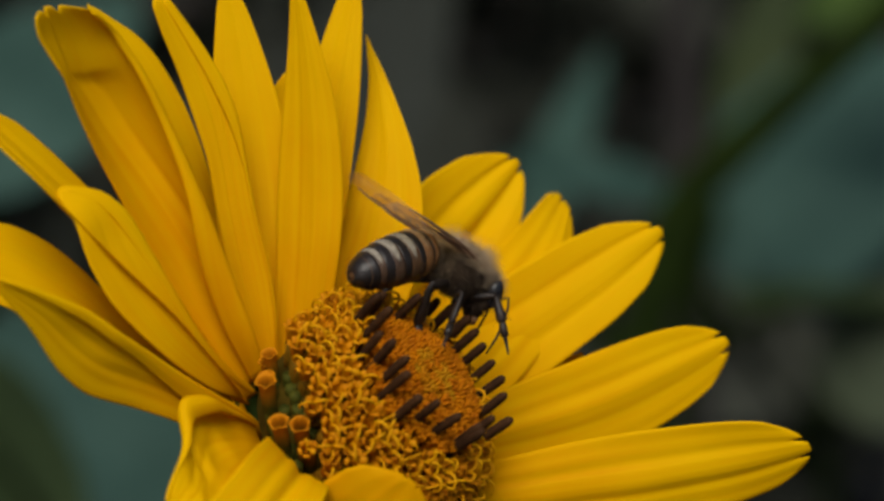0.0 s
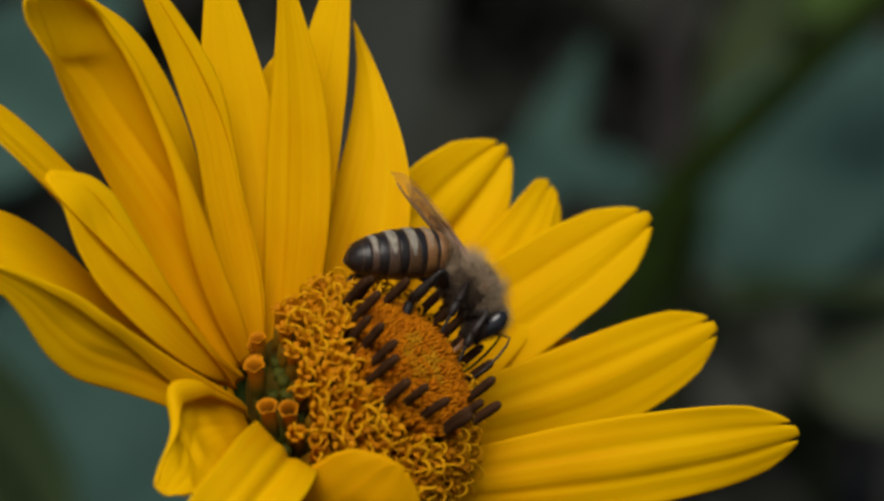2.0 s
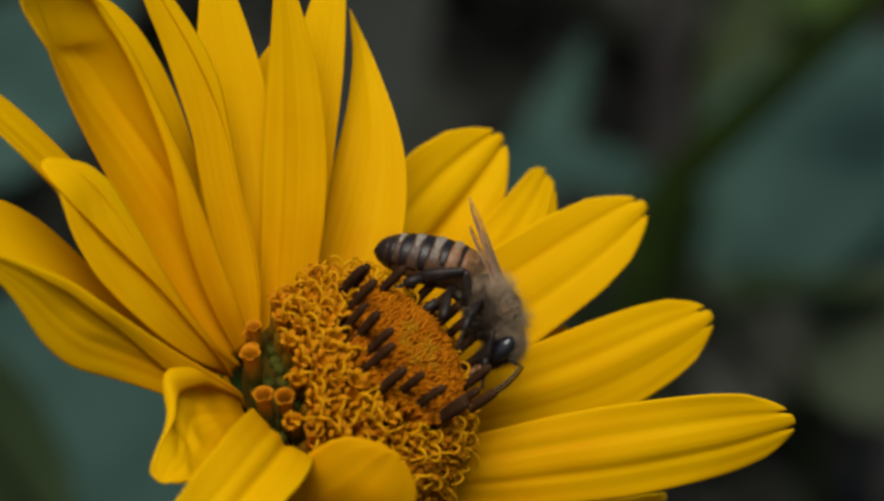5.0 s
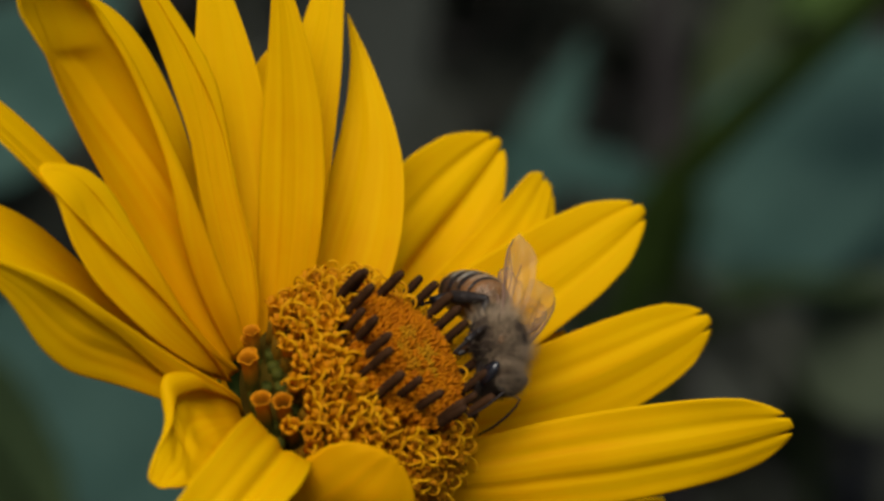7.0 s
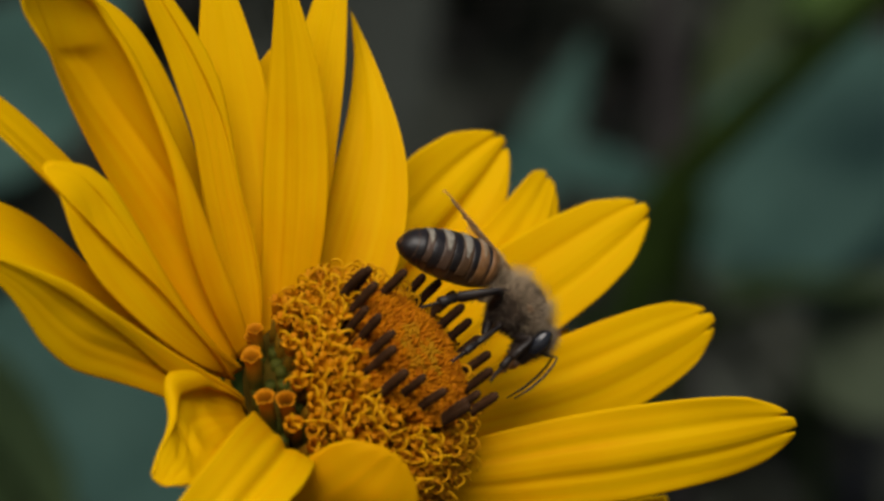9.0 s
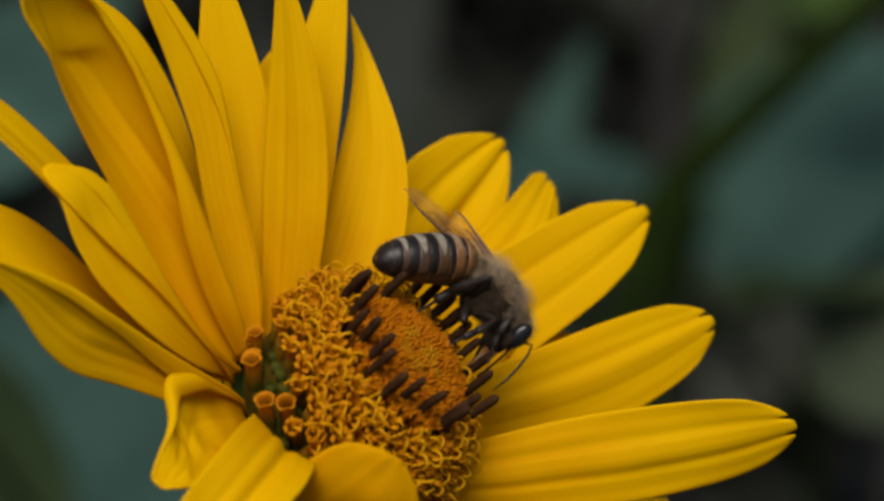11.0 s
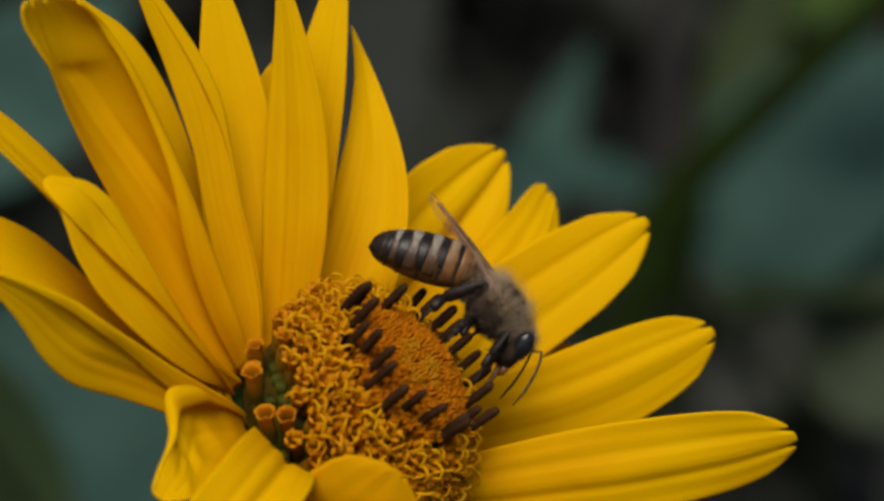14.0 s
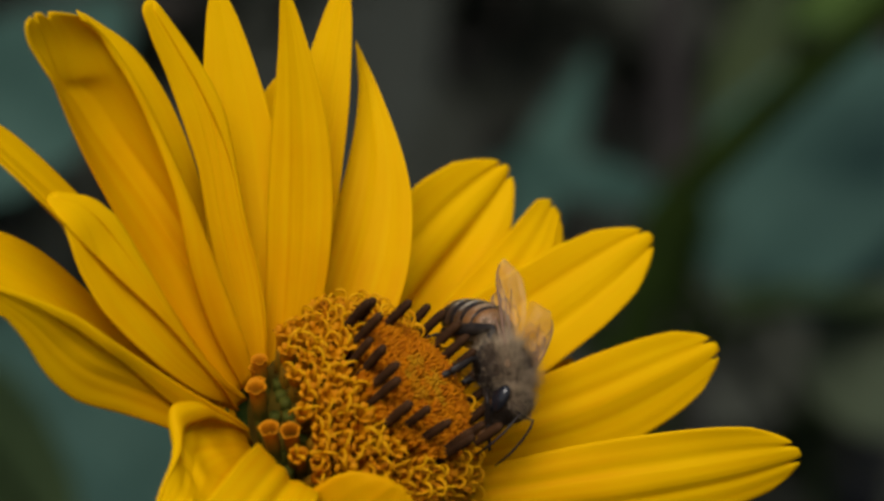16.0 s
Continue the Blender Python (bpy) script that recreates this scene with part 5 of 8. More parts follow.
def motions():
    walk(bee, [
        (0.0, pose(0.00742, 0.00496, 0.81041, -3.2, 34.4, 32.5)), (0.5, pose(0.00734, 0.00483, 0.81007, -7.1, 38.5, 12.0)),
        (1.0, pose(0.00786, 0.00442, 0.80893, -14.2, 48.4, 1.7)), (1.5, pose(0.00861, 0.00422, 0.80839, -22.3, 53.3, -10.4)),
        (2.0, pose(0.00901, 0.00413, 0.80813, -26.2, 49.9, -18.3)), (2.5, pose(0.00929, 0.00403, 0.80786, -13.1, 53.2, -10.5)),
        (3.0, pose(0.00994, 0.00398, 0.80772, -21.4, 40.6, -20.9)), (3.5, pose(0.01023, 0.00367, 0.80684, -11.0, 50.3, -19.1)),
        (4.0, pose(0.01023, 0.00356, 0.80656, -23.9, 60.1, -26.4)), (6.3, pose(0.01199, 0.00283, 0.80457, -50.5, 36.4, -63.5)),
        (6.5, pose(0.01199, 0.00283, 0.80457, -50.5, 36.4, -63.5)), (7.0, pose(0.01153, 0.00262, 0.80396, -48.1, 43.9, -72.4)),
        (7.5, pose(0.01158, 0.00256, 0.80379, -48.2, 45.3, -70.3)), (8.0, pose(0.01308, 0.00309, 0.80526, -25.4, 44.5, -29.1)),
        (8.5, pose(0.01311, 0.00307, 0.80523, -12.9, 55.4, -13.3)), (9.0, pose(0.01260, 0.00342, 0.80617, -21.3, 48.0, -22.9)),
        (9.2, pose(0.01260, 0.00342, 0.80617, -21.3, 48.0, -22.9)), (11.3, pose(0.01080, 0.00381, 0.80724, -25.2, 52.2, -12.2)),
        (11.5, pose(0.01080, 0.00381, 0.80724, -25.2, 52.2, -12.2)), (12.0, pose(0.01070, 0.00393, 0.80760, -34.4, 49.4, -18.8)),
        (12.5, pose(0.01127, 0.00370, 0.80695, -21.2, 43.3, -23.5)), (13.0, pose(0.01113, 0.00389, 0.80747, -19.3, 44.3, -20.5)),
        (13.5, pose(0.01083, 0.00392, 0.80755, -22.5, 44.5, -24.0)), (14.0, pose(0.01109, 0.00375, 0.80707, -21.2, 46.5, -29.9)),
        (14.5, pose(0.01054, 0.00370, 0.80696, -30.7, 48.4, -43.5)), (15.0, pose(0.01086, 0.00305, 0.80516, -45.3, 36.3, -64.3)),
        (15.5, pose(0.01120, 0.00282, 0.80454, -45.8, 37.5, -66.5)), (16.0, pose(0.01133, 0.00265, 0.80404, -51.4, 37.4, -71.1))
    ])
    walk(abdomen, [
        (0.0, pose(-0.00290, 0.00000, 0.00060, -8.1, -36.4, 11.4)), (0.5, pose(-0.00290, 0.00000, 0.00060, -20.6, -40.2, 33.6)),
        (1.0, pose(-0.00290, 0.00000, 0.00060, -12.0, -47.8, 26.1)), (1.5, pose(-0.00290, 0.00000, 0.00060, -8.3, -51.3, 25.5)),
        (2.0, pose(-0.00290, 0.00000, 0.00060, -8.9, -51.1, 30.0)), (2.5, pose(-0.00290, 0.00000, 0.00060, 25.4, -57.8, -34.6)),
        (3.0, pose(-0.00290, 0.00000, 0.00060, 12.5, -45.4, -12.3)), (3.5, pose(-0.00290, 0.00000, 0.00060, 1.5, -48.5, -10.3)),
        (4.0, pose(-0.00290, 0.00000, 0.00060, -26.3, -46.4, 32.1)), (6.3, pose(-0.00290, 0.00000, 0.00060, 40.4, -37.3, -37.7)),
        (6.5, pose(-0.00290, 0.00000, 0.00060, 40.4, -37.3, -37.7)), (7.0, pose(-0.00290, 0.00000, 0.00060, 31.3, -40.3, -41.1)),
        (7.5, pose(-0.00290, 0.00000, 0.00060, 25.6, -35.9, -42.4)), (8.0, pose(-0.00290, 0.00000, 0.00060, 20.1, -36.4, -26.9)),
        (8.5, pose(-0.00290, 0.00000, 0.00060, -6.6, -31.1, 1.7)), (9.0, pose(-0.00290, 0.00000, 0.00060, -16.1, -27.7, 30.9)),
        (9.2, pose(-0.00290, 0.00000, 0.00060, -16.1, -27.7, 30.9)), (11.3, pose(-0.00290, 0.00000, 0.00060, -19.2, -47.6, 28.9)),
        (11.5, pose(-0.00290, 0.00000, 0.00060, -19.2, -47.6, 28.9)), (12.0, pose(-0.00290, 0.00000, 0.00060, -3.6, -43.1, 20.0)),
        (12.5, pose(-0.00290, 0.00000, 0.00060, -12.2, -26.9, 25.8)), (13.0, pose(-0.00290, 0.00000, 0.00060, 1.0, -38.1, -1.9)),
        (13.5, pose(-0.00290, 0.00000, 0.00060, -9.1, -37.9, 17.4)), (14.0, pose(-0.00290, 0.00000, 0.00060, -8.4, -36.3, 11.9)),
        (14.5, pose(-0.00290, 0.00000, 0.00060, -43.4, -22.5, 61.2)), (15.0, pose(-0.00290, 0.00000, 0.00060, 29.3, -33.5, -36.2)),
        (15.5, pose(-0.00290, 0.00000, 0.00060, 17.8, -28.5, -37.4)), (16.0, pose(-0.00290, 0.00000, 0.00060, 30.5, -34.6, -35.8))
    ])
    walk(head, [
        (0.0, pose(0.00205, 0.00000, -0.00040, -0.4, 8.0, -3.2)), (0.5, pose(0.00205, 0.00000, -0.00040, -16.6, 8.1, -20.4)),
        (1.0, pose(0.00205, 0.00000, -0.00040, -10.3, 10.6, 6.9)), (1.5, pose(0.00205, 0.00000, -0.00040, -16.6, 8.3, 7.2)),
        (2.0, pose(0.00205, 0.00000, -0.00040, -15.9, 6.9, 9.6)), (2.5, pose(0.00205, 0.00000, -0.00040, -7.6, 6.5, 7.1)),
        (3.0, pose(0.00205, 0.00000, -0.00040, -11.1, 5.6, 13.6)), (3.5, pose(0.00205, 0.00000, -0.00040, -18.9, 0.2, 21.3)),
        (4.0, pose(0.00205, 0.00000, -0.00040, -10.2, 1.7, 15.8)), (6.3, pose(0.00205, 0.00000, -0.00040, 0.1, -6.9, -2.4)),
        (6.5, pose(0.00205, 0.00000, -0.00040, 0.1, -6.9, -2.4)), (7.0, pose(0.00205, 0.00000, -0.00040, 7.3, -1.2, -8.7)),
        (7.5, pose(0.00205, 0.00000, -0.00040, 5.9, -11.3, -9.5)), (8.0, pose(0.00205, 0.00000, -0.00040, -21.9, 2.4, 8.6)),
        (8.5, pose(0.00205, 0.00000, -0.00040, -20.1, 6.6, 6.7)), (9.0, pose(0.00205, 0.00000, -0.00040, -17.8, 6.1, 3.2)),
        (9.2, pose(0.00205, 0.00000, -0.00040, -17.8, 6.1, 3.2)), (11.3, pose(0.00205, 0.00000, -0.00040, -6.7, 4.7, 25.1)),
        (11.5, pose(0.00205, 0.00000, -0.00040, -6.7, 4.7, 25.1)), (12.0, pose(0.00205, 0.00000, -0.00040, -7.7, 18.0, 17.0)),
        (12.5, pose(0.00205, 0.00000, -0.00040, -18.2, 11.0, 18.4)), (13.0, pose(0.00205, 0.00000, -0.00040, -18.5, -1.1, 16.8)),
        (13.5, pose(0.00205, 0.00000, -0.00040, -14.1, -4.8, 18.4)), (14.0, pose(0.00205, 0.00000, -0.00040, -23.3, -4.8, 26.9)),
        (14.5, pose(0.00205, 0.00000, -0.00040, -11.5, -19.1, -5.0)), (15.0, pose(0.00205, 0.00000, -0.00040, 1.5, -6.1, 1.9)),
        (15.5, pose(0.00205, 0.00000, -0.00040, -13.1, -14.4, 15.1)), (16.0, pose(0.00205, 0.00000, -0.00040, 5.4, -11.8, -1.1))
    ])
    walk(fore_wing_r, [
        (0.0, pose(0.00035, -0.00145, 0.00105, 7.8, -5.1, -168.4)), (0.5, pose(0.00035, -0.00145, 0.00105, 12.2, -7.9, -156.3)),
        (1.0, pose(0.00035, -0.00145, 0.00105, 20.2, -7.4, 131.8)), (1.5, pose(0.00035, -0.00145, 0.00105, 16.7, -2.8, 142.2)),
        (2.0, pose(0.00035, -0.00145, 0.00105, 18.6, -1.6, 151.7)), (2.5, pose(0.00035, -0.00145, 0.00105, 25.4, -0.3, 147.7)),
        (3.0, pose(0.00035, -0.00145, 0.00105, 26.1, -2.0, 158.1)), (3.5, pose(0.00035, -0.00145, 0.00105, 26.9, 1.2, 158.4)),
        (4.0, pose(0.00035, -0.00145, 0.00105, 19.0, 0.5, 157.0)), (6.3, pose(0.00035, -0.00145, 0.00105, -26.3, -6.7, 161.8)),
        (6.5, pose(0.00035, -0.00145, 0.00105, -26.3, -6.7, 161.8)), (7.0, pose(0.00035, -0.00145, 0.00105, -23.7, -6.0, 156.4)),
        (7.5, pose(0.00035, -0.00145, 0.00105, -20.7, -8.8, 157.2)), (8.0, pose(0.00035, -0.00145, 0.00105, 19.7, 2.0, 156.1)),
        (8.5, pose(0.00035, -0.00145, 0.00105, 17.8, 5.7, 146.5)), (9.0, pose(0.00035, -0.00145, 0.00105, 18.0, 4.6, 137.0)),
        (9.2, pose(0.00035, -0.00145, 0.00105, 18.0, 4.6, 137.0)), (11.3, pose(0.00035, -0.00145, 0.00105, 18.9, -6.6, 128.4)),
        (11.5, pose(0.00035, -0.00145, 0.00105, 18.9, -6.6, 128.4)), (12.0, pose(0.00035, -0.00145, 0.00105, 12.7, -5.8, 136.2)),
        (12.5, pose(0.00035, -0.00145, 0.00105, 28.8, 0.4, 145.2)), (13.0, pose(0.00035, -0.00145, 0.00105, 24.5, 5.8, 145.6)),
        (13.5, pose(0.00035, -0.00145, 0.00105, 19.8, -1.0, 158.7)), (14.0, pose(0.00035, -0.00145, 0.00105, 24.9, 0.4, 166.0)),
        (14.5, pose(0.00035, -0.00145, 0.00105, 0.1, 1.8, 162.4)), (15.0, pose(0.00035, -0.00145, 0.00105, -22.9, -6.6, 167.7)),
        (15.5, pose(0.00035, -0.00145, 0.00105, -22.9, -6.2, 170.8)), (16.0, pose(0.00035, -0.00145, 0.00105, -24.9, -4.0, 165.0))
    ])
    walk(fore_wing_l, [
        (0.0, pose(0.00035, 0.00145, 0.00105, 30.2, -6.9, 118.9)), (0.5, pose(0.00035, 0.00145, 0.00105, 31.9, 0.3, 160.4)),
        (1.0, pose(0.00035, 0.00145, 0.00105, 28.4, -0.8, 161.2)), (1.5, pose(0.00035, 0.00145, 0.00105, 28.2, 5.5, 171.3)),
        (2.0, pose(0.00035, 0.00145, 0.00105, 30.5, 3.8, 177.3)), (2.5, pose(0.00035, 0.00145, 0.00105, 37.3, 4.9, 172.0)),
        (3.0, pose(0.00035, 0.00145, 0.00105, 37.2, -0.1, -177.0)), (3.5, pose(0.00035, 0.00145, 0.00105, 21.7, 6.3, 153.9)),
        (4.0, pose(0.00035, 0.00145, 0.00105, 14.9, 2.7, 151.4)), (6.3, pose(0.00035, 0.00145, 0.00105, -12.9, -9.5, 128.1)),
        (6.5, pose(0.00035, 0.00145, 0.00105, -12.9, -9.5, 128.1)), (7.0, pose(0.00035, 0.00145, 0.00105, -16.1, -2.5, 128.3)),
        (7.5, pose(0.00035, 0.00145, 0.00105, -15.0, -4.5, 129.2)), (8.0, pose(0.00035, 0.00145, 0.00105, 15.5, 3.2, 159.3)),
        (8.5, pose(0.00035, 0.00145, 0.00105, 15.6, 6.0, 167.1)), (9.0, pose(0.00035, 0.00145, 0.00105, 15.6, 1.1, -179.6)),
        (9.2, pose(0.00035, 0.00145, 0.00105, 15.6, 1.1, -179.6)), (11.3, pose(0.00035, 0.00145, 0.00105, 26.7, 9.5, 172.1)),
        (11.5, pose(0.00035, 0.00145, 0.00105, 26.7, 9.5, 172.1)), (12.0, pose(0.00035, 0.00145, 0.00105, 22.7, 8.8, 176.5)),
        (12.5, pose(0.00035, 0.00145, 0.00105, 39.3, 1.4, -176.6)), (13.0, pose(0.00035, 0.00145, 0.00105, 39.3, 8.2, -177.9)),
        (13.5, pose(0.00035, 0.00145, 0.00105, 10.6, 11.2, 155.6)), (14.0, pose(0.00035, 0.00145, 0.00105, 20.3, 4.0, 167.4)),
        (14.5, pose(0.00035, 0.00145, 0.00105, -4.8, 2.5, 124.0)), (15.0, pose(0.00035, 0.00145, 0.00105, -9.5, -4.0, 132.4)),
        (15.5, pose(0.00035, 0.00145, 0.00105, -8.8, -4.9, 135.3)), (16.0, pose(0.00035, 0.00145, 0.00105, -10.4, -6.9, 135.7))
    ])
    walk(hind_wing_r, [
        (0.0, pose(-0.00035, -0.00130, 0.00090, 7.8, -5.1, -168.4)), (0.5, pose(-0.00035, -0.00130, 0.00090, 12.2, -7.9, -156.3)),
        (1.0, pose(-0.00035, -0.00130, 0.00090, 20.2, -7.4, 131.8)), (1.5, pose(-0.00035, -0.00130, 0.00090, 16.7, -2.8, 142.2)),
        (2.0, pose(-0.00035, -0.00130, 0.00090, 18.6, -1.6, 151.7)), (2.5, pose(-0.00035, -0.00130, 0.00090, 25.4, -0.3, 147.7)),
        (3.0, pose(-0.00035, -0.00130, 0.00090, 26.1, -2.0, 158.1)), (3.5, pose(-0.00035, -0.00130, 0.00090, 26.9, 1.2, 158.4)),
        (4.0, pose(-0.00035, -0.00130, 0.00090, 19.0, 0.5, 157.0)), (6.3, pose(-0.00035, -0.00130, 0.00090, -25.9, -0.2, 157.2)),
        (6.5, pose(-0.00035, -0.00130, 0.00090, -25.9, -0.2, 157.2)), (7.0, pose(-0.00035, -0.00130, 0.00090, -23.3, 0.7, 151.7)),
        (7.5, pose(-0.00035, -0.00130, 0.00090, -20.2, -1.7, 152.8)), (8.0, pose(-0.00035, -0.00130, 0.00090, 19.7, 2.0, 156.1)),
        (8.5, pose(-0.00035, -0.00130, 0.00090, 17.8, 5.7, 146.5)), (9.0, pose(-0.00035, -0.00130, 0.00090, 18.0, 4.6, 137.0)),
        (9.2, pose(-0.00035, -0.00130, 0.00090, 18.0, 4.6, 137.0)), (11.3, pose(-0.00035, -0.00130, 0.00090, 18.9, -6.6, 128.4)),
        (11.5, pose(-0.00035, -0.00130, 0.00090, 18.9, -6.6, 128.4)), (12.0, pose(-0.00035, -0.00130, 0.00090, 12.7, -5.8, 136.2)),
        (12.5, pose(-0.00035, -0.00130, 0.00090, 28.8, 0.4, 145.2)), (13.0, pose(-0.00035, -0.00130, 0.00090, 24.5, 5.8, 145.6)),
        (13.5, pose(-0.00035, -0.00130, 0.00090, 19.8, -1.0, 158.7)), (14.0, pose(-0.00035, -0.00130, 0.00090, 24.9, 0.4, 166.0)),
        (14.5, pose(-0.00035, -0.00130, 0.00090, 0.1, 4.6, 160.6)), (15.0, pose(-0.00035, -0.00130, 0.00090, -22.5, 0.4, 163.2)),
        (15.5, pose(-0.00035, -0.00130, 0.00090, -22.6, 0.7, 166.3)), (16.0, pose(-0.00035, -0.00130, 0.00090, -24.7, 2.8, 160.4))
    ])
    walk(hind_wing_l, [
        (0.0, pose(-0.00035, 0.00130, 0.00090, 30.2, -6.9, 118.9)), (0.5, pose(-0.00035, 0.00130, 0.00090, 31.9, 0.3, 160.4)),
        (1.0, pose(-0.00035, 0.00130, 0.00090, 28.4, -0.8, 161.2)), (1.5, pose(-0.00035, 0.00130, 0.00090, 28.2, 5.5, 171.3)),
        (2.0, pose(-0.00035, 0.00130, 0.00090, 30.5, 3.8, 177.3)), (2.5, pose(-0.00035, 0.00130, 0.00090, 37.3, 4.9, 172.0)),
        (3.0, pose(-0.00035, 0.00130, 0.00090, 37.2, -0.1, -177.0)), (3.5, pose(-0.00035, 0.00130, 0.00090, 21.7, 6.3, 153.9)),
        (4.0, pose(-0.00035, 0.00130, 0.00090, 14.9, 2.7, 151.4)), (6.3, pose(-0.00035, 0.00130, 0.00090, -11.5, -9.9, 120.8)),
        (6.5, pose(-0.00035, 0.00130, 0.00090, -11.5, -9.9, 120.8)), (7.0, pose(-0.00035, 0.00130, 0.00090, -15.7, -3.5, 121.7)),
        (7.5, pose(-0.00035, 0.00130, 0.00090, -14.3, -5.4, 122.5)), (8.0, pose(-0.00035, 0.00130, 0.00090, 15.5, 3.2, 159.3)),
        (8.5, pose(-0.00035, 0.00130, 0.00090, 15.6, 6.0, 167.1)), (9.0, pose(-0.00035, 0.00130, 0.00090, 15.6, 1.1, -179.6)),
        (9.2, pose(-0.00035, 0.00130, 0.00090, 15.6, 1.1, -179.6)), (11.3, pose(-0.00035, 0.00130, 0.00090, 26.7, 9.5, 172.1)),
        (11.5, pose(-0.00035, 0.00130, 0.00090, 26.7, 9.5, 172.1)), (12.0, pose(-0.00035, 0.00130, 0.00090, 22.7, 8.8, 176.5)),
        (12.5, pose(-0.00035, 0.00130, 0.00090, 39.3, 1.4, -176.6)), (13.0, pose(-0.00035, 0.00130, 0.00090, 39.3, 8.2, -177.9)),
        (13.5, pose(-0.00035, 0.00130, 0.00090, 10.6, 11.2, 155.6)), (14.0, pose(-0.00035, 0.00130, 0.00090, 20.3, 4.0, 167.4)),
        (14.5, pose(-0.00035, 0.00130, 0.00090, -4.9, 4.0, 122.4)), (15.0, pose(-0.00035, 0.00130, 0.00090, -9.0, -3.7, 124.7)),
        (15.5, pose(-0.00035, 0.00130, 0.00090, -8.1, -4.6, 127.7)), (16.0, pose(-0.00035, 0.00130, 0.00090, -9.3, -7.0, 128.2))
    ])
    walk(legs["forer"][0], [
        (0.0, pose(0.00120, -0.00080, -0.00145, -3.6, -28.0, -47.0)), (0.5, pose(0.00120, -0.00080, -0.00145, 13.5, -50.9, -56.7)),
        (1.0, pose(0.00120, -0.00080, -0.00145, 12.1, -51.8, -55.9)), (1.5, pose(0.00120, -0.00080, -0.00145, 2.7, -42.1, -49.4)),
        (2.0, pose(0.00120, -0.00080, -0.00145, 9.4, -50.0, -53.9)), (2.5, pose(0.00120, -0.00080, -0.00145, 27.9, -43.0, -63.2)),
        (3.0, pose(0.00120, -0.00080, -0.00145, 16.5, -42.4, -56.5)), (3.5, pose(0.00120, -0.00080, -0.00145, 61.3, -59.2, -99.0)),
        (4.0, pose(0.00120, -0.00080, -0.00145, 69.3, -52.4, -103.6)), (6.3, pose(0.00120, -0.00080, -0.00145, 52.4, -7.2, -40.8)),
        (6.5, pose(0.00120, -0.00080, -0.00145, 52.4, -7.2, -40.8)), (7.0, pose(0.00120, -0.00080, -0.00145, 53.6, -1.6, -32.6)),
        (7.5, pose(0.00120, -0.00080, -0.00145, 48.0, -2.5, -36.4)), (8.0, pose(0.00120, -0.00080, -0.00145, -20.8, -55.3, -33.3)),
        (8.5, pose(0.00120, -0.00080, -0.00145, 29.3, -57.1, -69.7)), (9.0, pose(0.00120, -0.00080, -0.00145, -6.0, -38.5, -45.3)),
        (9.2, pose(0.00120, -0.00080, -0.00145, -6.0, -38.5, -45.3)), (11.3, pose(0.00120, -0.00080, -0.00145, 19.6, -69.4, -64.9)),
        (11.5, pose(0.00120, -0.00080, -0.00145, 19.6, -69.4, -64.9)), (12.0, pose(0.00120, -0.00080, -0.00145, 10.3, -63.2, -56.2)),
        (12.5, pose(0.00120, -0.00080, -0.00145, 1.0, -49.4, -48.6)), (13.0, pose(0.00120, -0.00080, -0.00145, -0.9, -53.6, -47.4)),
        (13.5, pose(0.00120, -0.00080, -0.00145, 4.4, -57.6, -51.2)), (14.0, pose(0.00120, -0.00080, -0.00145, 10.3, -52.5, -54.8)),
        (14.5, pose(0.00120, -0.00080, -0.00145, 17.5, -31.7, -54.0)), (15.0, pose(0.00120, -0.00080, -0.00145, 55.6, -29.8, -70.8)),
        (15.5, pose(0.00120, -0.00080, -0.00145, 61.2, -5.9, -35.3)), (16.0, pose(0.00120, -0.00080, -0.00145, 63.1, -8.4, -39.4))
    ])
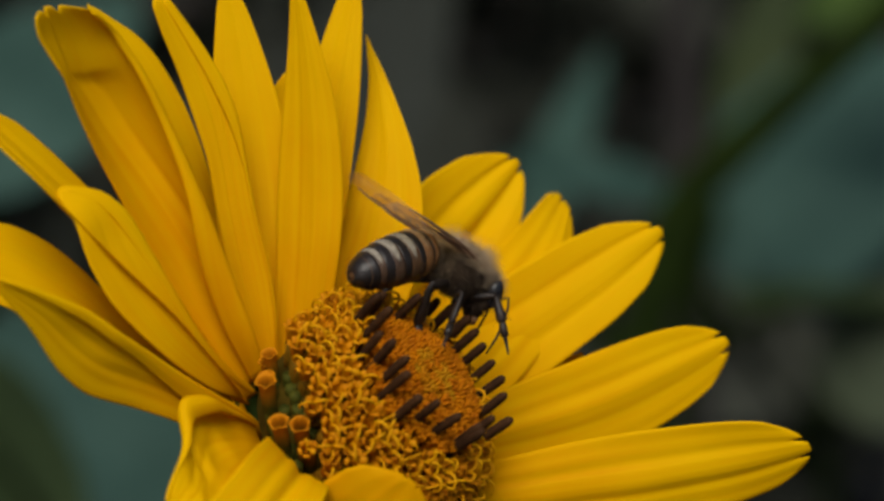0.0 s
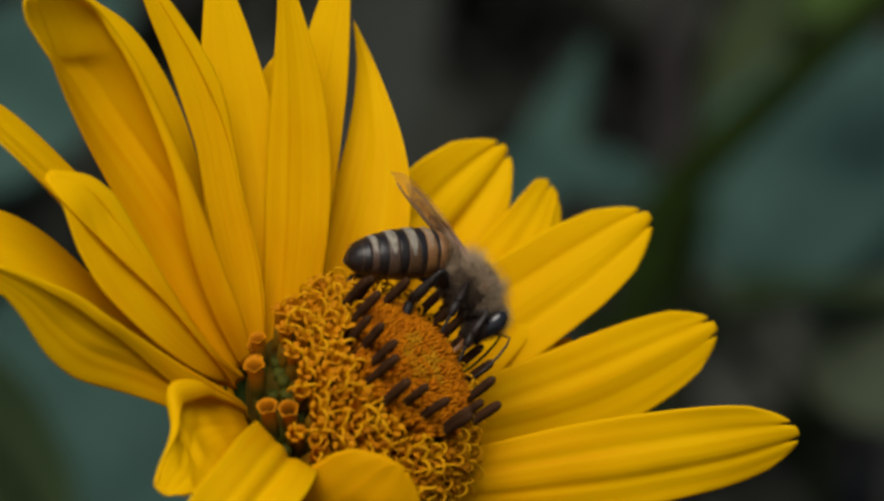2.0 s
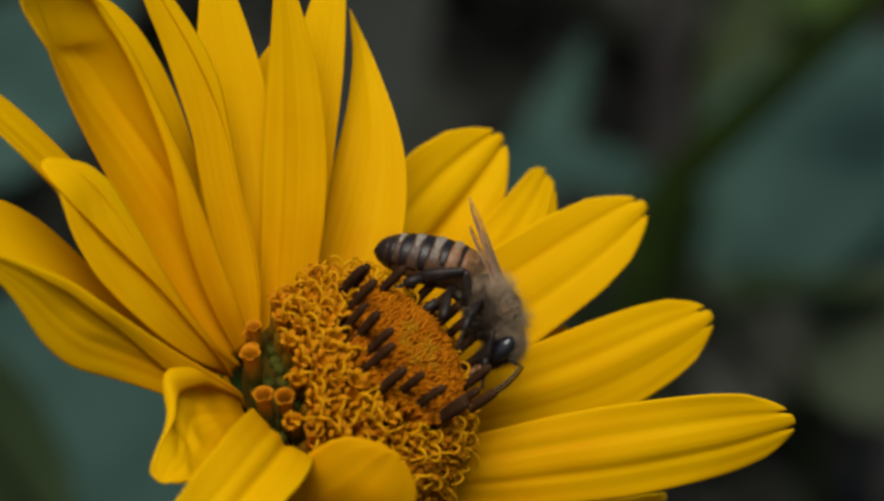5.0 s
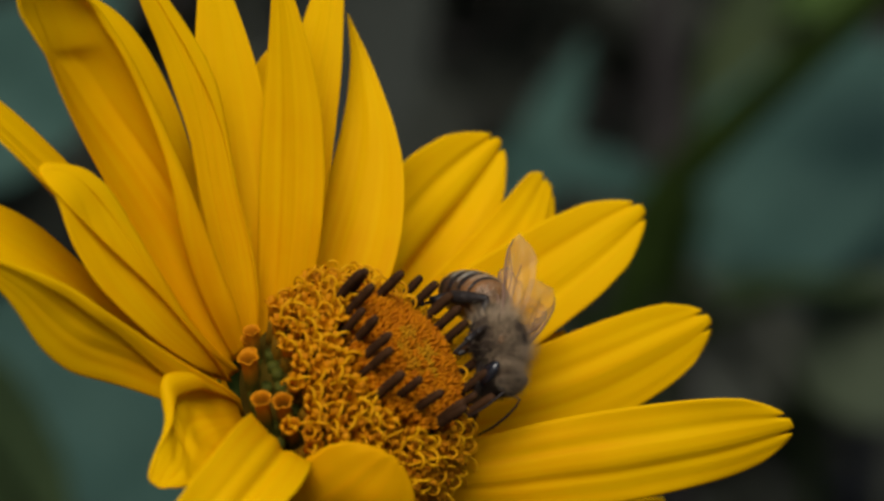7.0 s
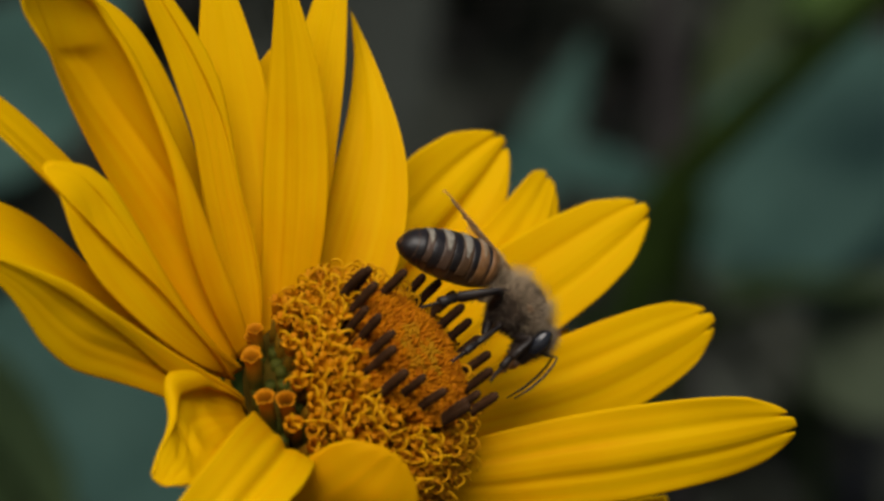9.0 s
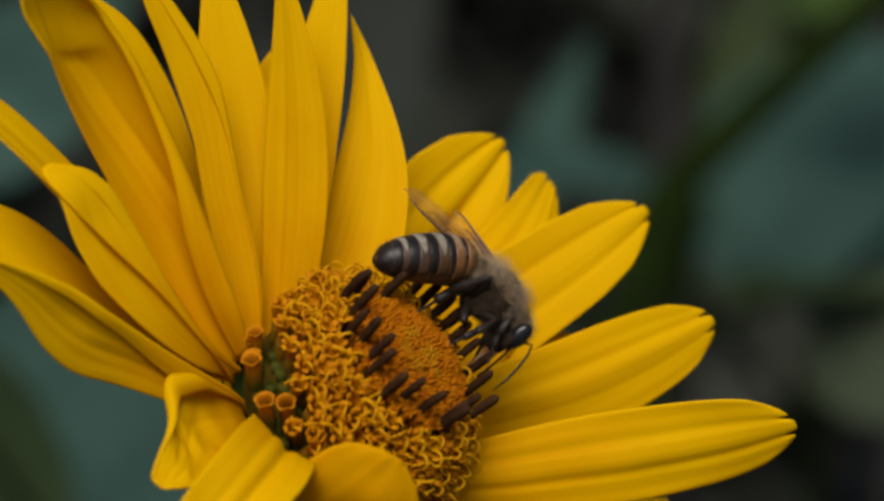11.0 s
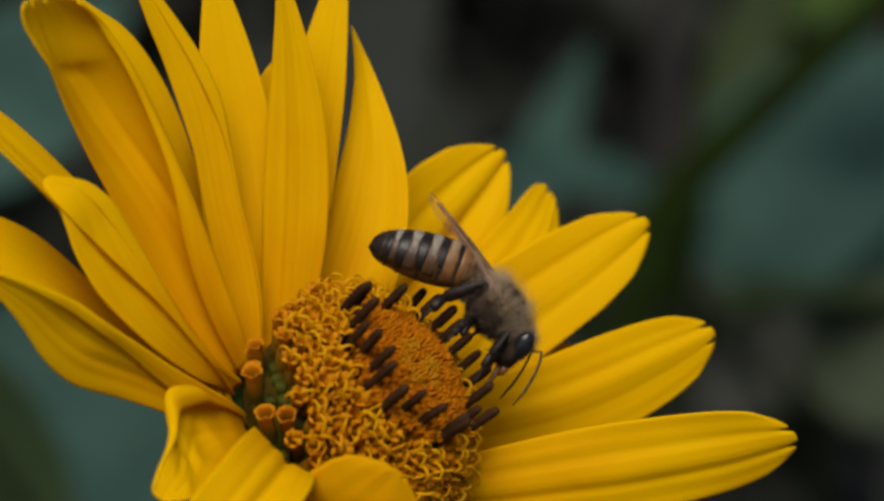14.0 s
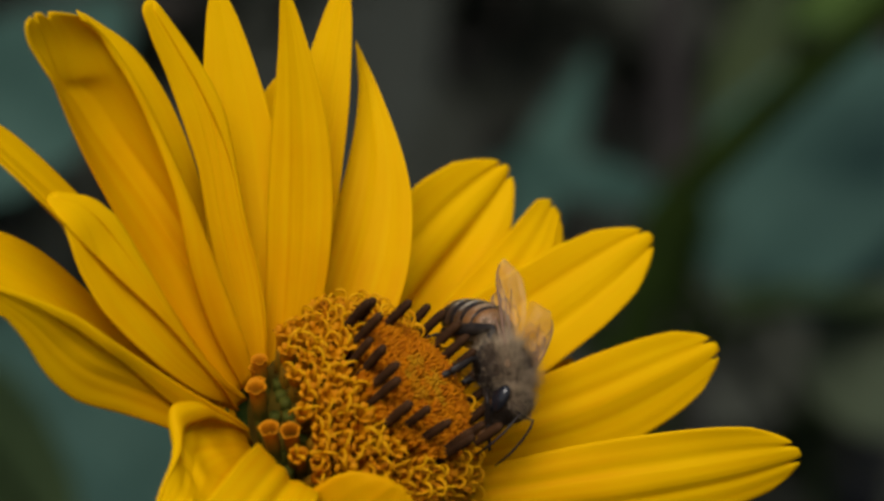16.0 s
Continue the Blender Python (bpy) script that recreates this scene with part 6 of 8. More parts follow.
    walk(legs["forer"][1], [
        (0.0, pose(0.00200, 0.00000, 0.00000, 0.0, 77.2, 0.0)), (0.5, pose(0.00200, 0.00000, 0.00000, 0.0, 96.9, -0.0)),
        (1.0, pose(0.00200, 0.00000, 0.00000, -0.0, 113.8, -0.0)), (1.5, pose(0.00200, 0.00000, 0.00000, -0.0, 116.4, -0.0)),
        (2.0, pose(0.00200, 0.00000, 0.00000, -0.0, 124.4, 0.0)), (2.5, pose(0.00200, 0.00000, 0.00000, -0.0, 111.3, -0.0)),
        (3.0, pose(0.00200, 0.00000, 0.00000, 0.0, 113.3, 0.0)), (3.5, pose(0.00200, 0.00000, 0.00000, 0.0, 138.2, 0.0)),
        (4.0, pose(0.00200, 0.00000, 0.00000, 0.0, 137.5, 0.0)), (6.3, pose(0.00200, 0.00000, 0.00000, -0.0, 94.5, -0.0)),
        (6.5, pose(0.00200, 0.00000, 0.00000, -0.0, 94.5, -0.0)), (7.0, pose(0.00200, 0.00000, 0.00000, 0.0, 87.3, 0.0)),
        (7.5, pose(0.00200, 0.00000, 0.00000, 0.0, 90.2, -0.0)), (8.0, pose(0.00200, 0.00000, 0.00000, -0.0, 139.7, 0.0)),
        (8.5, pose(0.00200, 0.00000, 0.00000, 0.0, 135.0, 0.0)), (9.0, pose(0.00200, 0.00000, 0.00000, 0.0, 120.3, 0.0)),
        (9.2, pose(0.00200, 0.00000, 0.00000, 0.0, 120.3, 0.0)), (11.3, pose(0.00200, 0.00000, 0.00000, 0.0, 142.8, 0.0)),
        (11.5, pose(0.00200, 0.00000, 0.00000, 0.0, 142.8, 0.0)), (12.0, pose(0.00200, 0.00000, 0.00000, 0.0, 138.6, 0.0)),
        (12.5, pose(0.00200, 0.00000, 0.00000, 0.0, 130.3, 0.0)), (13.0, pose(0.00200, 0.00000, 0.00000, -0.0, 134.5, -0.0)),
        (13.5, pose(0.00200, 0.00000, 0.00000, -0.0, 135.2, -0.0)), (14.0, pose(0.00200, 0.00000, 0.00000, -0.0, 129.4, 0.0)),
        (14.5, pose(0.00200, 0.00000, 0.00000, 0.0, 111.1, 0.0)), (15.0, pose(0.00200, 0.00000, 0.00000, -0.0, 135.3, 0.0)),
        (15.5, pose(0.00200, 0.00000, 0.00000, -0.0, 95.0, -0.0)), (16.0, pose(0.00200, 0.00000, 0.00000, 0.0, 103.8, 0.0))
    ])
    walk(legs["forer"][2], [
        (0.0, pose(0.00244, 0.00000, -0.00195, 0.0, 79.8, 0.0)), (0.5, pose(0.00176, 0.00000, -0.00199, 0.0, 91.3, 0.0)),
        (1.0, pose(0.00119, 0.00000, -0.00183, 0.0, 102.0, 0.0)), (1.5, pose(0.00111, 0.00000, -0.00179, 0.0, 103.7, 0.0)),
        (2.0, pose(0.00087, 0.00000, -0.00165, -0.0, 109.4, -0.0)), (2.5, pose(0.00127, 0.00000, -0.00186, -0.0, 100.4, -0.0)),
        (3.0, pose(0.00121, 0.00000, -0.00184, 0.0, 101.7, 0.0)), (3.5, pose(0.00051, 0.00000, -0.00133, 0.0, 120.5, 0.0)),
        (4.0, pose(0.00053, 0.00000, -0.00135, -0.0, 119.8, -0.0)), (6.3, pose(0.00184, 0.00000, -0.00199, -0.0, 89.9, -0.0)),
        (6.5, pose(0.00184, 0.00000, -0.00199, -0.0, 89.9, -0.0)), (7.0, pose(0.00209, 0.00000, -0.00200, -0.0, 85.6, -0.0)),
        (7.5, pose(0.00199, 0.00000, -0.00200, -0.0, 87.3, -0.0)), (8.0, pose(0.00047, 0.00000, -0.00129, 0.0, 121.8, 0.0)),
        (8.5, pose(0.00059, 0.00000, -0.00141, -0.0, 117.7, -0.0)), (9.0, pose(0.00099, 0.00000, -0.00173, 0.0, 106.5, 0.0)),
        (9.2, pose(0.00099, 0.00000, -0.00173, 0.0, 106.5, 0.0)), (11.3, pose(0.00041, 0.00000, -0.00121, -0.0, 124.8, -0.0)),
        (11.5, pose(0.00041, 0.00000, -0.00121, -0.0, 124.8, -0.0)), (12.0, pose(0.00050, 0.00000, -0.00132, 0.0, 120.8, 0.0)),
        (12.5, pose(0.00071, 0.00000, -0.00152, 0.0, 113.9, 0.0)), (13.0, pose(0.00060, 0.00000, -0.00143, 0.0, 117.3, 0.0)),
        (13.5, pose(0.00058, 0.00000, -0.00141, -0.0, 117.8, -0.0)), (14.0, pose(0.00073, 0.00000, -0.00154, -0.0, 113.2, 0.0)),
        (14.5, pose(0.00128, 0.00000, -0.00187, 0.0, 100.3, 0.0)), (15.0, pose(0.00058, 0.00000, -0.00141, 0.0, 117.9, 0.0)),
        (15.5, pose(0.00183, 0.00000, -0.00199, -0.0, 90.1, -0.0)), (16.0, pose(0.00152, 0.00000, -0.00194, 0.0, 95.6, 0.0))
    ])
    walk(legs["forel"][0], [
        (0.0, pose(0.00120, 0.00080, -0.00145, -25.0, -53.7, 65.3)), (0.5, pose(0.00120, 0.00080, -0.00145, -25.0, -53.7, 65.3)),
        (1.0, pose(0.00120, 0.00080, -0.00145, -25.0, -53.7, 65.3)), (1.5, pose(0.00120, 0.00080, -0.00145, -25.0, -53.7, 65.3)),
        (2.0, pose(0.00120, 0.00080, -0.00145, -25.0, -53.7, 65.3)), (2.5, pose(0.00120, 0.00080, -0.00145, -25.0, -53.7, 65.3)),
        (3.0, pose(0.00120, 0.00080, -0.00145, -25.0, -53.7, 65.3)), (3.5, pose(0.00120, 0.00080, -0.00145, -25.0, -53.7, 65.3)),
        (4.0, pose(0.00120, 0.00080, -0.00145, -25.0, -53.7, 65.3)), (6.3, pose(0.00120, 0.00080, -0.00145, -25.0, -53.7, 65.3)),
        (6.5, pose(0.00120, 0.00080, -0.00145, -25.0, -53.7, 65.3)), (7.0, pose(0.00120, 0.00080, -0.00145, -25.0, -53.7, 65.3)),
        (7.5, pose(0.00120, 0.00080, -0.00145, -25.0, -53.7, 65.3)), (8.0, pose(0.00120, 0.00080, -0.00145, -25.0, -53.7, 65.3)),
        (8.5, pose(0.00120, 0.00080, -0.00145, -25.0, -53.7, 65.3)), (9.0, pose(0.00120, 0.00080, -0.00145, -25.0, -53.7, 65.3)),
        (9.2, pose(0.00120, 0.00080, -0.00145, -25.0, -53.7, 65.3)), (11.3, pose(0.00120, 0.00080, -0.00145, -25.0, -53.7, 65.3)),
        (11.5, pose(0.00120, 0.00080, -0.00145, -25.0, -53.7, 65.3)), (12.0, pose(0.00120, 0.00080, -0.00145, -25.0, -53.7, 65.3)),
        (12.5, pose(0.00120, 0.00080, -0.00145, -25.0, -53.7, 65.3)), (13.0, pose(0.00120, 0.00080, -0.00145, -25.0, -53.7, 65.3)),
        (13.5, pose(0.00120, 0.00080, -0.00145, -25.0, -53.7, 65.3)), (14.0, pose(0.00120, 0.00080, -0.00145, -25.0, -53.7, 65.3)),
        (14.5, pose(0.00120, 0.00080, -0.00145, -25.0, -53.7, 65.3)), (15.0, pose(0.00120, 0.00080, -0.00145, -25.0, -53.7, 65.3)),
        (15.5, pose(0.00120, 0.00080, -0.00145, -25.0, -53.7, 65.3)), (16.0, pose(0.00120, 0.00080, -0.00145, -25.0, -53.7, 65.3))
    ])
    walk(legs["forel"][1], [
        (0.0, pose(0.00200, 0.00000, 0.00000, 0.0, 142.8, 0.0)), (0.5, pose(0.00200, 0.00000, 0.00000, 0.0, 142.8, 0.0)),
        (1.0, pose(0.00200, 0.00000, 0.00000, 0.0, 142.8, 0.0)), (1.5, pose(0.00200, 0.00000, 0.00000, 0.0, 142.8, 0.0)),
        (2.0, pose(0.00200, 0.00000, 0.00000, 0.0, 142.8, 0.0)), (2.5, pose(0.00200, 0.00000, 0.00000, 0.0, 142.8, 0.0)),
        (3.0, pose(0.00200, 0.00000, 0.00000, 0.0, 142.8, 0.0)), (3.5, pose(0.00200, 0.00000, 0.00000, 0.0, 142.8, 0.0)),
        (4.0, pose(0.00200, 0.00000, 0.00000, 0.0, 142.8, 0.0)), (6.3, pose(0.00200, 0.00000, 0.00000, 0.0, 142.8, 0.0)),
        (6.5, pose(0.00200, 0.00000, 0.00000, 0.0, 142.8, 0.0)), (7.0, pose(0.00200, 0.00000, 0.00000, 0.0, 142.8, 0.0)),
        (7.5, pose(0.00200, 0.00000, 0.00000, 0.0, 142.8, 0.0)), (8.0, pose(0.00200, 0.00000, 0.00000, 0.0, 142.8, 0.0)),
        (8.5, pose(0.00200, 0.00000, 0.00000, 0.0, 142.8, 0.0)), (9.0, pose(0.00200, 0.00000, 0.00000, 0.0, 142.8, 0.0)),
        (9.2, pose(0.00200, 0.00000, 0.00000, 0.0, 142.8, 0.0)), (11.3, pose(0.00200, 0.00000, 0.00000, 0.0, 142.8, 0.0)),
        (11.5, pose(0.00200, 0.00000, 0.00000, 0.0, 142.8, 0.0)), (12.0, pose(0.00200, 0.00000, 0.00000, 0.0, 142.8, 0.0)),
        (12.5, pose(0.00200, 0.00000, 0.00000, 0.0, 142.8, 0.0)), (13.0, pose(0.00200, 0.00000, 0.00000, 0.0, 142.8, 0.0)),
        (13.5, pose(0.00200, 0.00000, 0.00000, 0.0, 142.8, 0.0)), (14.0, pose(0.00200, 0.00000, 0.00000, 0.0, 142.8, 0.0)),
        (14.5, pose(0.00200, 0.00000, 0.00000, 0.0, 142.8, 0.0)), (15.0, pose(0.00200, 0.00000, 0.00000, 0.0, 142.8, 0.0)),
        (15.5, pose(0.00200, 0.00000, 0.00000, 0.0, 142.8, 0.0)), (16.0, pose(0.00200, 0.00000, 0.00000, 0.0, 142.8, 0.0))
    ])
    walk(legs["forel"][2], [
        (0.0, pose(0.00041, 0.00000, -0.00121, 0.0, 124.8, 0.0)), (0.5, pose(0.00041, 0.00000, -0.00121, 0.0, 124.8, 0.0)),
        (1.0, pose(0.00041, 0.00000, -0.00121, 0.0, 124.8, 0.0)), (1.5, pose(0.00041, 0.00000, -0.00121, 0.0, 124.8, 0.0)),
        (2.0, pose(0.00041, 0.00000, -0.00121, 0.0, 124.8, 0.0)), (2.5, pose(0.00041, 0.00000, -0.00121, 0.0, 124.8, 0.0)),
        (3.0, pose(0.00041, 0.00000, -0.00121, 0.0, 124.8, 0.0)), (3.5, pose(0.00041, 0.00000, -0.00121, 0.0, 124.8, 0.0)),
        (4.0, pose(0.00041, 0.00000, -0.00121, 0.0, 124.8, 0.0)), (6.3, pose(0.00041, 0.00000, -0.00121, 0.0, 124.8, 0.0)),
        (6.5, pose(0.00041, 0.00000, -0.00121, 0.0, 124.8, 0.0)), (7.0, pose(0.00041, 0.00000, -0.00121, 0.0, 124.8, 0.0)),
        (7.5, pose(0.00041, 0.00000, -0.00121, 0.0, 124.8, 0.0)), (8.0, pose(0.00041, 0.00000, -0.00121, 0.0, 124.8, 0.0)),
        (8.5, pose(0.00041, 0.00000, -0.00121, 0.0, 124.8, 0.0)), (9.0, pose(0.00041, 0.00000, -0.00121, 0.0, 124.8, 0.0)),
        (9.2, pose(0.00041, 0.00000, -0.00121, 0.0, 124.8, 0.0)), (11.3, pose(0.00041, 0.00000, -0.00121, 0.0, 124.8, 0.0)),
        (11.5, pose(0.00041, 0.00000, -0.00121, 0.0, 124.8, 0.0)), (12.0, pose(0.00041, 0.00000, -0.00121, 0.0, 124.8, 0.0)),
        (12.5, pose(0.00041, 0.00000, -0.00121, 0.0, 124.8, 0.0)), (13.0, pose(0.00041, 0.00000, -0.00121, 0.0, 124.8, 0.0)),
        (13.5, pose(0.00041, 0.00000, -0.00121, 0.0, 124.8, 0.0)), (14.0, pose(0.00041, 0.00000, -0.00121, 0.0, 124.8, 0.0)),
        (14.5, pose(0.00041, 0.00000, -0.00121, 0.0, 124.8, 0.0)), (15.0, pose(0.00041, 0.00000, -0.00121, 0.0, 124.8, 0.0)),
        (15.5, pose(0.00041, 0.00000, -0.00121, 0.0, 124.8, 0.0)), (16.0, pose(0.00041, 0.00000, -0.00121, 0.0, 124.8, 0.0))
    ])
    walk(legs["midr"][0], [
        (0.0, pose(0.00010, -0.00090, -0.00160, 4.2, -0.1, -119.0)), (0.5, pose(0.00010, -0.00090, -0.00160, 12.5, -15.9, -95.8)),
        (1.0, pose(0.00010, -0.00090, -0.00160, 27.2, -50.8, -110.6)), (1.5, pose(0.00010, -0.00090, -0.00160, 41.6, -45.8, -125.9)),
        (2.0, pose(0.00010, -0.00090, -0.00160, 34.5, -51.3, -118.5)), (2.5, pose(0.00010, -0.00090, -0.00160, 43.7, -53.1, -130.8)),
        (3.0, pose(0.00010, -0.00090, -0.00160, 13.2, -44.8, -100.8)), (3.5, pose(0.00010, -0.00090, -0.00160, 54.8, -62.5, -128.9)),
        (4.0, pose(0.00010, -0.00090, -0.00160, 45.0, -38.5, -112.0)), (6.3, pose(0.00010, -0.00090, -0.00160, 51.8, -46.0, -129.6)),
        (6.5, pose(0.00010, -0.00090, -0.00160, 51.8, -46.0, -129.6)), (7.0, pose(0.00010, -0.00090, -0.00160, -67.8, -123.9, -10.6)),
        (7.5, pose(0.00010, -0.00090, -0.00160, -83.1, -125.7, -7.4)), (8.0, pose(0.00010, -0.00090, -0.00160, 16.1, -14.1, -114.6)),
        (8.5, pose(0.00010, -0.00090, -0.00160, 16.5, -17.1, -121.5)), (9.0, pose(0.00010, -0.00090, -0.00160, -3.0, -5.7, -89.2)),
        (9.2, pose(0.00010, -0.00090, -0.00160, -3.0, -5.7, -89.2)), (11.3, pose(0.00010, -0.00090, -0.00160, -29.8, -15.1, -64.1)),
        (11.5, pose(0.00010, -0.00090, -0.00160, -29.8, -15.1, -64.1)), (12.0, pose(0.00010, -0.00090, -0.00160, -41.4, 15.4, -63.4)),
        (12.5, pose(0.00010, -0.00090, -0.00160, 7.0, -24.6, -81.0)), (13.0, pose(0.00010, -0.00090, -0.00160, -37.1, -16.1, -70.1)),
        (13.5, pose(0.00010, -0.00090, -0.00160, 3.1, -24.3, -74.3)), (14.0, pose(0.00010, -0.00090, -0.00160, 31.4, -17.1, -105.2)),
        (14.5, pose(0.00010, -0.00090, -0.00160, 52.4, -19.8, -112.0)), (15.0, pose(0.00010, -0.00090, -0.00160, 42.1, -29.7, -109.1)),
        (15.5, pose(0.00010, -0.00090, -0.00160, 56.7, -27.8, -131.5)), (16.0, pose(0.00010, -0.00090, -0.00160, 29.0, -21.4, -100.5))
    ])
    walk(legs["midr"][1], [
        (0.0, pose(0.00230, 0.00000, 0.00000, -0.0, 79.3, -0.0)), (0.5, pose(0.00230, 0.00000, 0.00000, 0.0, 99.4, 0.0)),
        (1.0, pose(0.00230, 0.00000, 0.00000, -0.0, 117.9, -0.0)), (1.5, pose(0.00230, 0.00000, 0.00000, -0.0, 108.2, -0.0)),
        (2.0, pose(0.00230, 0.00000, 0.00000, 0.0, 97.2, 0.0)), (2.5, pose(0.00230, 0.00000, 0.00000, 0.0, 102.6, 0.0)),
        (3.0, pose(0.00230, 0.00000, 0.00000, -0.0, 80.9, -0.0)), (3.5, pose(0.00230, 0.00000, 0.00000, 0.0, 89.5, 0.0)),
        (4.0, pose(0.00230, 0.00000, 0.00000, 0.0, 79.3, 0.0)), (6.3, pose(0.00230, 0.00000, 0.00000, -0.0, 106.7, -0.0)),
        (6.5, pose(0.00230, 0.00000, 0.00000, -0.0, 106.7, -0.0)), (7.0, pose(0.00230, 0.00000, 0.00000, -0.0, 123.9, -0.0)),
        (7.5, pose(0.00230, 0.00000, 0.00000, -0.0, 125.3, -0.0)), (8.0, pose(0.00230, 0.00000, 0.00000, -0.0, 61.5, -0.0)),
        (8.5, pose(0.00230, 0.00000, 0.00000, -0.0, 59.8, -0.0)), (9.0, pose(0.00230, 0.00000, 0.00000, -0.0, 56.3, -0.0)),
        (9.2, pose(0.00230, 0.00000, 0.00000, -0.0, 56.3, -0.0)), (11.3, pose(0.00230, 0.00000, 0.00000, -0.0, 73.3, -0.0)),
        (11.5, pose(0.00230, 0.00000, 0.00000, -0.0, 73.3, -0.0)), (12.0, pose(0.00230, 0.00000, 0.00000, -0.0, 48.9, -0.0)),
        (12.5, pose(0.00230, 0.00000, 0.00000, -0.0, 57.2, -0.0)), (13.0, pose(0.00230, 0.00000, 0.00000, 0.0, 50.7, 0.0)),
        (13.5, pose(0.00230, 0.00000, 0.00000, -0.0, 44.1, -0.0)), (14.0, pose(0.00230, 0.00000, 0.00000, 0.0, 39.9, 0.0)),
        (14.5, pose(0.00230, 0.00000, 0.00000, -0.0, 55.1, -0.0)), (15.0, pose(0.00230, 0.00000, 0.00000, -0.0, 79.0, -0.0)),
        (15.5, pose(0.00230, 0.00000, 0.00000, -0.0, 86.7, -0.0)), (16.0, pose(0.00230, 0.00000, 0.00000, -0.0, 81.8, -0.0))
    ])
    walk(legs["midr"][2], [
        (0.0, pose(0.00273, 0.00000, -0.00226, -3.5, 42.9, -5.1)), (0.5, pose(0.00193, 0.00000, -0.00227, -6.9, 47.1, -9.4)),
        (1.0, pose(0.00122, 0.00000, -0.00203, -9.3, 137.2, -13.6)), (1.5, pose(0.00158, 0.00000, -0.00219, 5.1, 133.7, 7.0)),
        (2.0, pose(0.00201, 0.00000, -0.00228, -2.4, 132.2, -3.3)), (2.5, pose(0.00180, 0.00000, -0.00224, 0.5, 132.6, 0.7)),
        (3.0, pose(0.00266, 0.00000, -0.00227, 28.9, 119.5, 32.3)), (3.5, pose(0.00232, 0.00000, -0.00230, 23.7, 128.9, 29.4)),
        (4.0, pose(0.00273, 0.00000, -0.00226, -13.4, 121.5, -15.6)), (6.3, pose(0.00164, 0.00000, -0.00220, -13.6, 130.6, -17.7)),
        (6.5, pose(0.00164, 0.00000, -0.00220, -13.6, 130.6, -17.7)), (7.0, pose(0.00102, 0.00000, -0.00191, -2.8, 141.6, -4.5)),
        (7.5, pose(0.00097, 0.00000, -0.00188, -6.4, 153.8, -14.2)), (8.0, pose(0.00340, 0.00000, -0.00202, 32.4, 76.2, 33.1)),
        (8.5, pose(0.00346, 0.00000, -0.00199, -8.7, 67.8, -9.4)), (9.0, pose(0.00357, 0.00000, -0.00192, -0.0, 55.8, -0.1)),
        (9.2, pose(0.00357, 0.00000, -0.00192, -0.0, 55.8, -0.1)), (11.3, pose(0.00296, 0.00000, -0.00220, 43.0, 85.8, 43.1)),
        (11.5, pose(0.00296, 0.00000, -0.00220, 43.0, 85.8, 43.1)), (12.0, pose(0.00382, 0.00000, -0.00174, -30.2, 46.5, -38.7)),
        (12.5, pose(0.00354, 0.00000, -0.00193, 7.8, 103.8, 8.0)), (13.0, pose(0.00376, 0.00000, -0.00178, 96.8, 47.6, 95.0)),
        (13.5, pose(0.00395, 0.00000, -0.00160, -44.8, 56.6, -50.0)), (14.0, pose(0.00406, 0.00000, -0.00148, 2.5, 38.1, 4.0)),
        (14.5, pose(0.00362, 0.00000, -0.00189, 60.1, 122.2, 64.0)), (15.0, pose(0.00274, 0.00000, -0.00226, 6.0, 84.6, 6.0)),
        (15.5, pose(0.00243, 0.00000, -0.00230, 32.1, 110.9, 33.9)), (16.0, pose(0.00263, 0.00000, -0.00228, 72.2, 111.9, 73.4))
    ])
